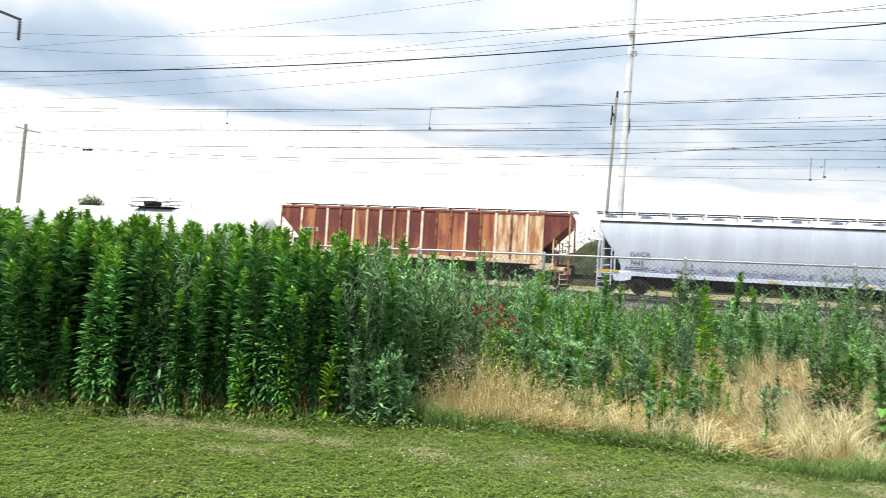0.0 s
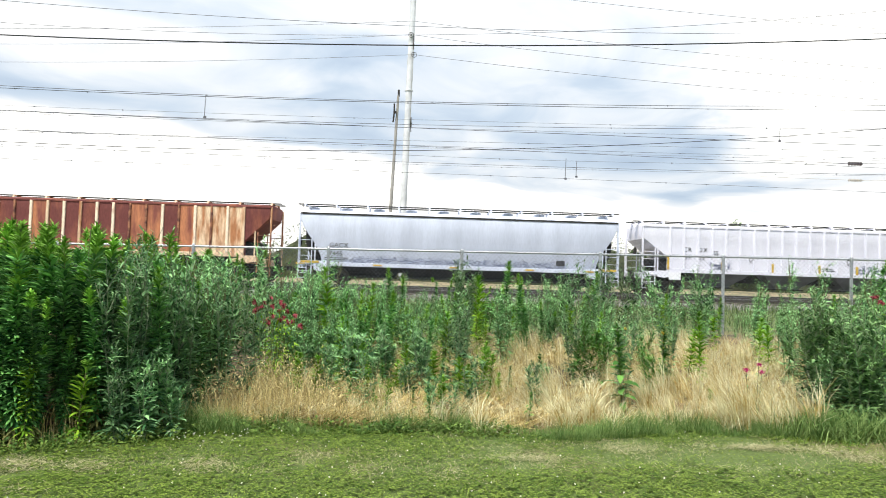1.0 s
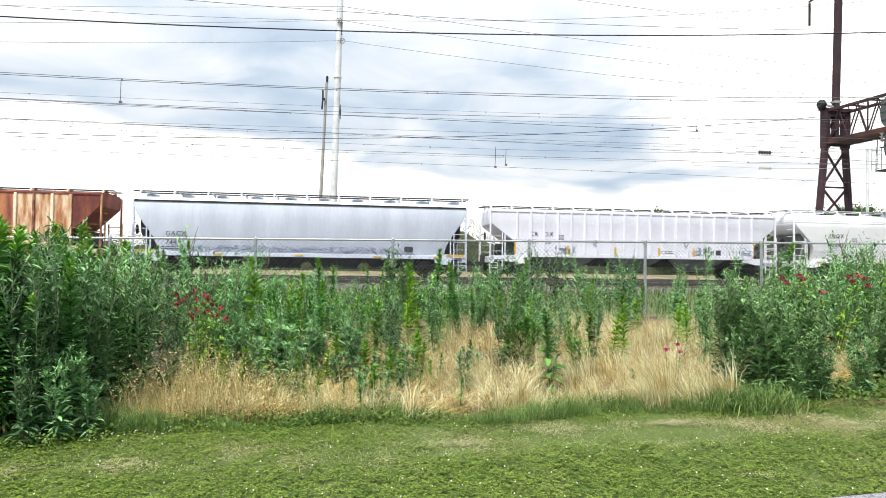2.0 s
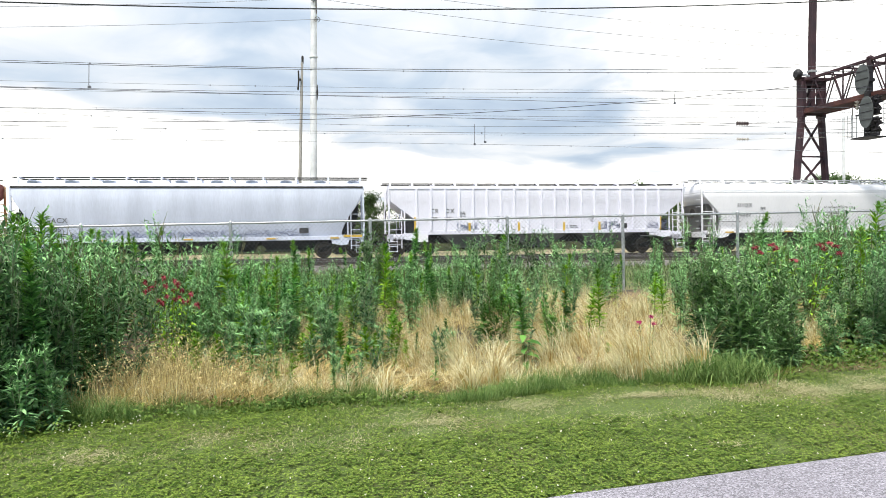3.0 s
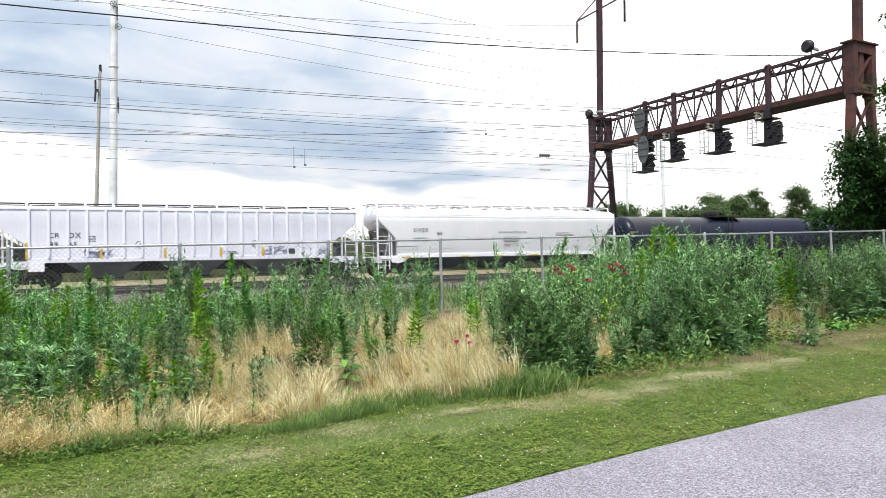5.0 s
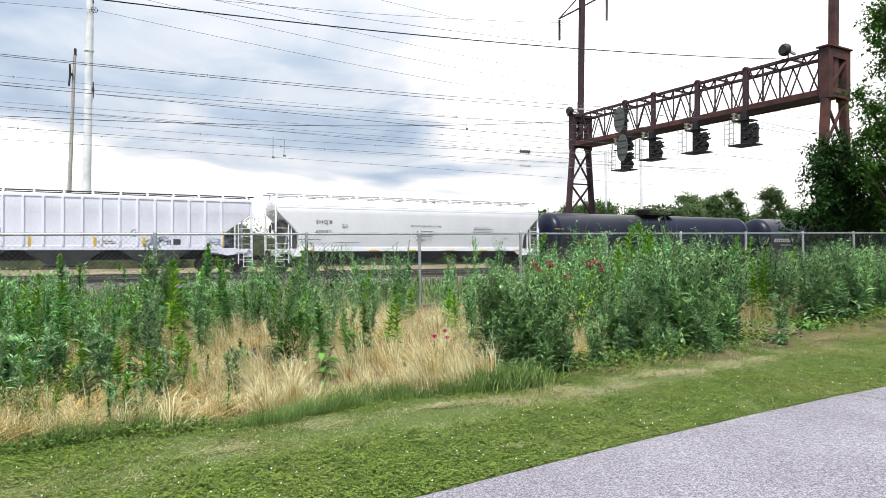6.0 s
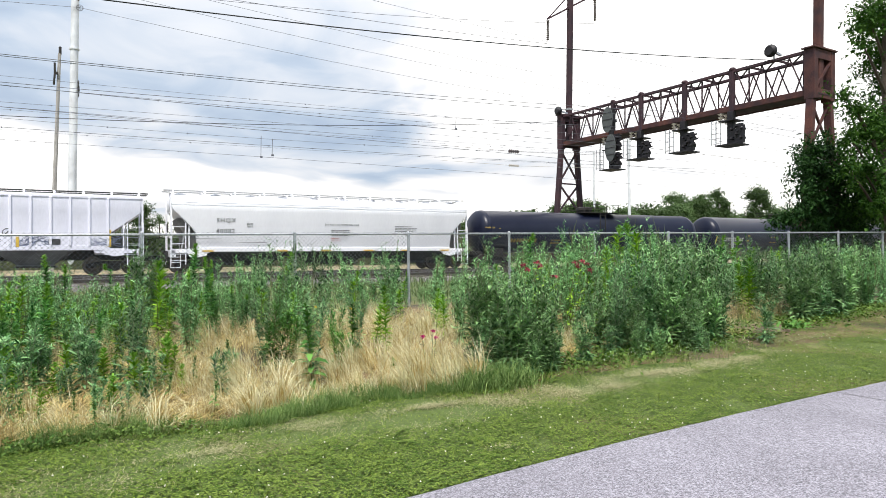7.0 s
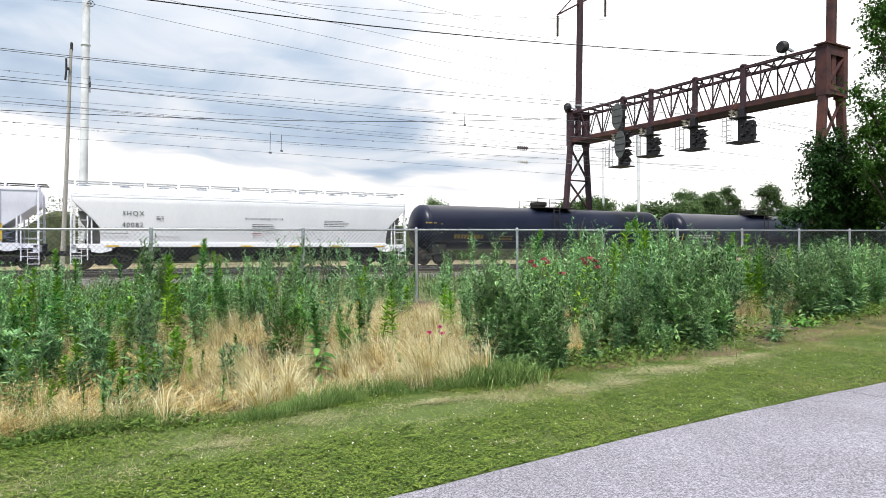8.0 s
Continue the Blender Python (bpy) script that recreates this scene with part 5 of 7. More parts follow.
def bladeset(base, az, lean, length, width, curve=0.7):
    """Grass blades, each of three triangles. lean: from upright, radians."""
    base = np.asarray(base, float)
    n = len(base)
    az, lean, length, width, curve = (np.broadcast_to(np.asarray(v, float), (n,)) for v in (az, lean, length, width, curve))
    h = np.stack([np.cos(az), np.sin(az), np.zeros(n)], 1)
    spin = RNG.uniform(0, math.pi, n)
    s = np.stack([np.cos(spin), np.sin(spin), np.zeros(n)], 1) * (width / 2)[:, None]
    up = np.array([0, 0, 1.0])
    m = base + (h * np.sin(lean)[:, None] + up * np.cos(lean)[:, None]) * (length * 0.55)[:, None]
    l2 = lean + curve
    t = m + (h * np.sin(l2)[:, None] + up * np.cos(l2)[:, None]) * (length * 0.45)[:, None]
    v = np.stack([base + s, base - s, m + s * 0.8, m - s * 0.8, t], 1).reshape(-1, 3)
    q = np.array([(0, 1, 2), (1, 3, 2), (2, 3, 4)])
    f = (np.arange(n)[:, None, None] * 5 + q[None]).reshape(-1, 3)
    return v, f


def stemset(lines, r0, r1, n=4):
    """Tapered stems along lists of points, as triangles."""
    vs, fs, o = [], [], 0
    for pts in lines:
        pts = np.asarray(pts, float)
        m = len(pts)
        for i, p in enumerate(pts):
            r = r0 + (r1 - r0) * i / (m - 1)
            for k in range(n):
                a = k * math.tau / n
                vs.append((p[0] + r * math.cos(a), p[1] + r * math.sin(a), p[2]))
        for i in range(m - 1):
            for k in range(n):
                a, b = o + i * n + k, o + i * n + (k + 1) % n
                fs += [(a, b, b + n), (a, b + n, a + n)]
        o += m * n
    return np.array(vs), np.array(fs)


def join(*sets):
    vs, fs, o = [], [], 0
    for v, f in sets:
        vs.append(v)
        fs.append(f + o)
        o += len(v)
    return np.concatenate(vs), np.concatenate(fs)


def bent_stem(h, lean=0.05, n=6):
    a, b = RNG.uniform(0, math.tau), RNG.uniform(0, lean)
    z = np.linspace(0, h, n)
    off = b * h * (z / h) ** 2
    return np.stack([off * math.cos(a), off * math.sin(a), z], 1)


def on_line(line, z):
    return np.stack([np.interp(z, line[:, 2], line[:, k]) for k in range(3)], 1)


# ---------------------------------------------------------------- plants: kinds
def leafy_weed(h, dense=105, up=0.0, size=1.0):
    """A straight stem set all round with narrow spreading leaves, a fresh rosette on top, withered leaves below."""
    line = bent_stem(h, 0.07)
    n = int(h * dense)
    f = np.sort(0.03 + 0.955 * RNG.uniform(0, 1, n) ** 0.95)
    az = np.arange(n) * 2.39996 + RNG.uniform(-0.3, 0.3, n)
    el = np.interp(f, [0.07, 0.25, 0.5, 0.8, 0.93, 1.0], [-0.7, 0.1, 0.5, 0.65, 0.85, 1.2]) + up + RNG.normal(0, 0.14, n)
    ln = np.interp(f, [0.07, 0.3, 0.6, 0.85, 0.95, 1.0], [0.10, 0.135, 0.145, 0.13, 0.10, 0.07]) * size * RNG.uniform(0.85, 1.15, n)
    wd = ln * RNG.uniform(0.16, 0.24, n)
    dr = RNG.uniform(0.3, 0.85, n)
    q = on_line(line, f * h)
    rl = RNG.normal(0, 0.35, n)
    a, k = int(n * 0.08), int(n * 0.86)
    m = 34
    qt = on_line(line, h * RNG.uniform(0.955, 1.0, m))
    tl = size * RNG.uniform(0.05, 0.085, m)
    crown = leafset(qt, RNG.uniform(0, math.tau, m), RNG.uniform(0.25, 1.4, m), tl, tl * 0.26, 0.5, RNG.normal(0, 0.3, m))
    return {"stem": stemset([line], 0.005, 0.003), "withered_leaves": leafset(q[:a], az[:a], el[:a], ln[:a], wd[:a], dr[:a]),
            "foliage": leafset(q[a:k], az[a:k], el[a:k], ln[a:k], wd[a:k], dr[a:k], rl[a:k]), "tip": join(leafset(q[k:], az[k:], el[k:], ln[k:], wd[k:], dr[k:], rl[k:]), crown)}


def branchy_weed(h, stems=4, leaf=0.15, spread=0.2, dense=72):
    """A grey-green weed: a few stems from one root, large leaves low down, small ones and short upright shoots above."""
    lines, sets = [], []
    for i in range(stems):
        a, hh = i * math.tau / stems + RNG.uniform(-0.5, 0.5), h * RNG.uniform(0.6, 1.0)
        if i == 0:
            hh = h
        o = spread * RNG.uniform(0.3, 1.0)
        z = np.linspace(0, hh, 6)
        off = o * hh * (z / hh) ** 0.8
        line = np.stack([off * math.cos(a), off * math.sin(a), z], 1)
        lines.append(line)
        n = int(hh * dense)
        f = RNG.uniform(0.06, 1.0, n)
        ln = leaf * np.interp(f, [0.05, 0.35, 0.7, 0.88, 1.0], [0.9, 0.95, 0.72, 0.42, 0.2]) * RNG.uniform(0.7, 1.25, n)
        el = np.interp(f, [0.05, 0.35, 0.75, 1.0], [-0.2, 0.4, 0.75, 1.15]) + RNG.normal(0, 0.25, n)
        sets.append(leafset(on_line(line, f * hh), np.arange(n) * 2.4 + RNG.uniform(-0.5, 0.5, n), el, ln, ln * RNG.uniform(0.14, 0.21, n), RNG.uniform(0.2, 0.9, n)))
        for j in range(6):
            fz = RNG.uniform(0.5, 0.9)
            p = on_line(line, np.array([fz * hh]))[0]
            az, e, L = RNG.uniform(0, math.tau), RNG.uniform(1.0, 1.4), hh * RNG.uniform(0.12, 0.26)
            q = p + np.array([math.cos(az) * math.cos(e), math.sin(az) * math.cos(e), math.sin(e)]) * L
            lines.append(np.array([p, q]))
            k = 11
            t = RNG.uniform(0.2, 1.05, k)
            ll = leaf * RNG.uniform(0.28, 0.55, k)
            sets.append(leafset(p + (q - p) * t[:, None], RNG.uniform(0, math.tau, k), RNG.normal(0.7, 0.3, k), ll, ll * 0.22, 0.4))
    return {"stem": stemset(lines, 0.0045, 0.002, 3), "foliage": join(*sets)}


def broad_weed(h, pairs=7, big=0.19):
    """Opposite pairs of broad leaves up a stout stem."""
    line = bent_stem(h, 0.05)
    n = pairs * 2
    f = np.repeat(np.linspace(0.15, 0.97, pairs), 2)
    az = np.tile([0, math.pi], pairs) + np.repeat(np.arange(pairs) * 1.45, 2) + RNG.normal(0, 0.2, n)
    ln = np.interp(f, [0.1, 0.4, 1.0], [big, big * 0.95, big * 0.35]) * RNG.uniform(0.85, 1.15, n)
    sets = [leafset(on_line(line, f * h), az, np.interp(f, [0, 0.6, 1], [0.1, 0.4, 1.0]), ln, ln * RNG.uniform(0.3, 0.4, n), RNG.uniform(0.6, 1.3, n))]
    k = int(80 * h + 8)
    t = RNG.uniform(0.5, 1.0, k)
    sets.append(leafset(on_line(line, t * h), RNG.uniform(0, math.tau, k), RNG.normal(0.6, 0.3, k), big * 0.42 * RNG.uniform(0.6, 1.2, k), big * 0.12, 0.5))
    return {"stem": stemset([line], 0.009, 0.004), "foliage": join(*sets)}


def bloom_plant(spots, leaf, head, petals, flat=0.35):
    """Stems with a ragged flower head on each. spots: offsets and heights."""
    lines, sets, heads = [], [], []
    for x, y, z in spots:
        line = np.array([(x * 0.35, y * 0.35, 0), (x * 0.7, y * 0.7, z * 0.5), (x, y, z)])
        lines.append(line)
        n = int(20 * z + 6)
        f = RNG.uniform(0.15, 0.93, n)
        sets.append(leafset(on_line(line, f * z), RNG.uniform(0, math.tau, n), RNG.normal(0.25, 0.3, n), leaf * RNG.uniform(0.7, 1.3, n), leaf * 0.3, RNG.uniform(0.3, 1, n)))
        k = petals
        heads.append(leafset(np.tile([(x, y, z)], (k, 1)) + RNG.normal(0, head * 0.12, (k, 3)), RNG.uniform(0, math.tau, k), RNG.normal(flat, 0.35, k), head * RNG.uniform(0.7, 1.2, k), head * 0.4, 0.8))
    return {"stem": stemset(lines, 0.006, 0.003, 3), "foliage": join(*sets), "flower_head": heads}


KINDS = {}


def kind(key, name, label, mats, build, group):
    """Registers a kind of plant with its ready-made shapes, and lighter ones for the joined thicket."""
    global SIMPLE
    protos, made = [b() for b in build], []
    SIMPLE = True
    light = [b() for b in build]
    SIMPLE = False
    for p in protos:
        made.append([(k, quick(k, v, f, mats[k])) for k, w in p.items() for v, f in (w if isinstance(w, list) else [w])])
    KINDS[key] = (name, label, made, protos, group, light)


def put(key, x, y, h_scale=1.0, which=None, name=None, label=None, tilt=4):
    if key == "mid" and h_scale < 0.8:
        key, h_scale = "young", h_scale * 1.02 / 0.55
    if key == "grey" and h_scale < 0.75:
        key, h_scale = "greyling", h_scale * 1.2 / 0.72
    nm, lb, made, protos, group, light = KINDS[key]
    i = None if which is None else min(which, len(made) - 1)
    which = i
    i = int(RNG.integers(len(made))) if which is None else which
    ob = thing(name or nm, label or lb, "weed", group)
    ob.matrix_basis = pose(x, y, gz(x, y) - 0.01, RNG.uniform(-tilt, tilt), RNG.uniform(-tilt, tilt), RNG.uniform(0, 360)) @ Matrix.Diagonal((h_scale, h_scale, h_scale, 1))
    for k, me in made[i]:
        p = part(k, me, None, ob)
        if k == "stem" and key in ("grey", "greyling", "bush", "broad", "balm", "balm_small", "pink"):
            tagged(p, kind="stuff")
    return ob


def moved(proto, x, y, s):
    """A prototype's leaves and stem, placed, for the joined thicket."""
    a = RNG.uniform(0, math.tau)
    c, n = math.cos(a), math.sin(a)
    out = {}
    for k, (v, f) in proto.items():
        w = v * s
        tx, ty = RNG.normal(0, 0.05), RNG.normal(0, 0.05)
        wx, wy = w[:, 0] * c - w[:, 1] * n + tx * w[:, 2], w[:, 0] * n + w[:, 1] * c + ty * w[:, 2]
        out[k] = (np.stack([wx + x, wy + y, w[:, 2] + gz(x, y) - 0.01], 1), f)
    return out


def make_kinds():
    g = "weeds on the verge"
    kind("tall", "leafy_weed", "tall dark green weed with narrow leaves all round its stem", {"stem": M_STEM, "foliage": M_DARKLEAF, "tip": M_TIPLEAF, "withered_leaves": M_WITHER}, [lambda h=h: leafy_weed(h, 230) for h in (1.75, 1.9, 1.6, 1.82, 1.7)], g)
    kind("mid", "leafy_weed", "fresh green weed with narrow upturned leaves", {"stem": M_STEM, "foliage": M_BRIGHTLEAF, "tip": M_TIPLEAF, "withered_leaves": M_WITHER}, [lambda h=h: leafy_weed(h, 165, 0.1, 1.0) for h in (1.0, 1.1, 0.95)], g)
    kind("young", "leafy_weed", "young bright green weed with close-set narrow leaves", {"stem": M_STEM, "foliage": M_BRIGHTLEAF, "tip": M_TIPLEAF, "withered_leaves": M_WITHER}, [lambda h=h: leafy_weed(h, 210, 0.1, 0.78) for h in (0.55, 0.6, 0.5)], g)
    kind("greyling", "branching_weed", "small grey-green weed with large lower leaves", {"stem": M_PALESTEM, "foliage": M_BLUELEAF}, [lambda h=h: branchy_weed(h, 3, 0.15, 0.2, 80) for h in (0.7, 0.75)], g)
    kind("grey", "branching_weed", "grey-green branching weed with feathery tips", {"stem": M_PALESTEM, "foliage": M_BLUELEAF}, [lambda h=h, b=b: branchy_weed(h, b) for h, b in ((1.2, 4), (1.3, 5), (1.1, 5), (1.25, 3), (1.15, 4))], g)
    kind("bush", "bushy_weed", "dense dark grey-green bushy weed", {"stem": M_PALESTEM, "foliage": M_BUSHLEAF}, [lambda h=h: branchy_weed(h, 9, 0.17, 0.32, 74) for h in (1.1, 1.2, 1.15)], g)
    kind("broad", "broadleaf_weed", "broad-leaved green weed on a stout stem", {"stem": M_STEM, "foliage": M_BROADLEAF}, [lambda: branchy_weed(1.0, 5, 0.18, 0.3, 66), lambda: branchy_weed(0.95, 6, 0.17, 0.34, 66)], g)
    kind("dock", "broadleaf_weed", "upright broad-leaved weed on a single stem", {"stem": M_STEM, "foliage": M_BROADLEAF}, [lambda: broad_weed(1.0, 13, 0.21), lambda: broad_weed(0.95, 12, 0.22)], g)
    red = [(0.0, 0.0, 0.95), (0.15, 0.05, 1.0), (-0.18, 0.1, 0.98), (0.3, 0.0, 0.9), (-0.3, 0.0, 0.93), (0.06, -0.12, 0.84), (-0.1, -0.1, 0.8), (0.22, 0.1, 0.82), (0.4, 0.05, 0.78), (-0.38, 0.05, 0.99), (0.1, 0.12, 0.9), (-0.05, 0.05, 1.03)]
    red += [(x * 1.35 + 0.06, -y - 0.03, z - 0.04) for x, y, z in red[1:9]]
    kind("balm", "red_flowering_plant", "green plant with ragged crimson flower heads", {"stem": M_STEM, "foliage": M_BRIGHTLEAF, "flower_head": M_CRIMSON}, [lambda: bloom_plant(red, 0.08, 0.06, 30, 0.1)], "")
    few = [(-0.5, 0, 0.95), (-0.42, 0.03, 0.9), (-0.3, 0.0, 0.98), (-0.22, 0.04, 0.93), (0.28, 0, 0.97), (0.36, 0.05, 0.92), (0.45, -0.03, 0.95), (0.53, 0.02, 0.87), (0.4, 0.0, 0.99), (-0.02, 0.02, 0.8)]
    kind("balm_small", "red_flowering_plant", "green plant with a few ragged crimson flower heads", {"stem": M_STEM, "foliage": M_BRIGHTLEAF, "flower_head": M_CRIMSON}, [lambda: bloom_plant(few, 0.08, 0.05, 30, 0.1)], "")
    kind("pink", "pink_flowering_plant", "slender plant with magenta flower heads", {"stem": M_STEM, "foliage": M_BLUELEAF, "flower_head": M_PINK}, [lambda: bloom_plant([(0.05, 0, 0.66), (-0.07, 0.05, 0.60), (0.13, 0.05, 0.57)], 0.05, 0.04, 40)], "")
    kind("yellow", "yellow_flower", "small weed with a yellow flower", {"stem": M_STEM, "foliage": M_BRIGHTLEAF, "flower_head": M_YELBLOOM}, [lambda: bloom_plant([(0.0, 0, 1.0)], 0.05, 0.03, 24)], "")


def front(x):
    """Where the rough growth begins."""
    return float(np.interp(x, [-10, -5.8, -4.2, -3.4, -2.9, -2.4, -2.0, -1.0, 4.5, 4.8, 5.7, 5.9, 6.5, 6.7, 8.3, 8.6, 9.2, 9.8, 10.6, 12.2, 12.5, 14.2, 16, 24], [3.7, 4.75, 5.35, 5.7, 5.95, 6.25, 7.3, 7.9, 7.9, 6.8, 6.75, 8.0, 7.9, 7.1, 7.2, 7.0, 7.1, 8.1, 9.2, 9.4, 8.0, 8.2, 8.6, 10.5]))


def crest(x, y):
    """Height of the tops above the first lawn's level."""
    c = float(np.interp(x, [-10, -3.0, -2.0, -1.2, -0.2, 0.6, 3.0, 4.4, 6.0, 7.2, 7.9, 10.6, 12, 16, 24], [1.92, 1.92, 1.68, 1.36, 1.30, 1.32, 1.48, 1.48, 1.55, 1.62, 1.93, 1.95, 1.75, 1.72, 1.75]))
    near = float(np.interp(y - front(x), [0, 0.8, 2.5], [0.82, 0.95, 1.0])) if x > -2 else 1.0
    return c * near


def make_weeds():
    make_kinds()
    thick = {"stem": [], "dark": [], "fresh": [], "tip": [], "grey": [], "withered": []}
    slot = {"tall": "dark", "mid": "fresh", "grey": "grey", "bush": "grey", "broad": "dark"}
    count = 0
    pts = [(x + RNG.uniform(-0.12, 0.12), y + RNG.uniform(-0.12, 0.12)) for y in np.arange(3.8, 14.3, 0.245) for x in np.arange(-10.2, 23.5, 0.245)]
    pts += [(RNG.uniform(-10, -2.3), RNG.uniform(3.8, 8.5)) for i in range(700)]
    for x, y in pts:
        d = y - front(x)
        if -2.3 < x < -1.2 and y < 8.65:
            continue
        if d < 0 or (x > 17 and RNG.uniform() < 0.3):
            continue
        if x < -2.1:
            p = (1.0 if d < 0.7 else 0.75 if d < 2.0 else 0.28 if y < 9.5 else 0.12) * (0.7 if x > -3.0 else 1.0)
            if x < -6.5:
                p *= 0.75
        elif x < 4.7:
            p = np.interp(y, [7.6, 8.6, 9.6, 10.6, 12.0, 13.5], [0.015, 0.02, 0.03, 0.12, 0.27, 0.58]) + (0.34 if x < -0.6 and y > 8.2 else 0.24 if x < 1.0 and y > 8.5 else 0)
        else:
            p = 0.6 if d < 0.6 else 0.38 if d < 2.2 else 0.18
            if 6.2 < x < 8.4 and d < 1.2:
                p = 0.4
        if 5.8 < x < 6.7 and y < 9.3:
            p *= 0.22
        if math.hypot(x - 4.75, y - 10.4) < 1.15:
            p *= 0.1
        if noise.noise((x * 0.9, y * 0.9, 1.7)) < -0.32 and x > -2.1 and y < 12.2:
            p *= 0.25
        if RNG.uniform() > p:
            continue
        u = RNG.uniform()
        spot = noise.noise((x * 0.55, y * 0.55, 9.3)) + (0.75 if x < -2.75 else -0.15 if x < 4.3 else -0.4)
        if x < -1.0 and d > 0.1 and x > -3.2:
            spot -= 0.45
        key = "tall" if u < 0.5 + spot else "grey"
        if key == "tall" and -2.1 < x and u < 0.16:
            key = "mid"
        v = RNG.uniform()
        if x > 4.3 and d < 1.2 and key != "grey":
            key = "grey"
        if key == "grey" and x > -2.1 and v < (0.5 if x > 4.3 and d < 1.2 else 0.22):
            key = "bush" if v < 0.15 or x > 4.3 else "broad"
        if key == "grey" and -1.9 < x < 3.2 and 8.4 < y < 12.6 and RNG.uniform() < 0.3:
            key = "mid"
        made, protos, light = KINDS[key][2], KINDS[key][3], KINDS[key][5]
        i = int(RNG.integers(len(made)))
        top = crest(x, y) * (RNG.uniform(0.58, 0.98) if RNG.uniform() < 0.75 else RNG.uniform(0.98, 1.2)) - gz(x, y)
        if x < -2.1:
            top = crest(x, y) * RNG.uniform(0.72, 1.05) - gz(x, y)
        if d < 0.35 and RNG.uniform() < 0.5:
            top *= RNG.uniform(0.45, 0.8)
        if 6.3 < x * 8.8 / y < 7.8 and y < 9.0:
            top = min(top, 0.85)
        if top < 0.3:
            continue
        tall = protos[i]["stem"][0][:, 2].max() if key in ("tall", "mid") else protos[i]["foliage"][0][:, 2].max()
        s = top / tall
        if d < (0.75 if x < -2.1 else 1.0) and y < 12 and count < 330 and x < 16:
            put(key, x, y, s, i)
            count += 1
        else:
            got = moved(light[i], x, y, s)
            thick["stem"].append(got["stem"])
            thick[slot[key]].append(got["foliage"])
            if "tip" in got:
                thick["tip"].append(got["tip"])
            if "withered_leaves" in got:
                thick["withered"].append(got["withered_leaves"])
    for k, m, lab in (("stem", M_STEM, "crowded green stems of tall weeds"), ("dark", M_DARKLEAF, "dense thicket of tall dark green weeds"), ("fresh", M_BRIGHTLEAF, "scattered fresh green weeds in the thicket"), ("tip", M_TIPLEAF, "pale green growing tips of the tall weeds"), ("grey", M_BLUELEAF, "dense thicket of grey-green weeds before the fence"), ("withered", M_WITHER, "withered yellow leaves low in the thicket")):
        if thick[k]:
            tagged(new("weed_thicket", quick("weed_thicket", *join(*thick[k]), m)), lab, "weeds", kind="stuff")
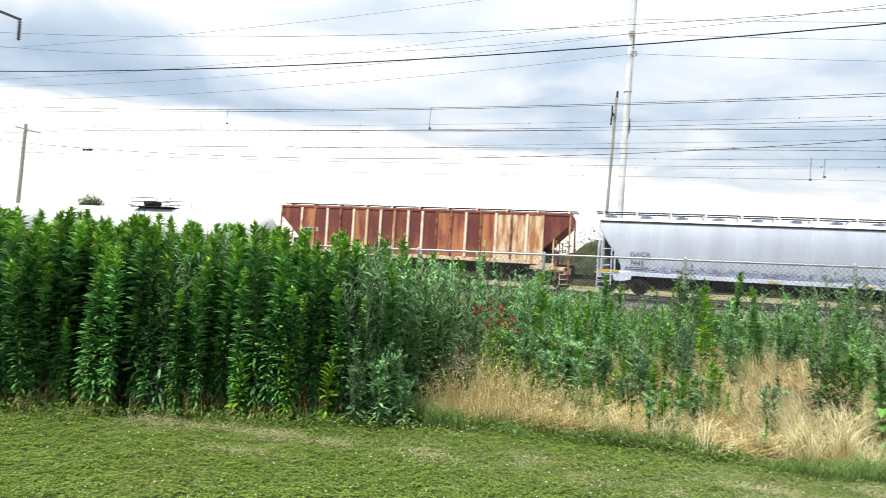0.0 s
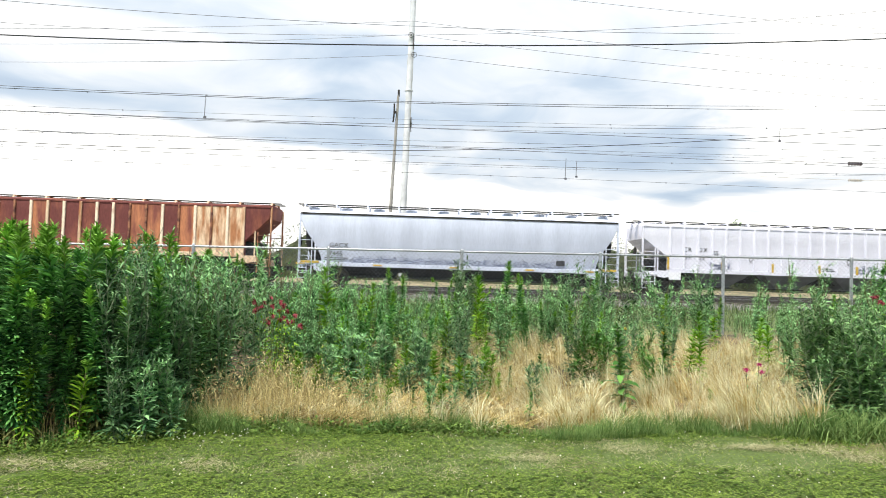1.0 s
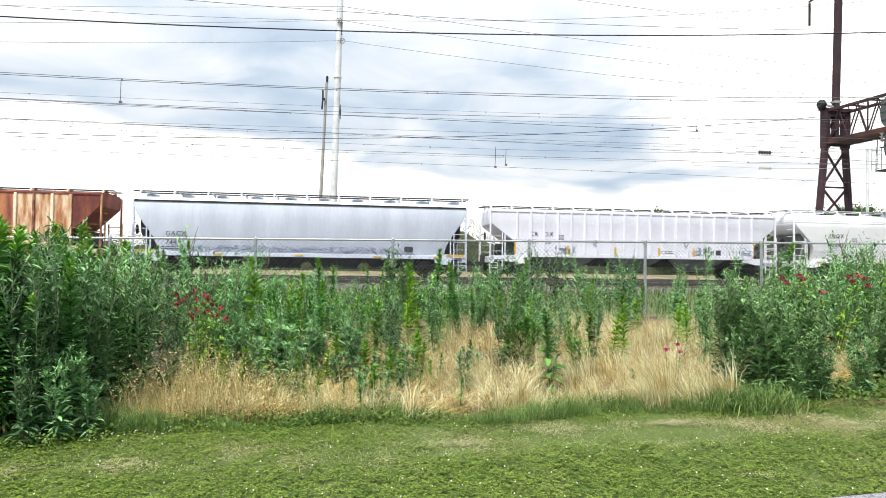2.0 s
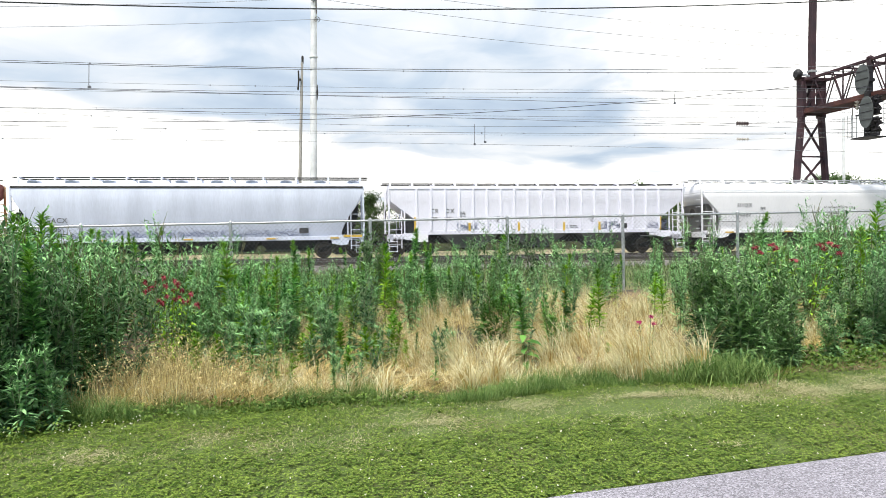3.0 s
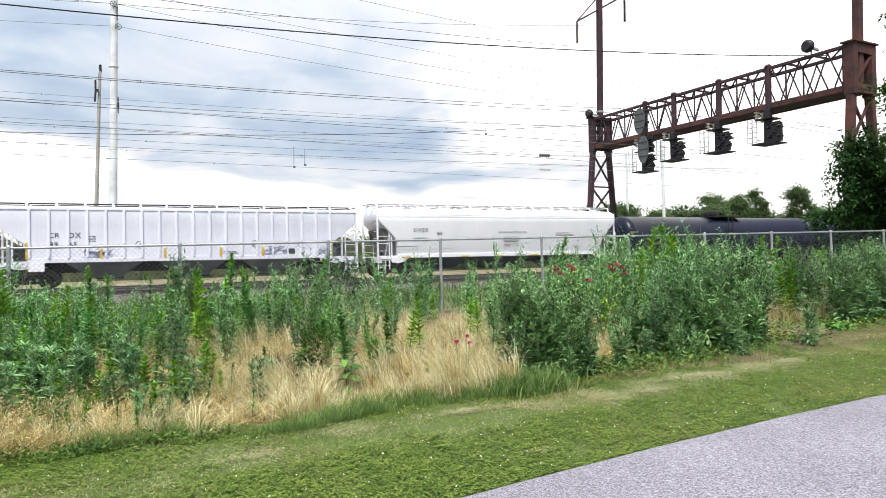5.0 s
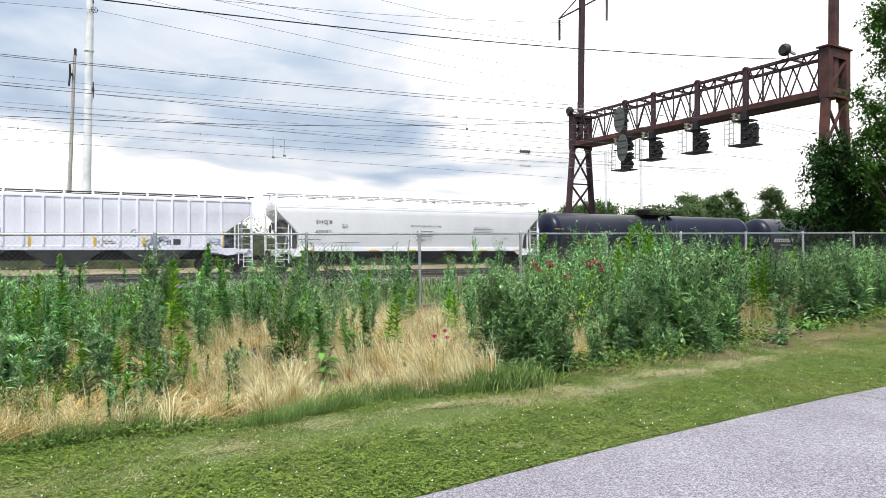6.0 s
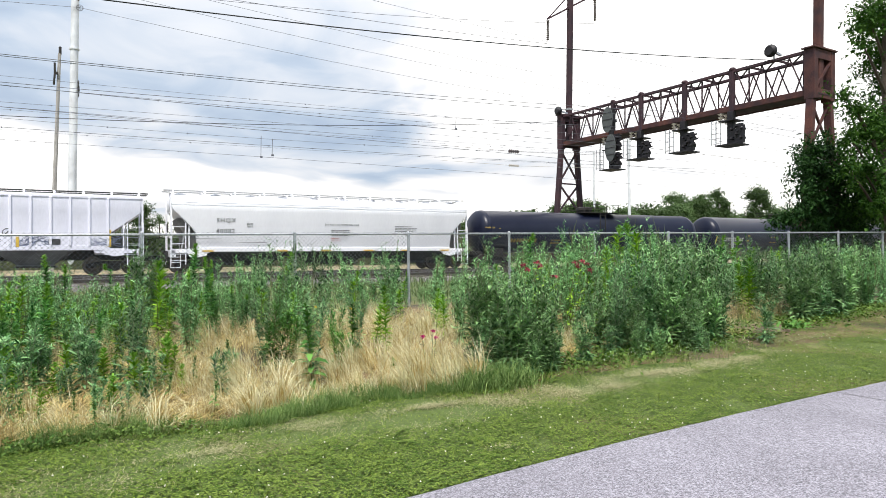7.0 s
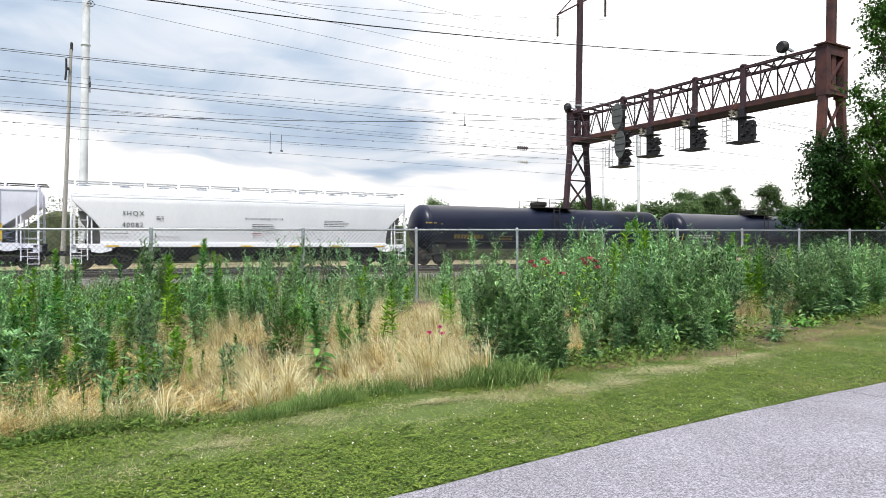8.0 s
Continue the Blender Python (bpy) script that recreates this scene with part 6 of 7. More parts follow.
    # plants that stand out singly
    for key, x, y, s in (("mid", -0.74, 9.00, 0.55), ("mid", -0.20, 10.50, 0.78), ("mid", -0.08, 10.60, 0.71), ("mid", 0.44, 9.80, 0.76), ("mid", -0.24, 8.00, 0.42), ("mid", -0.57, 8.20, 0.36), ("mid", 0.89, 8.30, 0.58), ("mid", 0.98, 8.40, 0.51),
                         ("dock", 1.14, 7.90, 0.45), ("mid", 0.71, 10.00, 0.60), ("mid", 0.40, 9.90, 0.60), ("tall", -0.53, 12.00, 0.82), ("tall", -0.31, 12.10, 0.70), ("bush", 0.83, 12.30, 1.3), ("grey", 0.90, 12.20, 1.27), ("tall", 1.63, 12.00, 0.95),
                         ("tall", 1.50, 11.90, 0.64), ("tall", 1.85, 12.10, 0.61), ("grey", 0.13, 9.50, 0.93), ("grey", 0.06, 9.30, 0.68), ("grey", -0.91, 8.20, 0.55), ("grey", -1.57, 8.50, 0.67), ("grey", -1.45, 8.40, 0.53), ("grey", -1.21, 9.30, 0.84),
                         ("broad", -1.65, 9.60, 0.91), ("grey", -1.60, 10.20, 0.94), ("dock", 0.30, 6.72, 0.40), ("dock", 0.18, 6.70, 0.34), ("dock", 0.40, 6.68, 0.30), ("mid", -0.40, 7.00, 0.23), ("dock", -1.19, 6.90, 0.18), ("broad", 2.22, 8.60, 0.94), ("broad", 2.44, 8.70, 0.97),
                         ("grey", 2.15, 8.80, 0.80), ("dock", 2.37, 7.35, 1.06), ("grey", 2.41, 7.50, 0.94), ("dock", 3.26, 8.50, 0.90), ("grey", 3.38, 8.60, 0.89), ("mid", 3.87, 8.70, 0.95), ("mid", 3.81, 9.00, 0.66), ("mid", 3.41, 7.40, 0.30),
                         ("dock", 1.59, 8.00, 0.61), ("grey", 2.79, 11.60, 1.19), ("grey", 3.33, 11.90, 1.33), ("grey", 3.76, 11.70, 1.28), ("grey", 4.33, 11.90, 1.21), ("grey", 3.39, 11.50, 1.37), 
                         ("mid", 5.36, 10.00, 0.87), ("mid", 5.31, 9.60, 0.68), ("tall", 1.90, 11.00, 0.54), ("tall", 2.16, 11.20, 0.55), ("tall", 2.36, 11.00, 0.50), ("grey", 5.33, 12.00, 1.18), ("grey", -0.98, 8.60, 0.87),
                         ("grey", -0.80, 8.00, 0.72), ("dock", -0.70, 7.20, 0.49), ("mid", -0.74, 8.60, 0.63), ("mid", -0.58, 8.00, 0.47),
                         ("bush", 8.9, 7.25, 1.0), ("bush", 9.15, 7.5, 1.05), ("bush", 14.2, 8.4, 1.25), ("bush", 14.9, 8.6, 1.3), ("bush", 15.6, 8.9, 1.3), ("bush", 16.5, 9.2, 1.35), ("bush", 13.8, 8.9, 1.3), ("bush", 12.6, 8.1, 1.25), ("bush", 13.1, 8.3, 1.15), ("bush", 4.95, 6.95, 1.0), ("bush", 5.3, 6.9, 1.08), ("bush", 5.55, 7.15, 1.1), ("bush", 5.1, 7.3, 1.12), ("bush", 5.4, 7.7, 1.1), ("bush", 5.0, 7.8, 1.05), ("bush", 6.05, 6.95, 0.62), ("bush", 5.15, 6.75, 0.6), ("bush", 4.85, 7.4, 0.8),
                         ("mid", 12.1, 9.0, 1.2), ("mid", 12.35, 9.1, 1.15), ("grey", -2.5, 6.2, 0.85), ("grey", -2.3, 6.25, 0.62), ("tall", -2.65, 6.1, 0.72), ("tall", -2.85, 6.05, 0.85), ("tall", -2.4, 6.45, 0.8), ("tall", -2.2, 6.9, 0.75), ("grey", -2.3, 6.7, 1.1), ("grey", -1.9, 7.4, 1.15), ("grey", -2.1, 7.2, 1.25),
                         ("greyling", -2.4, 6.0, 1.0), ("greyling", -2.2, 6.15, 0.8), ("greyling", -2.6, 5.9, 0.9), ("mid", -3.3, 5.72, 0.85), ("mid", -3.75, 5.6, 0.7), ("mid", -2.95, 5.9, 0.7), ("mid", -4.4, 5.5, 0.6), ("mid", 6.9, 7.6, 0.5), ("mid", 7.1, 7.9, 0.6)):
        put(key, x, y, s)
    for i in range(34):
        x = RNG.uniform(6.9, 15.5)
        y = front(x) + RNG.uniform(0.25, 1.3)
        put("grey", x, y, crest(x, y) * RNG.uniform(0.78, 1.02) / 1.25)
    for key, n, lo, hi in (("mid", 12, 0.35, 0.6), ("grey", 10, 0.4, 0.65), ("dock", 4, 0.3, 0.5)):
        for i in range(n):
            put(key, RNG.uniform(-1.4, 1.0), RNG.uniform(7.1, 9.3), RNG.uniform(lo, hi))
    for key, n, lo, hi in (("grey", 10, 0.5, 0.8), ("broad", 4, 0.45, 0.7), ("mid", 5, 0.45, 0.7)):
        for i in range(n):
            put(key, RNG.uniform(-1.75, 0.1), RNG.uniform(7.5, 9.2), RNG.uniform(lo, hi))
    for key, n, lo, hi in (("mid", 9, 0.2, 0.42), ("grey", 8, 0.3, 0.5), ("dock", 6, 0.25, 0.42)):
        for i in range(n):
            put(key, RNG.uniform(-1.0, 1.7), RNG.uniform(6.75, 8.3), RNG.uniform(lo, hi))
    for i in range(16):
        put(("greyling", "grey", "bush")[i % 3], RNG.uniform(4.5, 10.0), RNG.uniform(6.7, 7.3), RNG.uniform(0.4, 0.75))
    put("balm", -1.84, 8.35, 1.0, tilt=1).matrix_basis = pose(-1.84, 8.35, gz(-1.84, 8.35), 0, 0, -4) @ Matrix.Diagonal((0.64, 0.64, 1.12, 1))
    put("balm_small", 7.05, 8.8, 1.25, tilt=1).matrix_basis = pose(7.05, 8.8, gz(7.05, 8.8), 0, 0, -6) @ Matrix.Diagonal((1.3, 1.3, 1.36, 1))
    put("pink", 3.7, 6.98, 1.0, tilt=1)
    for x, y, s in ((-0.6, 5.4, 0.14), (2.75, 8.45, 0.85), (3.15, 8.2, 0.85), (5.4, 8.3, 1.1)):
        put("yellow", x, y, s, tilt=1)


make_weeds()


# ---------------------------------------------------------------- grasses
def fbm(x, y, s, seed):
    """Cheap smooth noise for arrays, about -1 to 1."""
    out = np.zeros_like(x)
    for k in range(4):
        a = (seed * 12.9 + k * 78.2) % 6.28
        f = s * (1.0 + 0.73 * k)
        out += np.sin((x * math.cos(a) + y * math.sin(a)) * f + seed * 3.1 + k) * np.cos((-x * math.sin(a + 0.7) + y * math.cos(a + 0.7)) * f * 0.83 + k * 2.3)
    return out / 2.2


def edge_v(x):
    return np.where(x < 8.5, 4.20 - 0.0085 * (8.5 - np.maximum(x, -6)) ** 2, 4.20 + 0.01 * (x - 8.5)) + np.where(x < -6, (x + 6) * 0.24, 0)


FRINGE = ((-2.4, -1.1, -0.7, 0, 0.5, 0.9, 1.5, 2.1, 3, 3.4, 4.6), (6.3, 6.2, 6.35, 6.48, 6.5, 6.15, 6.15, 6.3, 6.35, 6.4, 6.45))
# dry spots on the lawn: centre, spread, count
BARE = ((3.2, 5.93, 0.2, 0.05, 1500), (5.4, 5.66, 0.13, 0.05, 700), (6.2, 6.03, 0.3, 0.06, 1300), (8.4, 6.1, 0.25, 0.06, 1200), (-3.06, 4.64, 0.22, 0.06, 1300), (3.05, 4.42, 0.08, 0.04, 250), (1.0, 5.55, 0.3, 0.05, 900), (10.5, 6.8, 0.4, 0.07, 1200))
STRIP = ((-9, -1.3, 0.6, 1.8, 3.1, 3.9, 5.5, 6.6, 8.5, 10.8, 16), (5.0, 5.29, 5.3, 5.58, 5.6, 5.68, 5.79, 5.98, 6.2, 6.75, 7.6))


def make_grasses():
    global SIMPLE
    # dry straw
    n = 1000
    x, y = RNG.uniform(-2.3, 15.5, n * 5), RNG.uniform(6.5, 12.5, n * 5)
    dens = np.where(x < 4.3, np.interp(y, [6.5, 6.7, 8.6, 10.2, 11.5], [0.7, 1, 0.95, 0.7, 0.15]), np.where(x < 9, 0.3, np.where((x > 10.6) & (x < 13.4) & (y > 8.6) & (y < 9.8), 0.4, 0.0)))
    dens = np.where((x > 4.3) & (x < 10) & (y < 7.7), 0.02, dens)
    dens = np.where((x > 6.3) & (x < 8.4) & (y > 7.7), 0.5, dens)
    dens = np.where(np.hypot(x - 4.75, y - 10.2) < 1.3, 1.2, dens)
    dens = np.where((x > 5.8) & (x < 6.7) & (y > 7.5) & (y < 9.3), 1.4, dens)
    dens = dens * np.clip(0.75 + 1.5 * fbm(x, y, 2.3, 2.0), 0.05, 1.4)
    dens = np.where(x < 0.9, dens * np.interp(x, [-1.6, -0.8], [0.3, 0.42]), dens)
    dens = np.where((x > 3.2) & (x < 4.3) & (y < 7.6), 1.4, dens)
    keep = RNG.uniform(0, 1.5, n * 5) < dens * 0.5
    x, y = x[keep][:n], y[keep][:n]
    k = 64
    tall = np.interp(x, [-2.3, 0.3, 1.2, 3.0, 4.2, 5, 15], [0.28, 0.34, 0.48, 0.52, 0.54, 0.46, 0.38]) * RNG.uniform(0.5, 1.2, len(x)) * np.clip(1 + 0.4 * fbm(x, y, 1.7, 5.5), 0.6, 1.3)
    tall = np.where((x > 3.35) & (x < 4.3) & (y < 7.7), RNG.uniform(0.5, 0.68, len(x)), tall)
    taz = np.where(RNG.uniform(0, 1, len(x)) < 0.65, RNG.normal(math.pi, 0.7, len(x)), RNG.uniform(0, math.tau, len(x)))
    tln = np.where(x < 1.0, RNG.uniform(0.3, 1.0, len(x)), RNG.uniform(0.05, 0.75, len(x)))
    bx, by = np.repeat(x, k) + RNG.normal(0, 0.035, len(x) * k), np.repeat(y, k) + RNG.normal(0, 0.035, len(x) * k)
    base = np.stack([bx, by, gzv(bx, by)], 1)
    az = np.repeat(taz, k) + RNG.normal(0, 0.75, len(bx))
    v, f = bladeset(base, az, np.abs(np.repeat(tln, k) + RNG.normal(0, 0.26, len(bx))), np.repeat(tall, k) * RNG.uniform(0.45, 1.25, len(bx)), RNG.uniform(0.005, 0.010, len(bx)), RNG.uniform(0.1, 0.9, len(bx)))
    m = 40000
    fx, fy = RNG.uniform(-2.3, 10, m), RNG.uniform(6.75, 12.5, m)
    fx[:14000], fy[:14000] = RNG.uniform(-2.0, 1.2, 14000), RNG.uniform(6.6, 9.5, 14000)
    hollow = fbm(fx, fy, 2.9, 7.3) < -0.25
    fx, fy = fx[~hollow], fy[~hollow]
    m = len(fx)
    fy = np.where(fx > 4.3, np.maximum(fy, 7.6), fy)
    lay = RNG.normal(0, 0.7, m) + 2.2 * fbm(fx, fy, 1.1, 3.9)
    mat_v, mat_f = bladeset(np.stack([fx, fy, gzv(fx, fy) + RNG.uniform(0, 0.08, m)], 1), lay, RNG.uniform(0.95, 1.5, m), RNG.uniform(0.18, 0.48, m), 0.006, RNG.uniform(0.0, 0.35, m))
    tagged(new("flattened_grass", quick("flattened_grass", mat_v, mat_f, M_MATTED)), "golden-brown dead grass lying matted on the ground", "grass", kind="stuff")
    m = 4500
    fx = RNG.uniform(-2.2, 4.2, m)
    fy = 6.68 + 0.03 * fx + np.abs(RNG.normal(0, 0.25, m))
    v, f = join((v, f), bladeset(np.stack([fx, fy, gzv(fx, fy)], 1), RNG.uniform(0, math.tau, m), RNG.uniform(0.1, 1.1, m), RNG.uniform(0.15, 0.42, m), 0.005, RNG.uniform(0.2, 1.0, m)))
    tagged(new("dry_grass", quick("dry_grass", v, f, M_STRAW)), "tall sun-bleached straw grass among the weeds", "grass", kind="stuff")
    # reddish seed grass at the thicket's foot
    n = 1700
    x = np.concatenate([RNG.uniform(-2.3, -0.3, n), RNG.uniform(10.6, 13.2, 900), RNG.uniform(-1, 4.2, 1500)])
    y = np.concatenate([RNG.uniform(6.55, 7.7, n), RNG.uniform(8.6, 9.8, 900), RNG.uniform(8.8, 10.8, 1500)])
    base = np.stack([x, y, gzv(x, y)], 1)
    az, ln = RNG.uniform(0, math.tau, len(x)), RNG.uniform(0.2, 0.6, len(x)) * np.clip(0.85 + 0.55 * fbm(x, y, 2.7, 1.9), 0.35, 1.25)
    lean = np.abs(RNG.normal(0.12, 0.22, len(x)))
    a = bladeset(base, az, lean, ln, 0.005, RNG.uniform(0.1, 0.5, len(x)))
    tip = a[0].reshape(-1, 5, 3)[:, 4]
    q = np.repeat(tip, 3, axis=0) + RNG.normal(0, 0.02, (len(tip) * 3, 3)) - np.array([0, 0, 0.03])
    b = leafset(q, RNG.uniform(0, math.tau, len(q)), RNG.normal(0.5, 0.5, len(q)), 0.03, 0.008, 0.4)
    tagged(new("seed_grass", quick("seed_grass", *join(a, b), M_SEED)), "thin brown seeding grass beside the thicket", "grass", kind="stuff")
    # dead stems standing at the foot of the thicket
    n = 700
    x = np.concatenate([RNG.uniform(-6.5, -2.2, n), RNG.uniform(-2.9, -2.2, 200)])
    y = np.array([front(a) for a in x]) + np.abs(RNG.normal(0.12, 0.2, len(x)))
    q = RNG.uniform(0, 1, len(x)) < np.clip(0.3 + 0.9 * fbm(x, y, 3.4, 6.6), 0.02, 1)
    x, y = x[q], y[q]
    tagged(new("dead_stems", quick("dead_stems", *bladeset(np.stack([x, y, gzv(x, y)], 1), RNG.uniform(0, math.tau, len(x)), np.abs(RNG.normal(0.05, 0.13, len(x))), RNG.uniform(0.12, 0.45, len(x)), 0.006, RNG.uniform(0, 0.3, len(x))), M_MATTED)), "dry tan stems standing at the foot of the thicket", "stems", kind="stuff")
    # long green fringe
    n = 24000
    x = RNG.uniform(-2.4, 4.6, n)
    y = np.interp(x, FRINGE[0], FRINGE[1]) + np.abs(RNG.normal(0, 0.26, n)) + 0.07 * fbm(x, x * 0, 3.2, 4)
    x2, y2 = RNG.normal(4.3, 0.24, 2600), RNG.normal(6.5, 0.13, 2600)
    x3 = RNG.uniform(5.2, 16, 3500)
    y3 = np.interp(x3, [5, 9, 10, 16], [7.05, 7.1, 8.4, 9.2]) + RNG.normal(0, 0.35, 3500)
    x4, y4 = RNG.uniform(-9, -2.4, 2500), np.zeros(2500)
    y4 = np.interp(x4, [-10, -5.8, -4.5, -3.3, -2.3], [3.7, 4.95, 5.65, 5.85, 6.2]) + RNG.normal(-0.05, 0.14, 2500)
    X, Y = np.concatenate([x, x2, x3, x4]), np.concatenate([y, y2, y3, y4])
    H = np.concatenate([RNG.uniform(0.05, 0.30, n) * np.clip(0.5 + 1.1 * fbm(x, y, 2.6, 7.7), 0.10, 1.2) * np.interp(x, [-2.4, -0.8, 0.4, 0.9], [1.3, 1.0, 0.8, 1.0]), RNG.uniform(0.1, 0.42, 2600), RNG.uniform(0.1, 0.25, 3500), RNG.uniform(0.06, 0.16, 2500)])
    W = np.concatenate([np.full(n, 0.0038), np.full(2600, 0.009), np.full(3500, 0.006), np.full(2500, 0.006)])
    tagged(new("long_grass", quick("long_grass", *bladeset(np.stack([X, Y, gzv(X, Y)], 1), RNG.uniform(0, math.tau, len(X)), RNG.uniform(0.1, 0.95, len(X)), H, W, RNG.uniform(0.3, 1.1, len(X))), M_LONGGRASS)), "uncut green grass along the edge of the mown lawn", "grass", kind="stuff")
    # lawn: blades, clover, dry clippings, white blooms
    n = 240000
    x, y = RNG.uniform(-8.5, 19, n), RNG.uniform(2.6, 9.2, n)
    lim = np.interp(x, [-10, -5.8, -4.5, -3.3, -2.3, -1.5, 4.0, 7.0, 10, 13, 17], [3.9, 5.1, 5.8, 6.0, 6.35, 6.6, 6.75, 7.3, 7.9, 8.3, 9.0])
    keep = (y > edge_v(x) - 0.03 + RNG.uniform(-0.02, 0.05, n)) & (y < lim) & (RNG.uniform(0, 1, n) < np.interp(np.hypot(x - 1, y), [4, 9, 18], [1, 0.7, 0.35]))
    x, y = x[keep], y[keep]
    dry = 0.6 * fbm(x, y * 1.6, 1.1, 1.3) + 1.6 * np.exp(-((y - np.interp(x, *STRIP)) / 0.2) ** 2) * np.clip(0.6 + fbm(x, x * 0, 1.9, 9.1), 0, 1.2) * np.interp(x, [7.5, 9.5], [1, 0.0]) - np.interp(x, [8.0, 9.5], [0, 0.35]) + 0.35 * fbm(x, y, 4.5, 3.3) - np.where(y < 5.1, 0.35, 0.0)
    isdry = RNG.normal(0, 0.26, len(x)) + dry > 0.52
    base = np.stack([x, y, gzv(x, y)], 1)
    g = ~isdry
    tuft = 0.8 + 0.45 * fbm(x, y, 3.0, 6.1)
    v, f = bladeset(base[g], RNG.uniform(0, math.tau, g.sum()), RNG.uniform(0.3, 1.25, g.sum()), RNG.uniform(0.025, 0.055, g.sum()) * tuft[g], 0.0045, RNG.uniform(0.2, 0.9, g.sum()))
    tagged(new("lawn_grass", quick("lawn_grass", v, f, M_GRASS)), "short mown green lawn grass", "grass", kind="stuff")
    v, f = bladeset(base[isdry], RNG.uniform(0, math.tau, isdry.sum()), RNG.uniform(0.5, 1.4, isdry.sum()), RNG.uniform(0.02, 0.05, isdry.sum()), 0.0035, 0.3)
    m = 150000
    cx = RNG.uniform(-8, 15, m)
    cy = np.interp(cx, *STRIP) + RNG.normal(0, 1, m) * np.interp(cx, [-1.5, 0.5], [0.13, 0.24]) + np.interp(cx, [-1.5, 0.5], [0.0, 0.1])
    cx2, cy2 = [], []
    for px, py, rx, ry, c in BARE:
        cx2.append(RNG.normal(px, rx, c))
        cy2.append(RNG.normal(py, ry, c))
    keep = RNG.normal(0, 0.3, m) + fbm(cx, cy * 2.0, 1.7, 9.1) > np.interp(cx, [-1.5, 0.5, 8.0, 9.5], [0.45, 0.1, 0.1, 0.75])
    cx, cy = np.concatenate([cx[keep], *cx2]), np.concatenate([cy[keep], *cy2])
    m = len(cx)
    v, f = join((v, f), bladeset(np.stack([cx, cy, gzv(cx, cy) + RNG.uniform(0.005, 0.035, m)], 1), RNG.uniform(0, math.tau, m), RNG.uniform(1.1, 1.6, m), RNG.uniform(0.02, 0.06, m), 0.0035, RNG.uniform(-0.1, 0.3, m)))
    tagged(new("dry_clippings", quick("dry_clippings", v, f, M_DRYLAWN)), "patches of dry cut grass on the lawn", "grass", kind="stuff")
    n = 460000
    x, y = RNG.uniform(-8, 18, n), RNG.uniform(2.8, 8.9, n)
    lim2 = np.interp(x, [-10, -5.8, -4.5, -3.3, -2.3, -1.5, 4.0, 7.0, 10, 13, 17], [3.9, 5.1, 5.8, 6.0, 6.4, 6.7, 6.85, 7.5, 8.2, 8.6, 9.2])
    past = y - np.interp(x, *STRIP)
    patch = 0.6 * fbm(x, y, 1.5, 8.8) + 0.5 * fbm(x, y, 4.3, 2.2) - np.interp(past, [-0.45, -0.1, 0.3, 0.8], [0, 1.0, 0.9, 0.1]) * np.interp(x, [-1.5, 0.5, 7.5, 9.0], [0.45, 1.0, 1.0, 0.2])
    keep = (y > edge_v(x) - 0.01) & (y < lim2) & (RNG.normal(0, 0.35, n) + patch > -0.5) & (RNG.uniform(0, 1, n) < np.interp(np.hypot(x - 1, y), [4, 8, 14], [1, 0.75, 0.42]))
    x, y = x[keep], y[keep]
    z = gzv(x, y) + RNG.uniform(0.012, 0.042, len(x)) * (0.9 + 0.25 * fbm(x, y, 9.0, 2.7))
    a0 = RNG.uniform(0, math.tau, len(x))
    SIMPLE = True
    sets = [leafset(np.stack([x, y, z], 1), a0 + k * 2.094, RNG.uniform(-0.1, 0.5, len(x)), 0.0155, 0.0145, 0.2, 0.0) for k in range(3)]
    tagged(new("clover", quick("clover", *join(*sets), M_CLOVER)), "low clover leaves in the lawn", "clover", kind="stuff")
    pick = RNG.uniform(0, 1, len(x)) < 0.005
    bx, by, bz = x[pick], y[pick], z[pick] + 0.02
    ex, ey = RNG.uniform(6.2, 9.6, 130), RNG.normal(6.95, 0.14, 130)
    ex2, ey2 = RNG.uniform(-2.6, -1.4, 40), RNG.normal(5.9, 0.16, 40)
    bx, by = np.concatenate([bx, ex, ex2]), np.concatenate([by, ey, ey2])
    bz = np.concatenate([bz, gzv(ex, ey) + 0.09, gzv(ex2, ey2) + 0.08])
    q = np.repeat(np.stack([bx, by, bz], 1), 12, axis=0)
    tagged(new("clover_blooms", quick("clover_blooms", *leafset(q, RNG.uniform(0, math.tau, len(q)), RNG.uniform(-0.4, 1.5, len(q)), 0.009, 0.007, 0.3), M_BLOOM)), "small white clover blooms dotted over the lawn", "flowers", kind="stuff")
    SIMPLE = False
    # low broad-leaved cover at the foot of the weeds
    n = 7500
    x = np.concatenate([RNG.uniform(5.6, 18.5, n), RNG.uniform(-9, -2.0, 4200), RNG.uniform(-1.7, 1.0, 1500)])
    y = np.concatenate([np.interp(x[:n], [5, 7, 10, 14, 18], [6.95, 7.15, 7.75, 8.3, 9.0]) + RNG.normal(0, 0.34, n), np.interp(x[n:n + 4200], [-10, -5.8, -4.4, -3.5, -2.9, -2.4, -1.8], [3.7, 4.8, 5.3, 5.5, 5.72, 5.85, 6.4]) + RNG.normal(0, 0.14, 4200), RNG.normal(6.45, 0.14, 1500)])
    q = (x < 10.5) | (x > 12.0) | (y < 7.4) | (y > 8.4) | (RNG.uniform(0, 1, len(x)) < 0.2)
    x, y = x[q], y[q]
    z = gzv(x, y) + RNG.uniform(0.01, 0.12, len(x))
    ln = RNG.uniform(0.04, 0.09, len(x)) * np.where(x < 1.2, 0.55, 1.0)
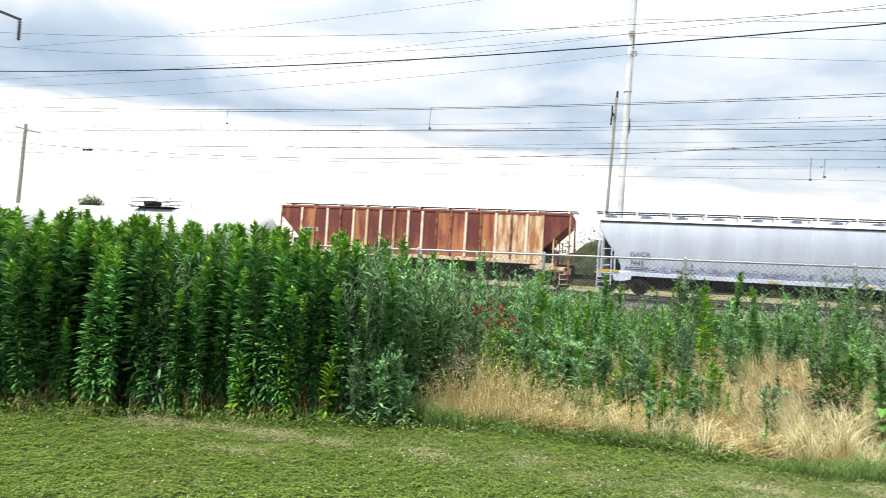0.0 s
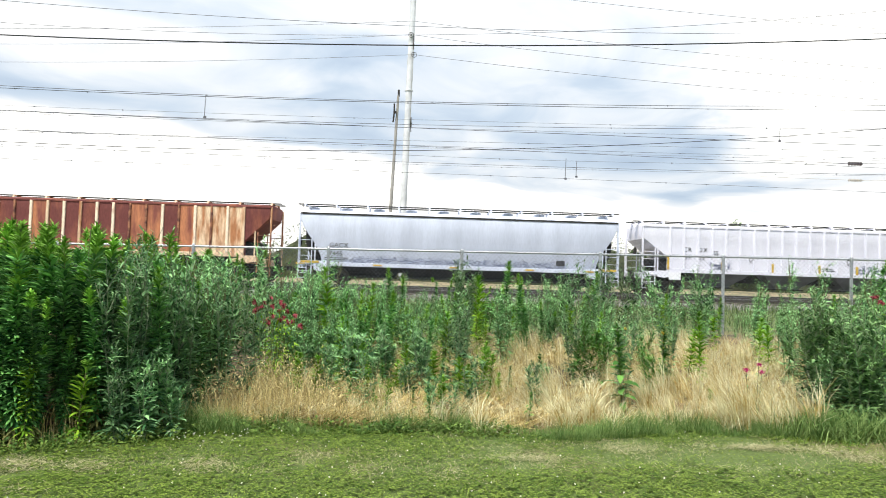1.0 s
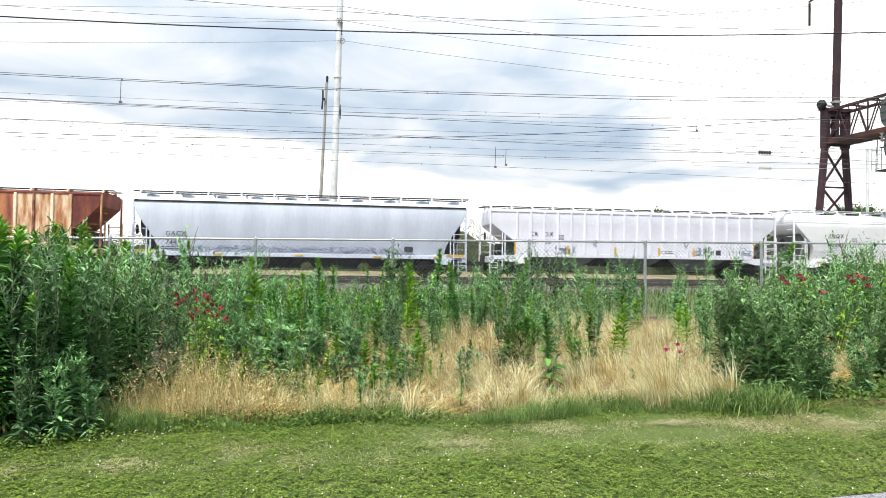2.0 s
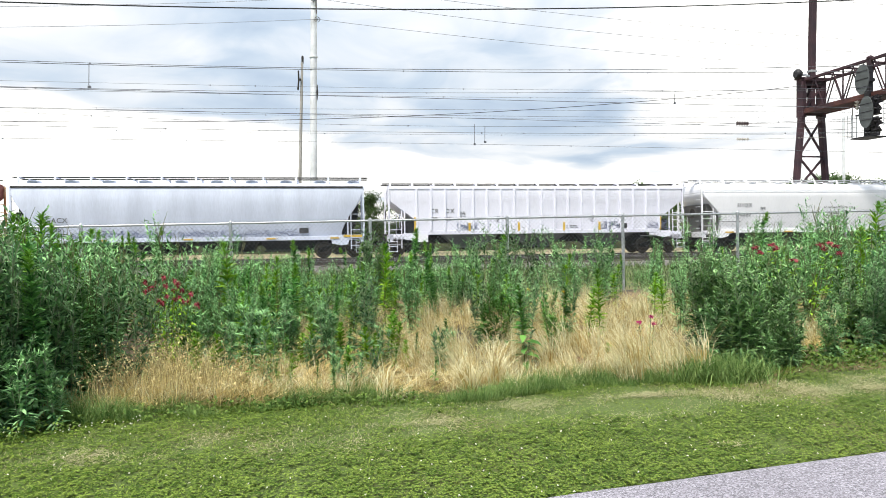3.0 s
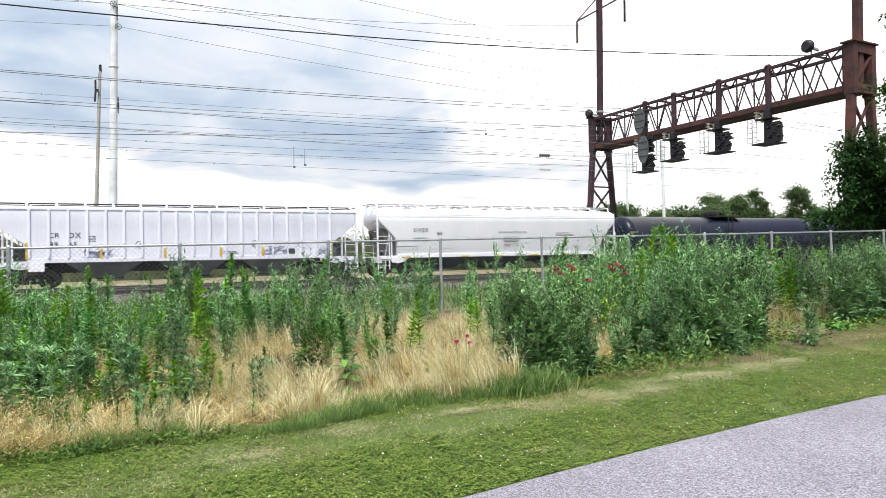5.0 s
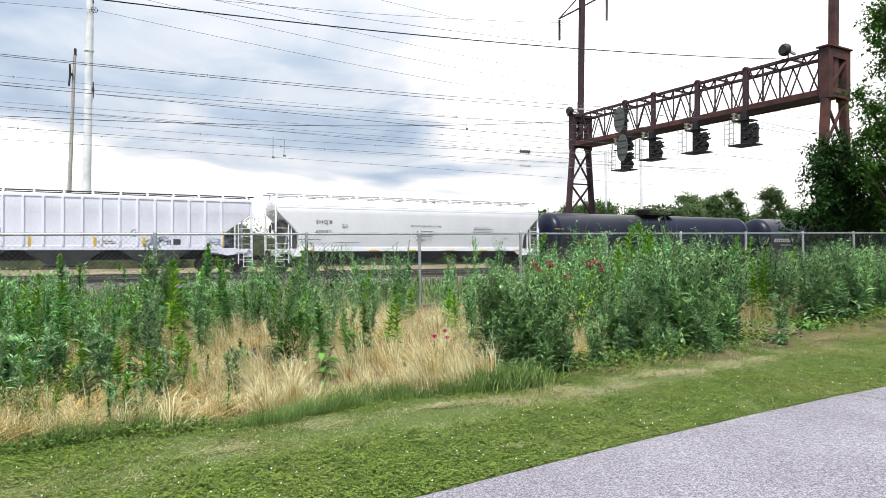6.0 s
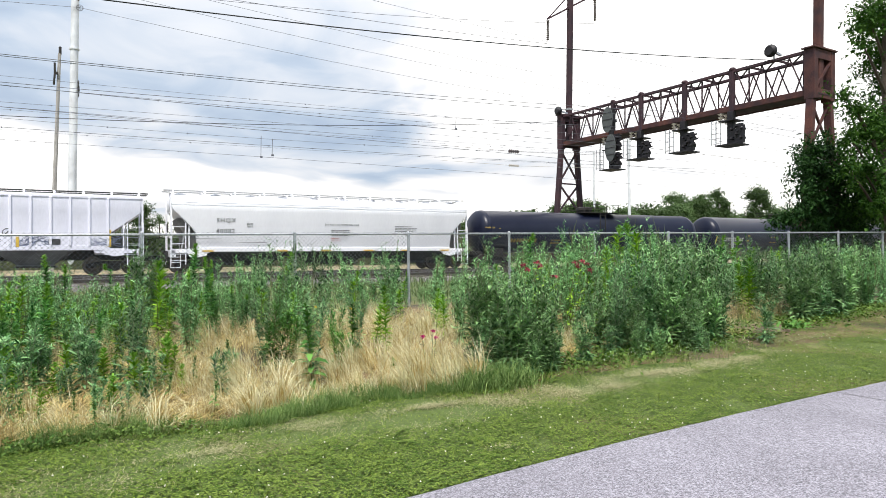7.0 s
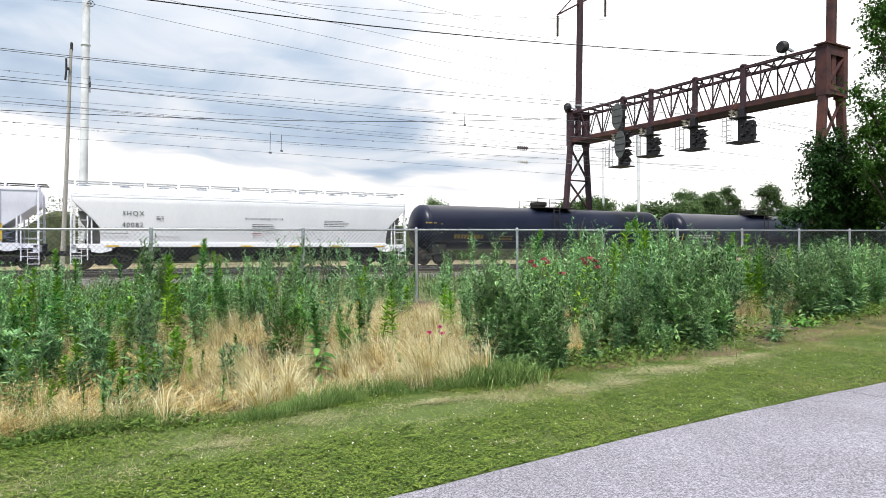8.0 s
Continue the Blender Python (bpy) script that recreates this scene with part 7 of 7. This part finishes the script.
    tagged(new("ground_cover", quick("ground_cover", *leafset(np.stack([x, y, z], 1), RNG.uniform(0, math.tau, len(x)), RNG.uniform(0.0, 1.1, len(x)), ln, ln * 0.5, 0.6), M_COVER)), "low broad-leaved weeds at the edge of the lawn", "weeds", kind="stuff")
    # rough grass between the fence and the tracks
    n = 18000
    x, y = RNG.uniform(-30, 45, n), RNG.uniform(14.9, 26.6, n)
    base = np.stack([x, y, np.interp(y, [15, 18, 26], [0.3, 0.33, 0.5]) + 0.011 * np.clip(x, -14, 24) * np.interp(y, [18, 26], [1, 0])], 1)
    tall = RNG.uniform(0.2, 0.62, n) * np.clip(0.9 + 0.5 * fbm(x, y, 0.9, 4.4), 0.3, 1.4)
    tagged(new("rough_grass", quick("rough_grass", *bladeset(base, RNG.uniform(0, math.tau, n), RNG.uniform(0.05, 0.6, n), tall, 0.022, RNG.uniform(0.2, 0.9, n)), M_ROUGH)), "rough green grass between the fence and the tracks", "grass", kind="stuff")
    # a rosette of long strap leaves and a dead stalk
    ro = thing("rosette_weed", "low rosette of long dark green leaves", "weed", at=pose(11.6, 7.7, gz(11.6, 7.7)))
    k = 70
    part("foliage", quick("foliage", *leafset(RNG.normal(0, 0.12, (k, 3)) * np.array([2.2, 1, 0]), RNG.uniform(0, math.tau, k), RNG.uniform(0.3, 1.2, k), RNG.uniform(0.2, 0.36, k), 0.05, 1.0), M_BROADLEAF), None, ro)
    tagged(part("dead_stalk", MB().tube([(0.25, 6.98, gz(0.25, 6.98) + 0.02), (0.45, 6.95, 0.10), (0.7, 6.98, 0.12), (0.95, 6.96, 0.15), (1.15, 7.0, 0.12)], 0.016, 6, r2=0.009), M_SEED), "pale broken dead stalk lying in the grass", "stalk")
    vs, fs = [], []
    for i in range(13):
        for j in range(9):
            vs.append((10.35 + i * 0.14, 7.42 + j * 0.13 + 0.1 * math.sin(i * 0.8), gz(10.35 + i * 0.14, 7.42 + j * 0.13) + 0.02 + 0.03 * math.sin(i * 0.26) * math.sin(j * 0.39)))
    fs = [(j + i * 9, j + i * 9 + 1, j + i * 9 + 10, j + i * 9 + 9) for i in range(12) for j in range(8)]
    tagged(new("mulch_patch", quick("mulch_patch", vs, fs, M_DIRT)), "bare patch of brown mulch among the weeds", "ground", kind="structure")


make_grasses()


# ---------------------------------------------------------------- trees
def tree(name, label, base, height, clumps, leaves, leaf, material, bark=M_BARK, trunk_r=0.2, group=""):
    """Trunk and limbs reach to each clump; the crown is many small leaves gathered along twigs."""
    t = thing(name, label, "tree", group, pose(*base))
    mb = MB()
    hh = height
    mb.tube([(0, 0, -0.3), (0.05 * trunk_r, 0, hh * 0.25), (0.4 * trunk_r, 0.2 * trunk_r, hh * 0.55), (0.2 * trunk_r, 0, hh * 0.9)], trunk_r, 9, r2=trunk_r * 0.25)
    part("trunk", mb, bark, t, smooth=True)
    sets, lines = [], []
    for cx, cy, cz, r in clumps:
        z0 = max(hh * 0.15, min(hh * 0.8, cz - math.hypot(cx, cy) * 0.7))
        part("limb", MB().tube([(0.1 * trunk_r, 0, z0), (cx * 0.55, cy * 0.55, z0 + (cz - z0) * 0.6), (cx, cy, cz)], trunk_r * 0.35, 6, r2=trunk_r * 0.08), bark, t)
        n = max(20, int(leaves * r * r))
        tw = max(6, int(n / 22))
        d = RNG.normal(0, 1, (tw, 3))
        d /= np.linalg.norm(d, axis=1)[:, None]
        c = np.array([cx, cy, cz]) + d * (r * RNG.uniform(0.35, 1.0, tw) ** 0.6)[:, None] * np.array([1, 1, 0.8])
        dd = d + RNG.normal(0, 0.3, (tw, 3)) - np.array([0, 0, 0.25])
        dd /= np.linalg.norm(dd, axis=1)[:, None]
        k = 22
        s = RNG.uniform(-0.5, 0.5, (tw, k))
        p = (c[:, None, :] + dd[:, None, :] * (s * leaf * 5.5)[:, :, None]).reshape(-1, 3) + RNG.normal(0, leaf * 0.35, (tw * k, 3))
        ln = leaf * RNG.uniform(0.7, 1.3, tw * k)
        sets.append(leafset(p, RNG.uniform(0, math.tau, tw * k), RNG.normal(-0.1, 0.5, tw * k), ln, ln * 0.46, 0.7))
    part("crown", quick("crown", *join(*sets), material), None, t)
    return t


def make_trees():
    global SIMPLE
    SIMPLE = True
    # two trees beside the fence
    b = (29.6, 17.2, 0.8)
    dark = [(25.6, 17, 3.0, 0.7), (26.7, 17, 3.2, 0.9), (26.5, 16.8, 4.3, 0.7), (27.0, 17, 5.3, 0.7), (28.0, 17.2, 5.0, 1.0), (28.2, 17.4, 6.2, 0.75), (28.4, 17.0, 3.3, 1.4), (29.2, 17.5, 4.6, 1.6), (25.9, 17.1, 1.6, 0.6), (27.3, 16.9, 1.4, 0.7), (28.6, 17.2, 1.4, 0.8), (30.2, 17.6, 1.6, 1.0), (30.8, 17.6, 2.6, 1.0), (32.2, 17.8, 2.2, 1.2), (26.8, 17.2, 2.1, 0.8), (28.0, 17.2, 2.0, 0.9), (29.3, 17.4, 2.1, 1.0), (30.5, 17.8, 3.0, 1.6), (31.5, 18.0, 4.6, 1.8), (30.2, 18.2, 6.2, 1.4)]
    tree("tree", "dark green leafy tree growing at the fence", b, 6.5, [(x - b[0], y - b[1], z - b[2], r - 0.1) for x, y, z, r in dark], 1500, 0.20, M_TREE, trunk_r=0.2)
    b = (30.0, 15.4, 0.7)
    light = [(26.3, 15, 7.9, 0.6), (27.1, 15, 7.4, 0.8), (26.7, 15, 6.2, 0.7), (27.5, 15, 5.0, 1.0), (28.2, 15.2, 6.5, 1.0), (28.2, 15, 11.2, 0.9), (27.6, 15, 10.2, 0.55), (26.3, 14.9, 5.0, 0.6), (28.6, 15.2, 3.6, 1.2), (29.6, 15.5, 7.2, 1.1), (31.6, 15.6, 10.4, 1.8), (31.4, 15.6, 6.6, 2.0), (32.6, 15.6, 8.8, 2.0), (30.2, 15.4, 4.6, 1.4), (30.2, 15.4, 12.0, 1.5)]
    tree("tree", "bright green leafy tree overhanging the fence", b, 12.5, [(x - b[0], y - b[1], z - b[2], max(0.35, r - 0.3)) for x, y, z, r in light], 2000, 0.20, M_TREE2, trunk_r=0.26)
    # the wood beyond the tracks
    g = "trees beyond the railway"
    for x, h, w in ((95, 14.2, 5), (101, 14.6, 5.5), (108, 12.6, 5), (116, 12.4, 5), (120, 13.5, 4), (126, 17.0, 5), (132, 17.2, 5), (139, 18.8, 4.5), (148, 19.4, 5), (156, 13.2, 6), (166, 14.5, 7), (178, 16, 8), (87, 11.0, 5), (79, 10.6, 4.5), (72, 9.0, 4.5), (64, 8.6, 4.5), (190, 17, 8), (205, 17, 9)):
        y = 110 + RNG.uniform(-5, 5)
        base = (x, y, gz(x, y))
        hh = h - base[2]
        cl = []
        for i in range(26):
            a, f = RNG.uniform(0, math.tau), RNG.uniform(0, 1)
            rr = w * 0.8 * math.sqrt(RNG.uniform(0, 1)) * (1.0 - 0.5 * f)
            cl.append((rr * math.cos(a), rr * math.sin(a), hh * (0.2 + 0.74 * f), w * RNG.uniform(0.2, 0.36)))
        cl.append((0, 0, hh * 0.92, w * 0.28))
        tree("tree", "distant rounded green tree beyond the railway", base, hh, cl, 330, 0.5, M_FAR, trunk_r=0.25, group=g)
    for x, y, h, w in ((-62, 60, 8.0, 3.2), (-59.5, 61, 7.2, 2.4), (-66.5, 60, 5.8, 2.5), (-76, 60, 6.6, 3), (3.2, 60, 7.4, 1.7), (4.6, 60.6, 5.9, 1.6), (30.2, 60, 7.6, 2.4), (31.8, 61, 7.2, 2.0), (49.9, 62, 8.4, 3.0), (53, 61, 7.8, 3.0)):
        base = (x, y, gz(x, y))
        cl = [(RNG.normal(0, w * 0.33), RNG.normal(0, w * 0.33), (h - base[2]) * RNG.uniform(0.15, 0.9), w * RNG.uniform(0.25, 0.45)) for i in range(14)]
        tree("tree", "small scrubby tree beyond the railway", base, h - base[2], cl, 1700, 0.22, M_FAR, trunk_r=0.14, group=g)
    # overgrown bank with scrub along the far side of the tracks
    bx = np.arange(-130, 130.1, 1.0)
    ridge = np.interp(bx, [-20, -6, 40, 60], [2.9, 4.1, 4.1, 3.2]) + 0.75 * fbm(bx, bx * 0, 0.35, 2.2) + 0.4 * fbm(bx, bx * 0, 1.1, 5.0)
    vs = [(x, y + 0.4 * noise.noise((x * 0.6, y, 2.0)), 0.4 + h * k + (0.3 * noise.noise((x * 0.8, y * 2, 4.0)) if k else 0)) for x, h in zip(bx, ridge) for y, k in ((59.2, 0), (60.0, 0.5), (61.0, 0.9), (62.5, 1.0), (65.0, 0.8), (68.0, 0))]
    fs = [(i * 6 + j, (i + 1) * 6 + j, (i + 1) * 6 + j + 1, i * 6 + j + 1) for i in range(len(bx) - 1) for j in range(5)]
    tagged(new("overgrown_bank", quick("overgrown_bank", vs, fs, M_BANK)), "dark overgrown bank on the far side of the railway", "bank", kind="structure")
    n = 90000
    x = RNG.uniform(-110, 110, n)
    y = RNG.normal(60, 2.0, n)
    top = np.interp(x, [-20, -6, 40, 60], [3.8, 5.0, 5.0, 4.0]) + 0.9 * fbm(x, x * 0, 0.35, 2.2) + 0.5 * fbm(x, x * 0, 1.1, 5.0)
    z = 0.6 + np.maximum(0.4, top) * RNG.uniform(0, 1, n) ** 0.6 * np.exp(-((y - 60) / 4.2) ** 2)
    ln = RNG.uniform(0.13, 0.27, n)
    tagged(new("scrub", quick("scrub", *leafset(np.stack([x, y, z], 1), RNG.uniform(0, math.tau, n), RNG.normal(0.2, 0.5, n), ln, ln * 0.5, 0.6), M_SCRUB)), "low green scrub on the far side of the railway", "bushes", kind="stuff")
    n = 90000
    x, y = RNG.uniform(40, 260, n), RNG.normal(125, 4, n)
    top = np.interp(x, [40, 75, 88, 95, 110, 118, 125, 150, 160, 260], [6, 8, 10.5, 12, 10.5, 10.5, 13.5, 14, 11, 13]) + 2.0 * fbm(x, x * 0, 0.3, 3.1) + 0.8 * fbm(x, x * 0, 0.9, 1.0)
    z = 0.6 + top * RNG.uniform(0, 1, n) ** 0.7
    ln = RNG.uniform(0.8, 1.5, n)
    tagged(new("far_wood", quick("far_wood", *leafset(np.stack([x, y, z], 1), RNG.uniform(0, math.tau, n), RNG.normal(0.2, 0.5, n), ln, ln * 0.5, 0.6), M_FAR)), "far green wood on the skyline", "trees", kind="stuff")


make_trees()


def motions():
    """The train rolls past, and its wheels turn."""
    times = [i * 0.5 for i in range(17)]
    gain = np.interp(times, (0, 1, 2, 3.5, 4, 4.5, 5, 6.5, 7, 7.5, 8), (0, 0, 0.08, 0.14, 0.1, 0.05, 0.02, 0.1, 0.16, 0.2, 0.46))
    for car, x0 in CARS:
        walk(car, [(t, pose(x0 - SPEED * t - g, TRAIN_Y, RAIL)) for t, g in zip(times, gain)])
    turn = math.degrees(SPEED / 0.49)
    for w, dx in WHEELSETS:
        walk(w, [(i * 0.1, pose(dx, 0, 0.49, 0, -turn * i * 0.1, 0)) for i in range(81)])


motions()
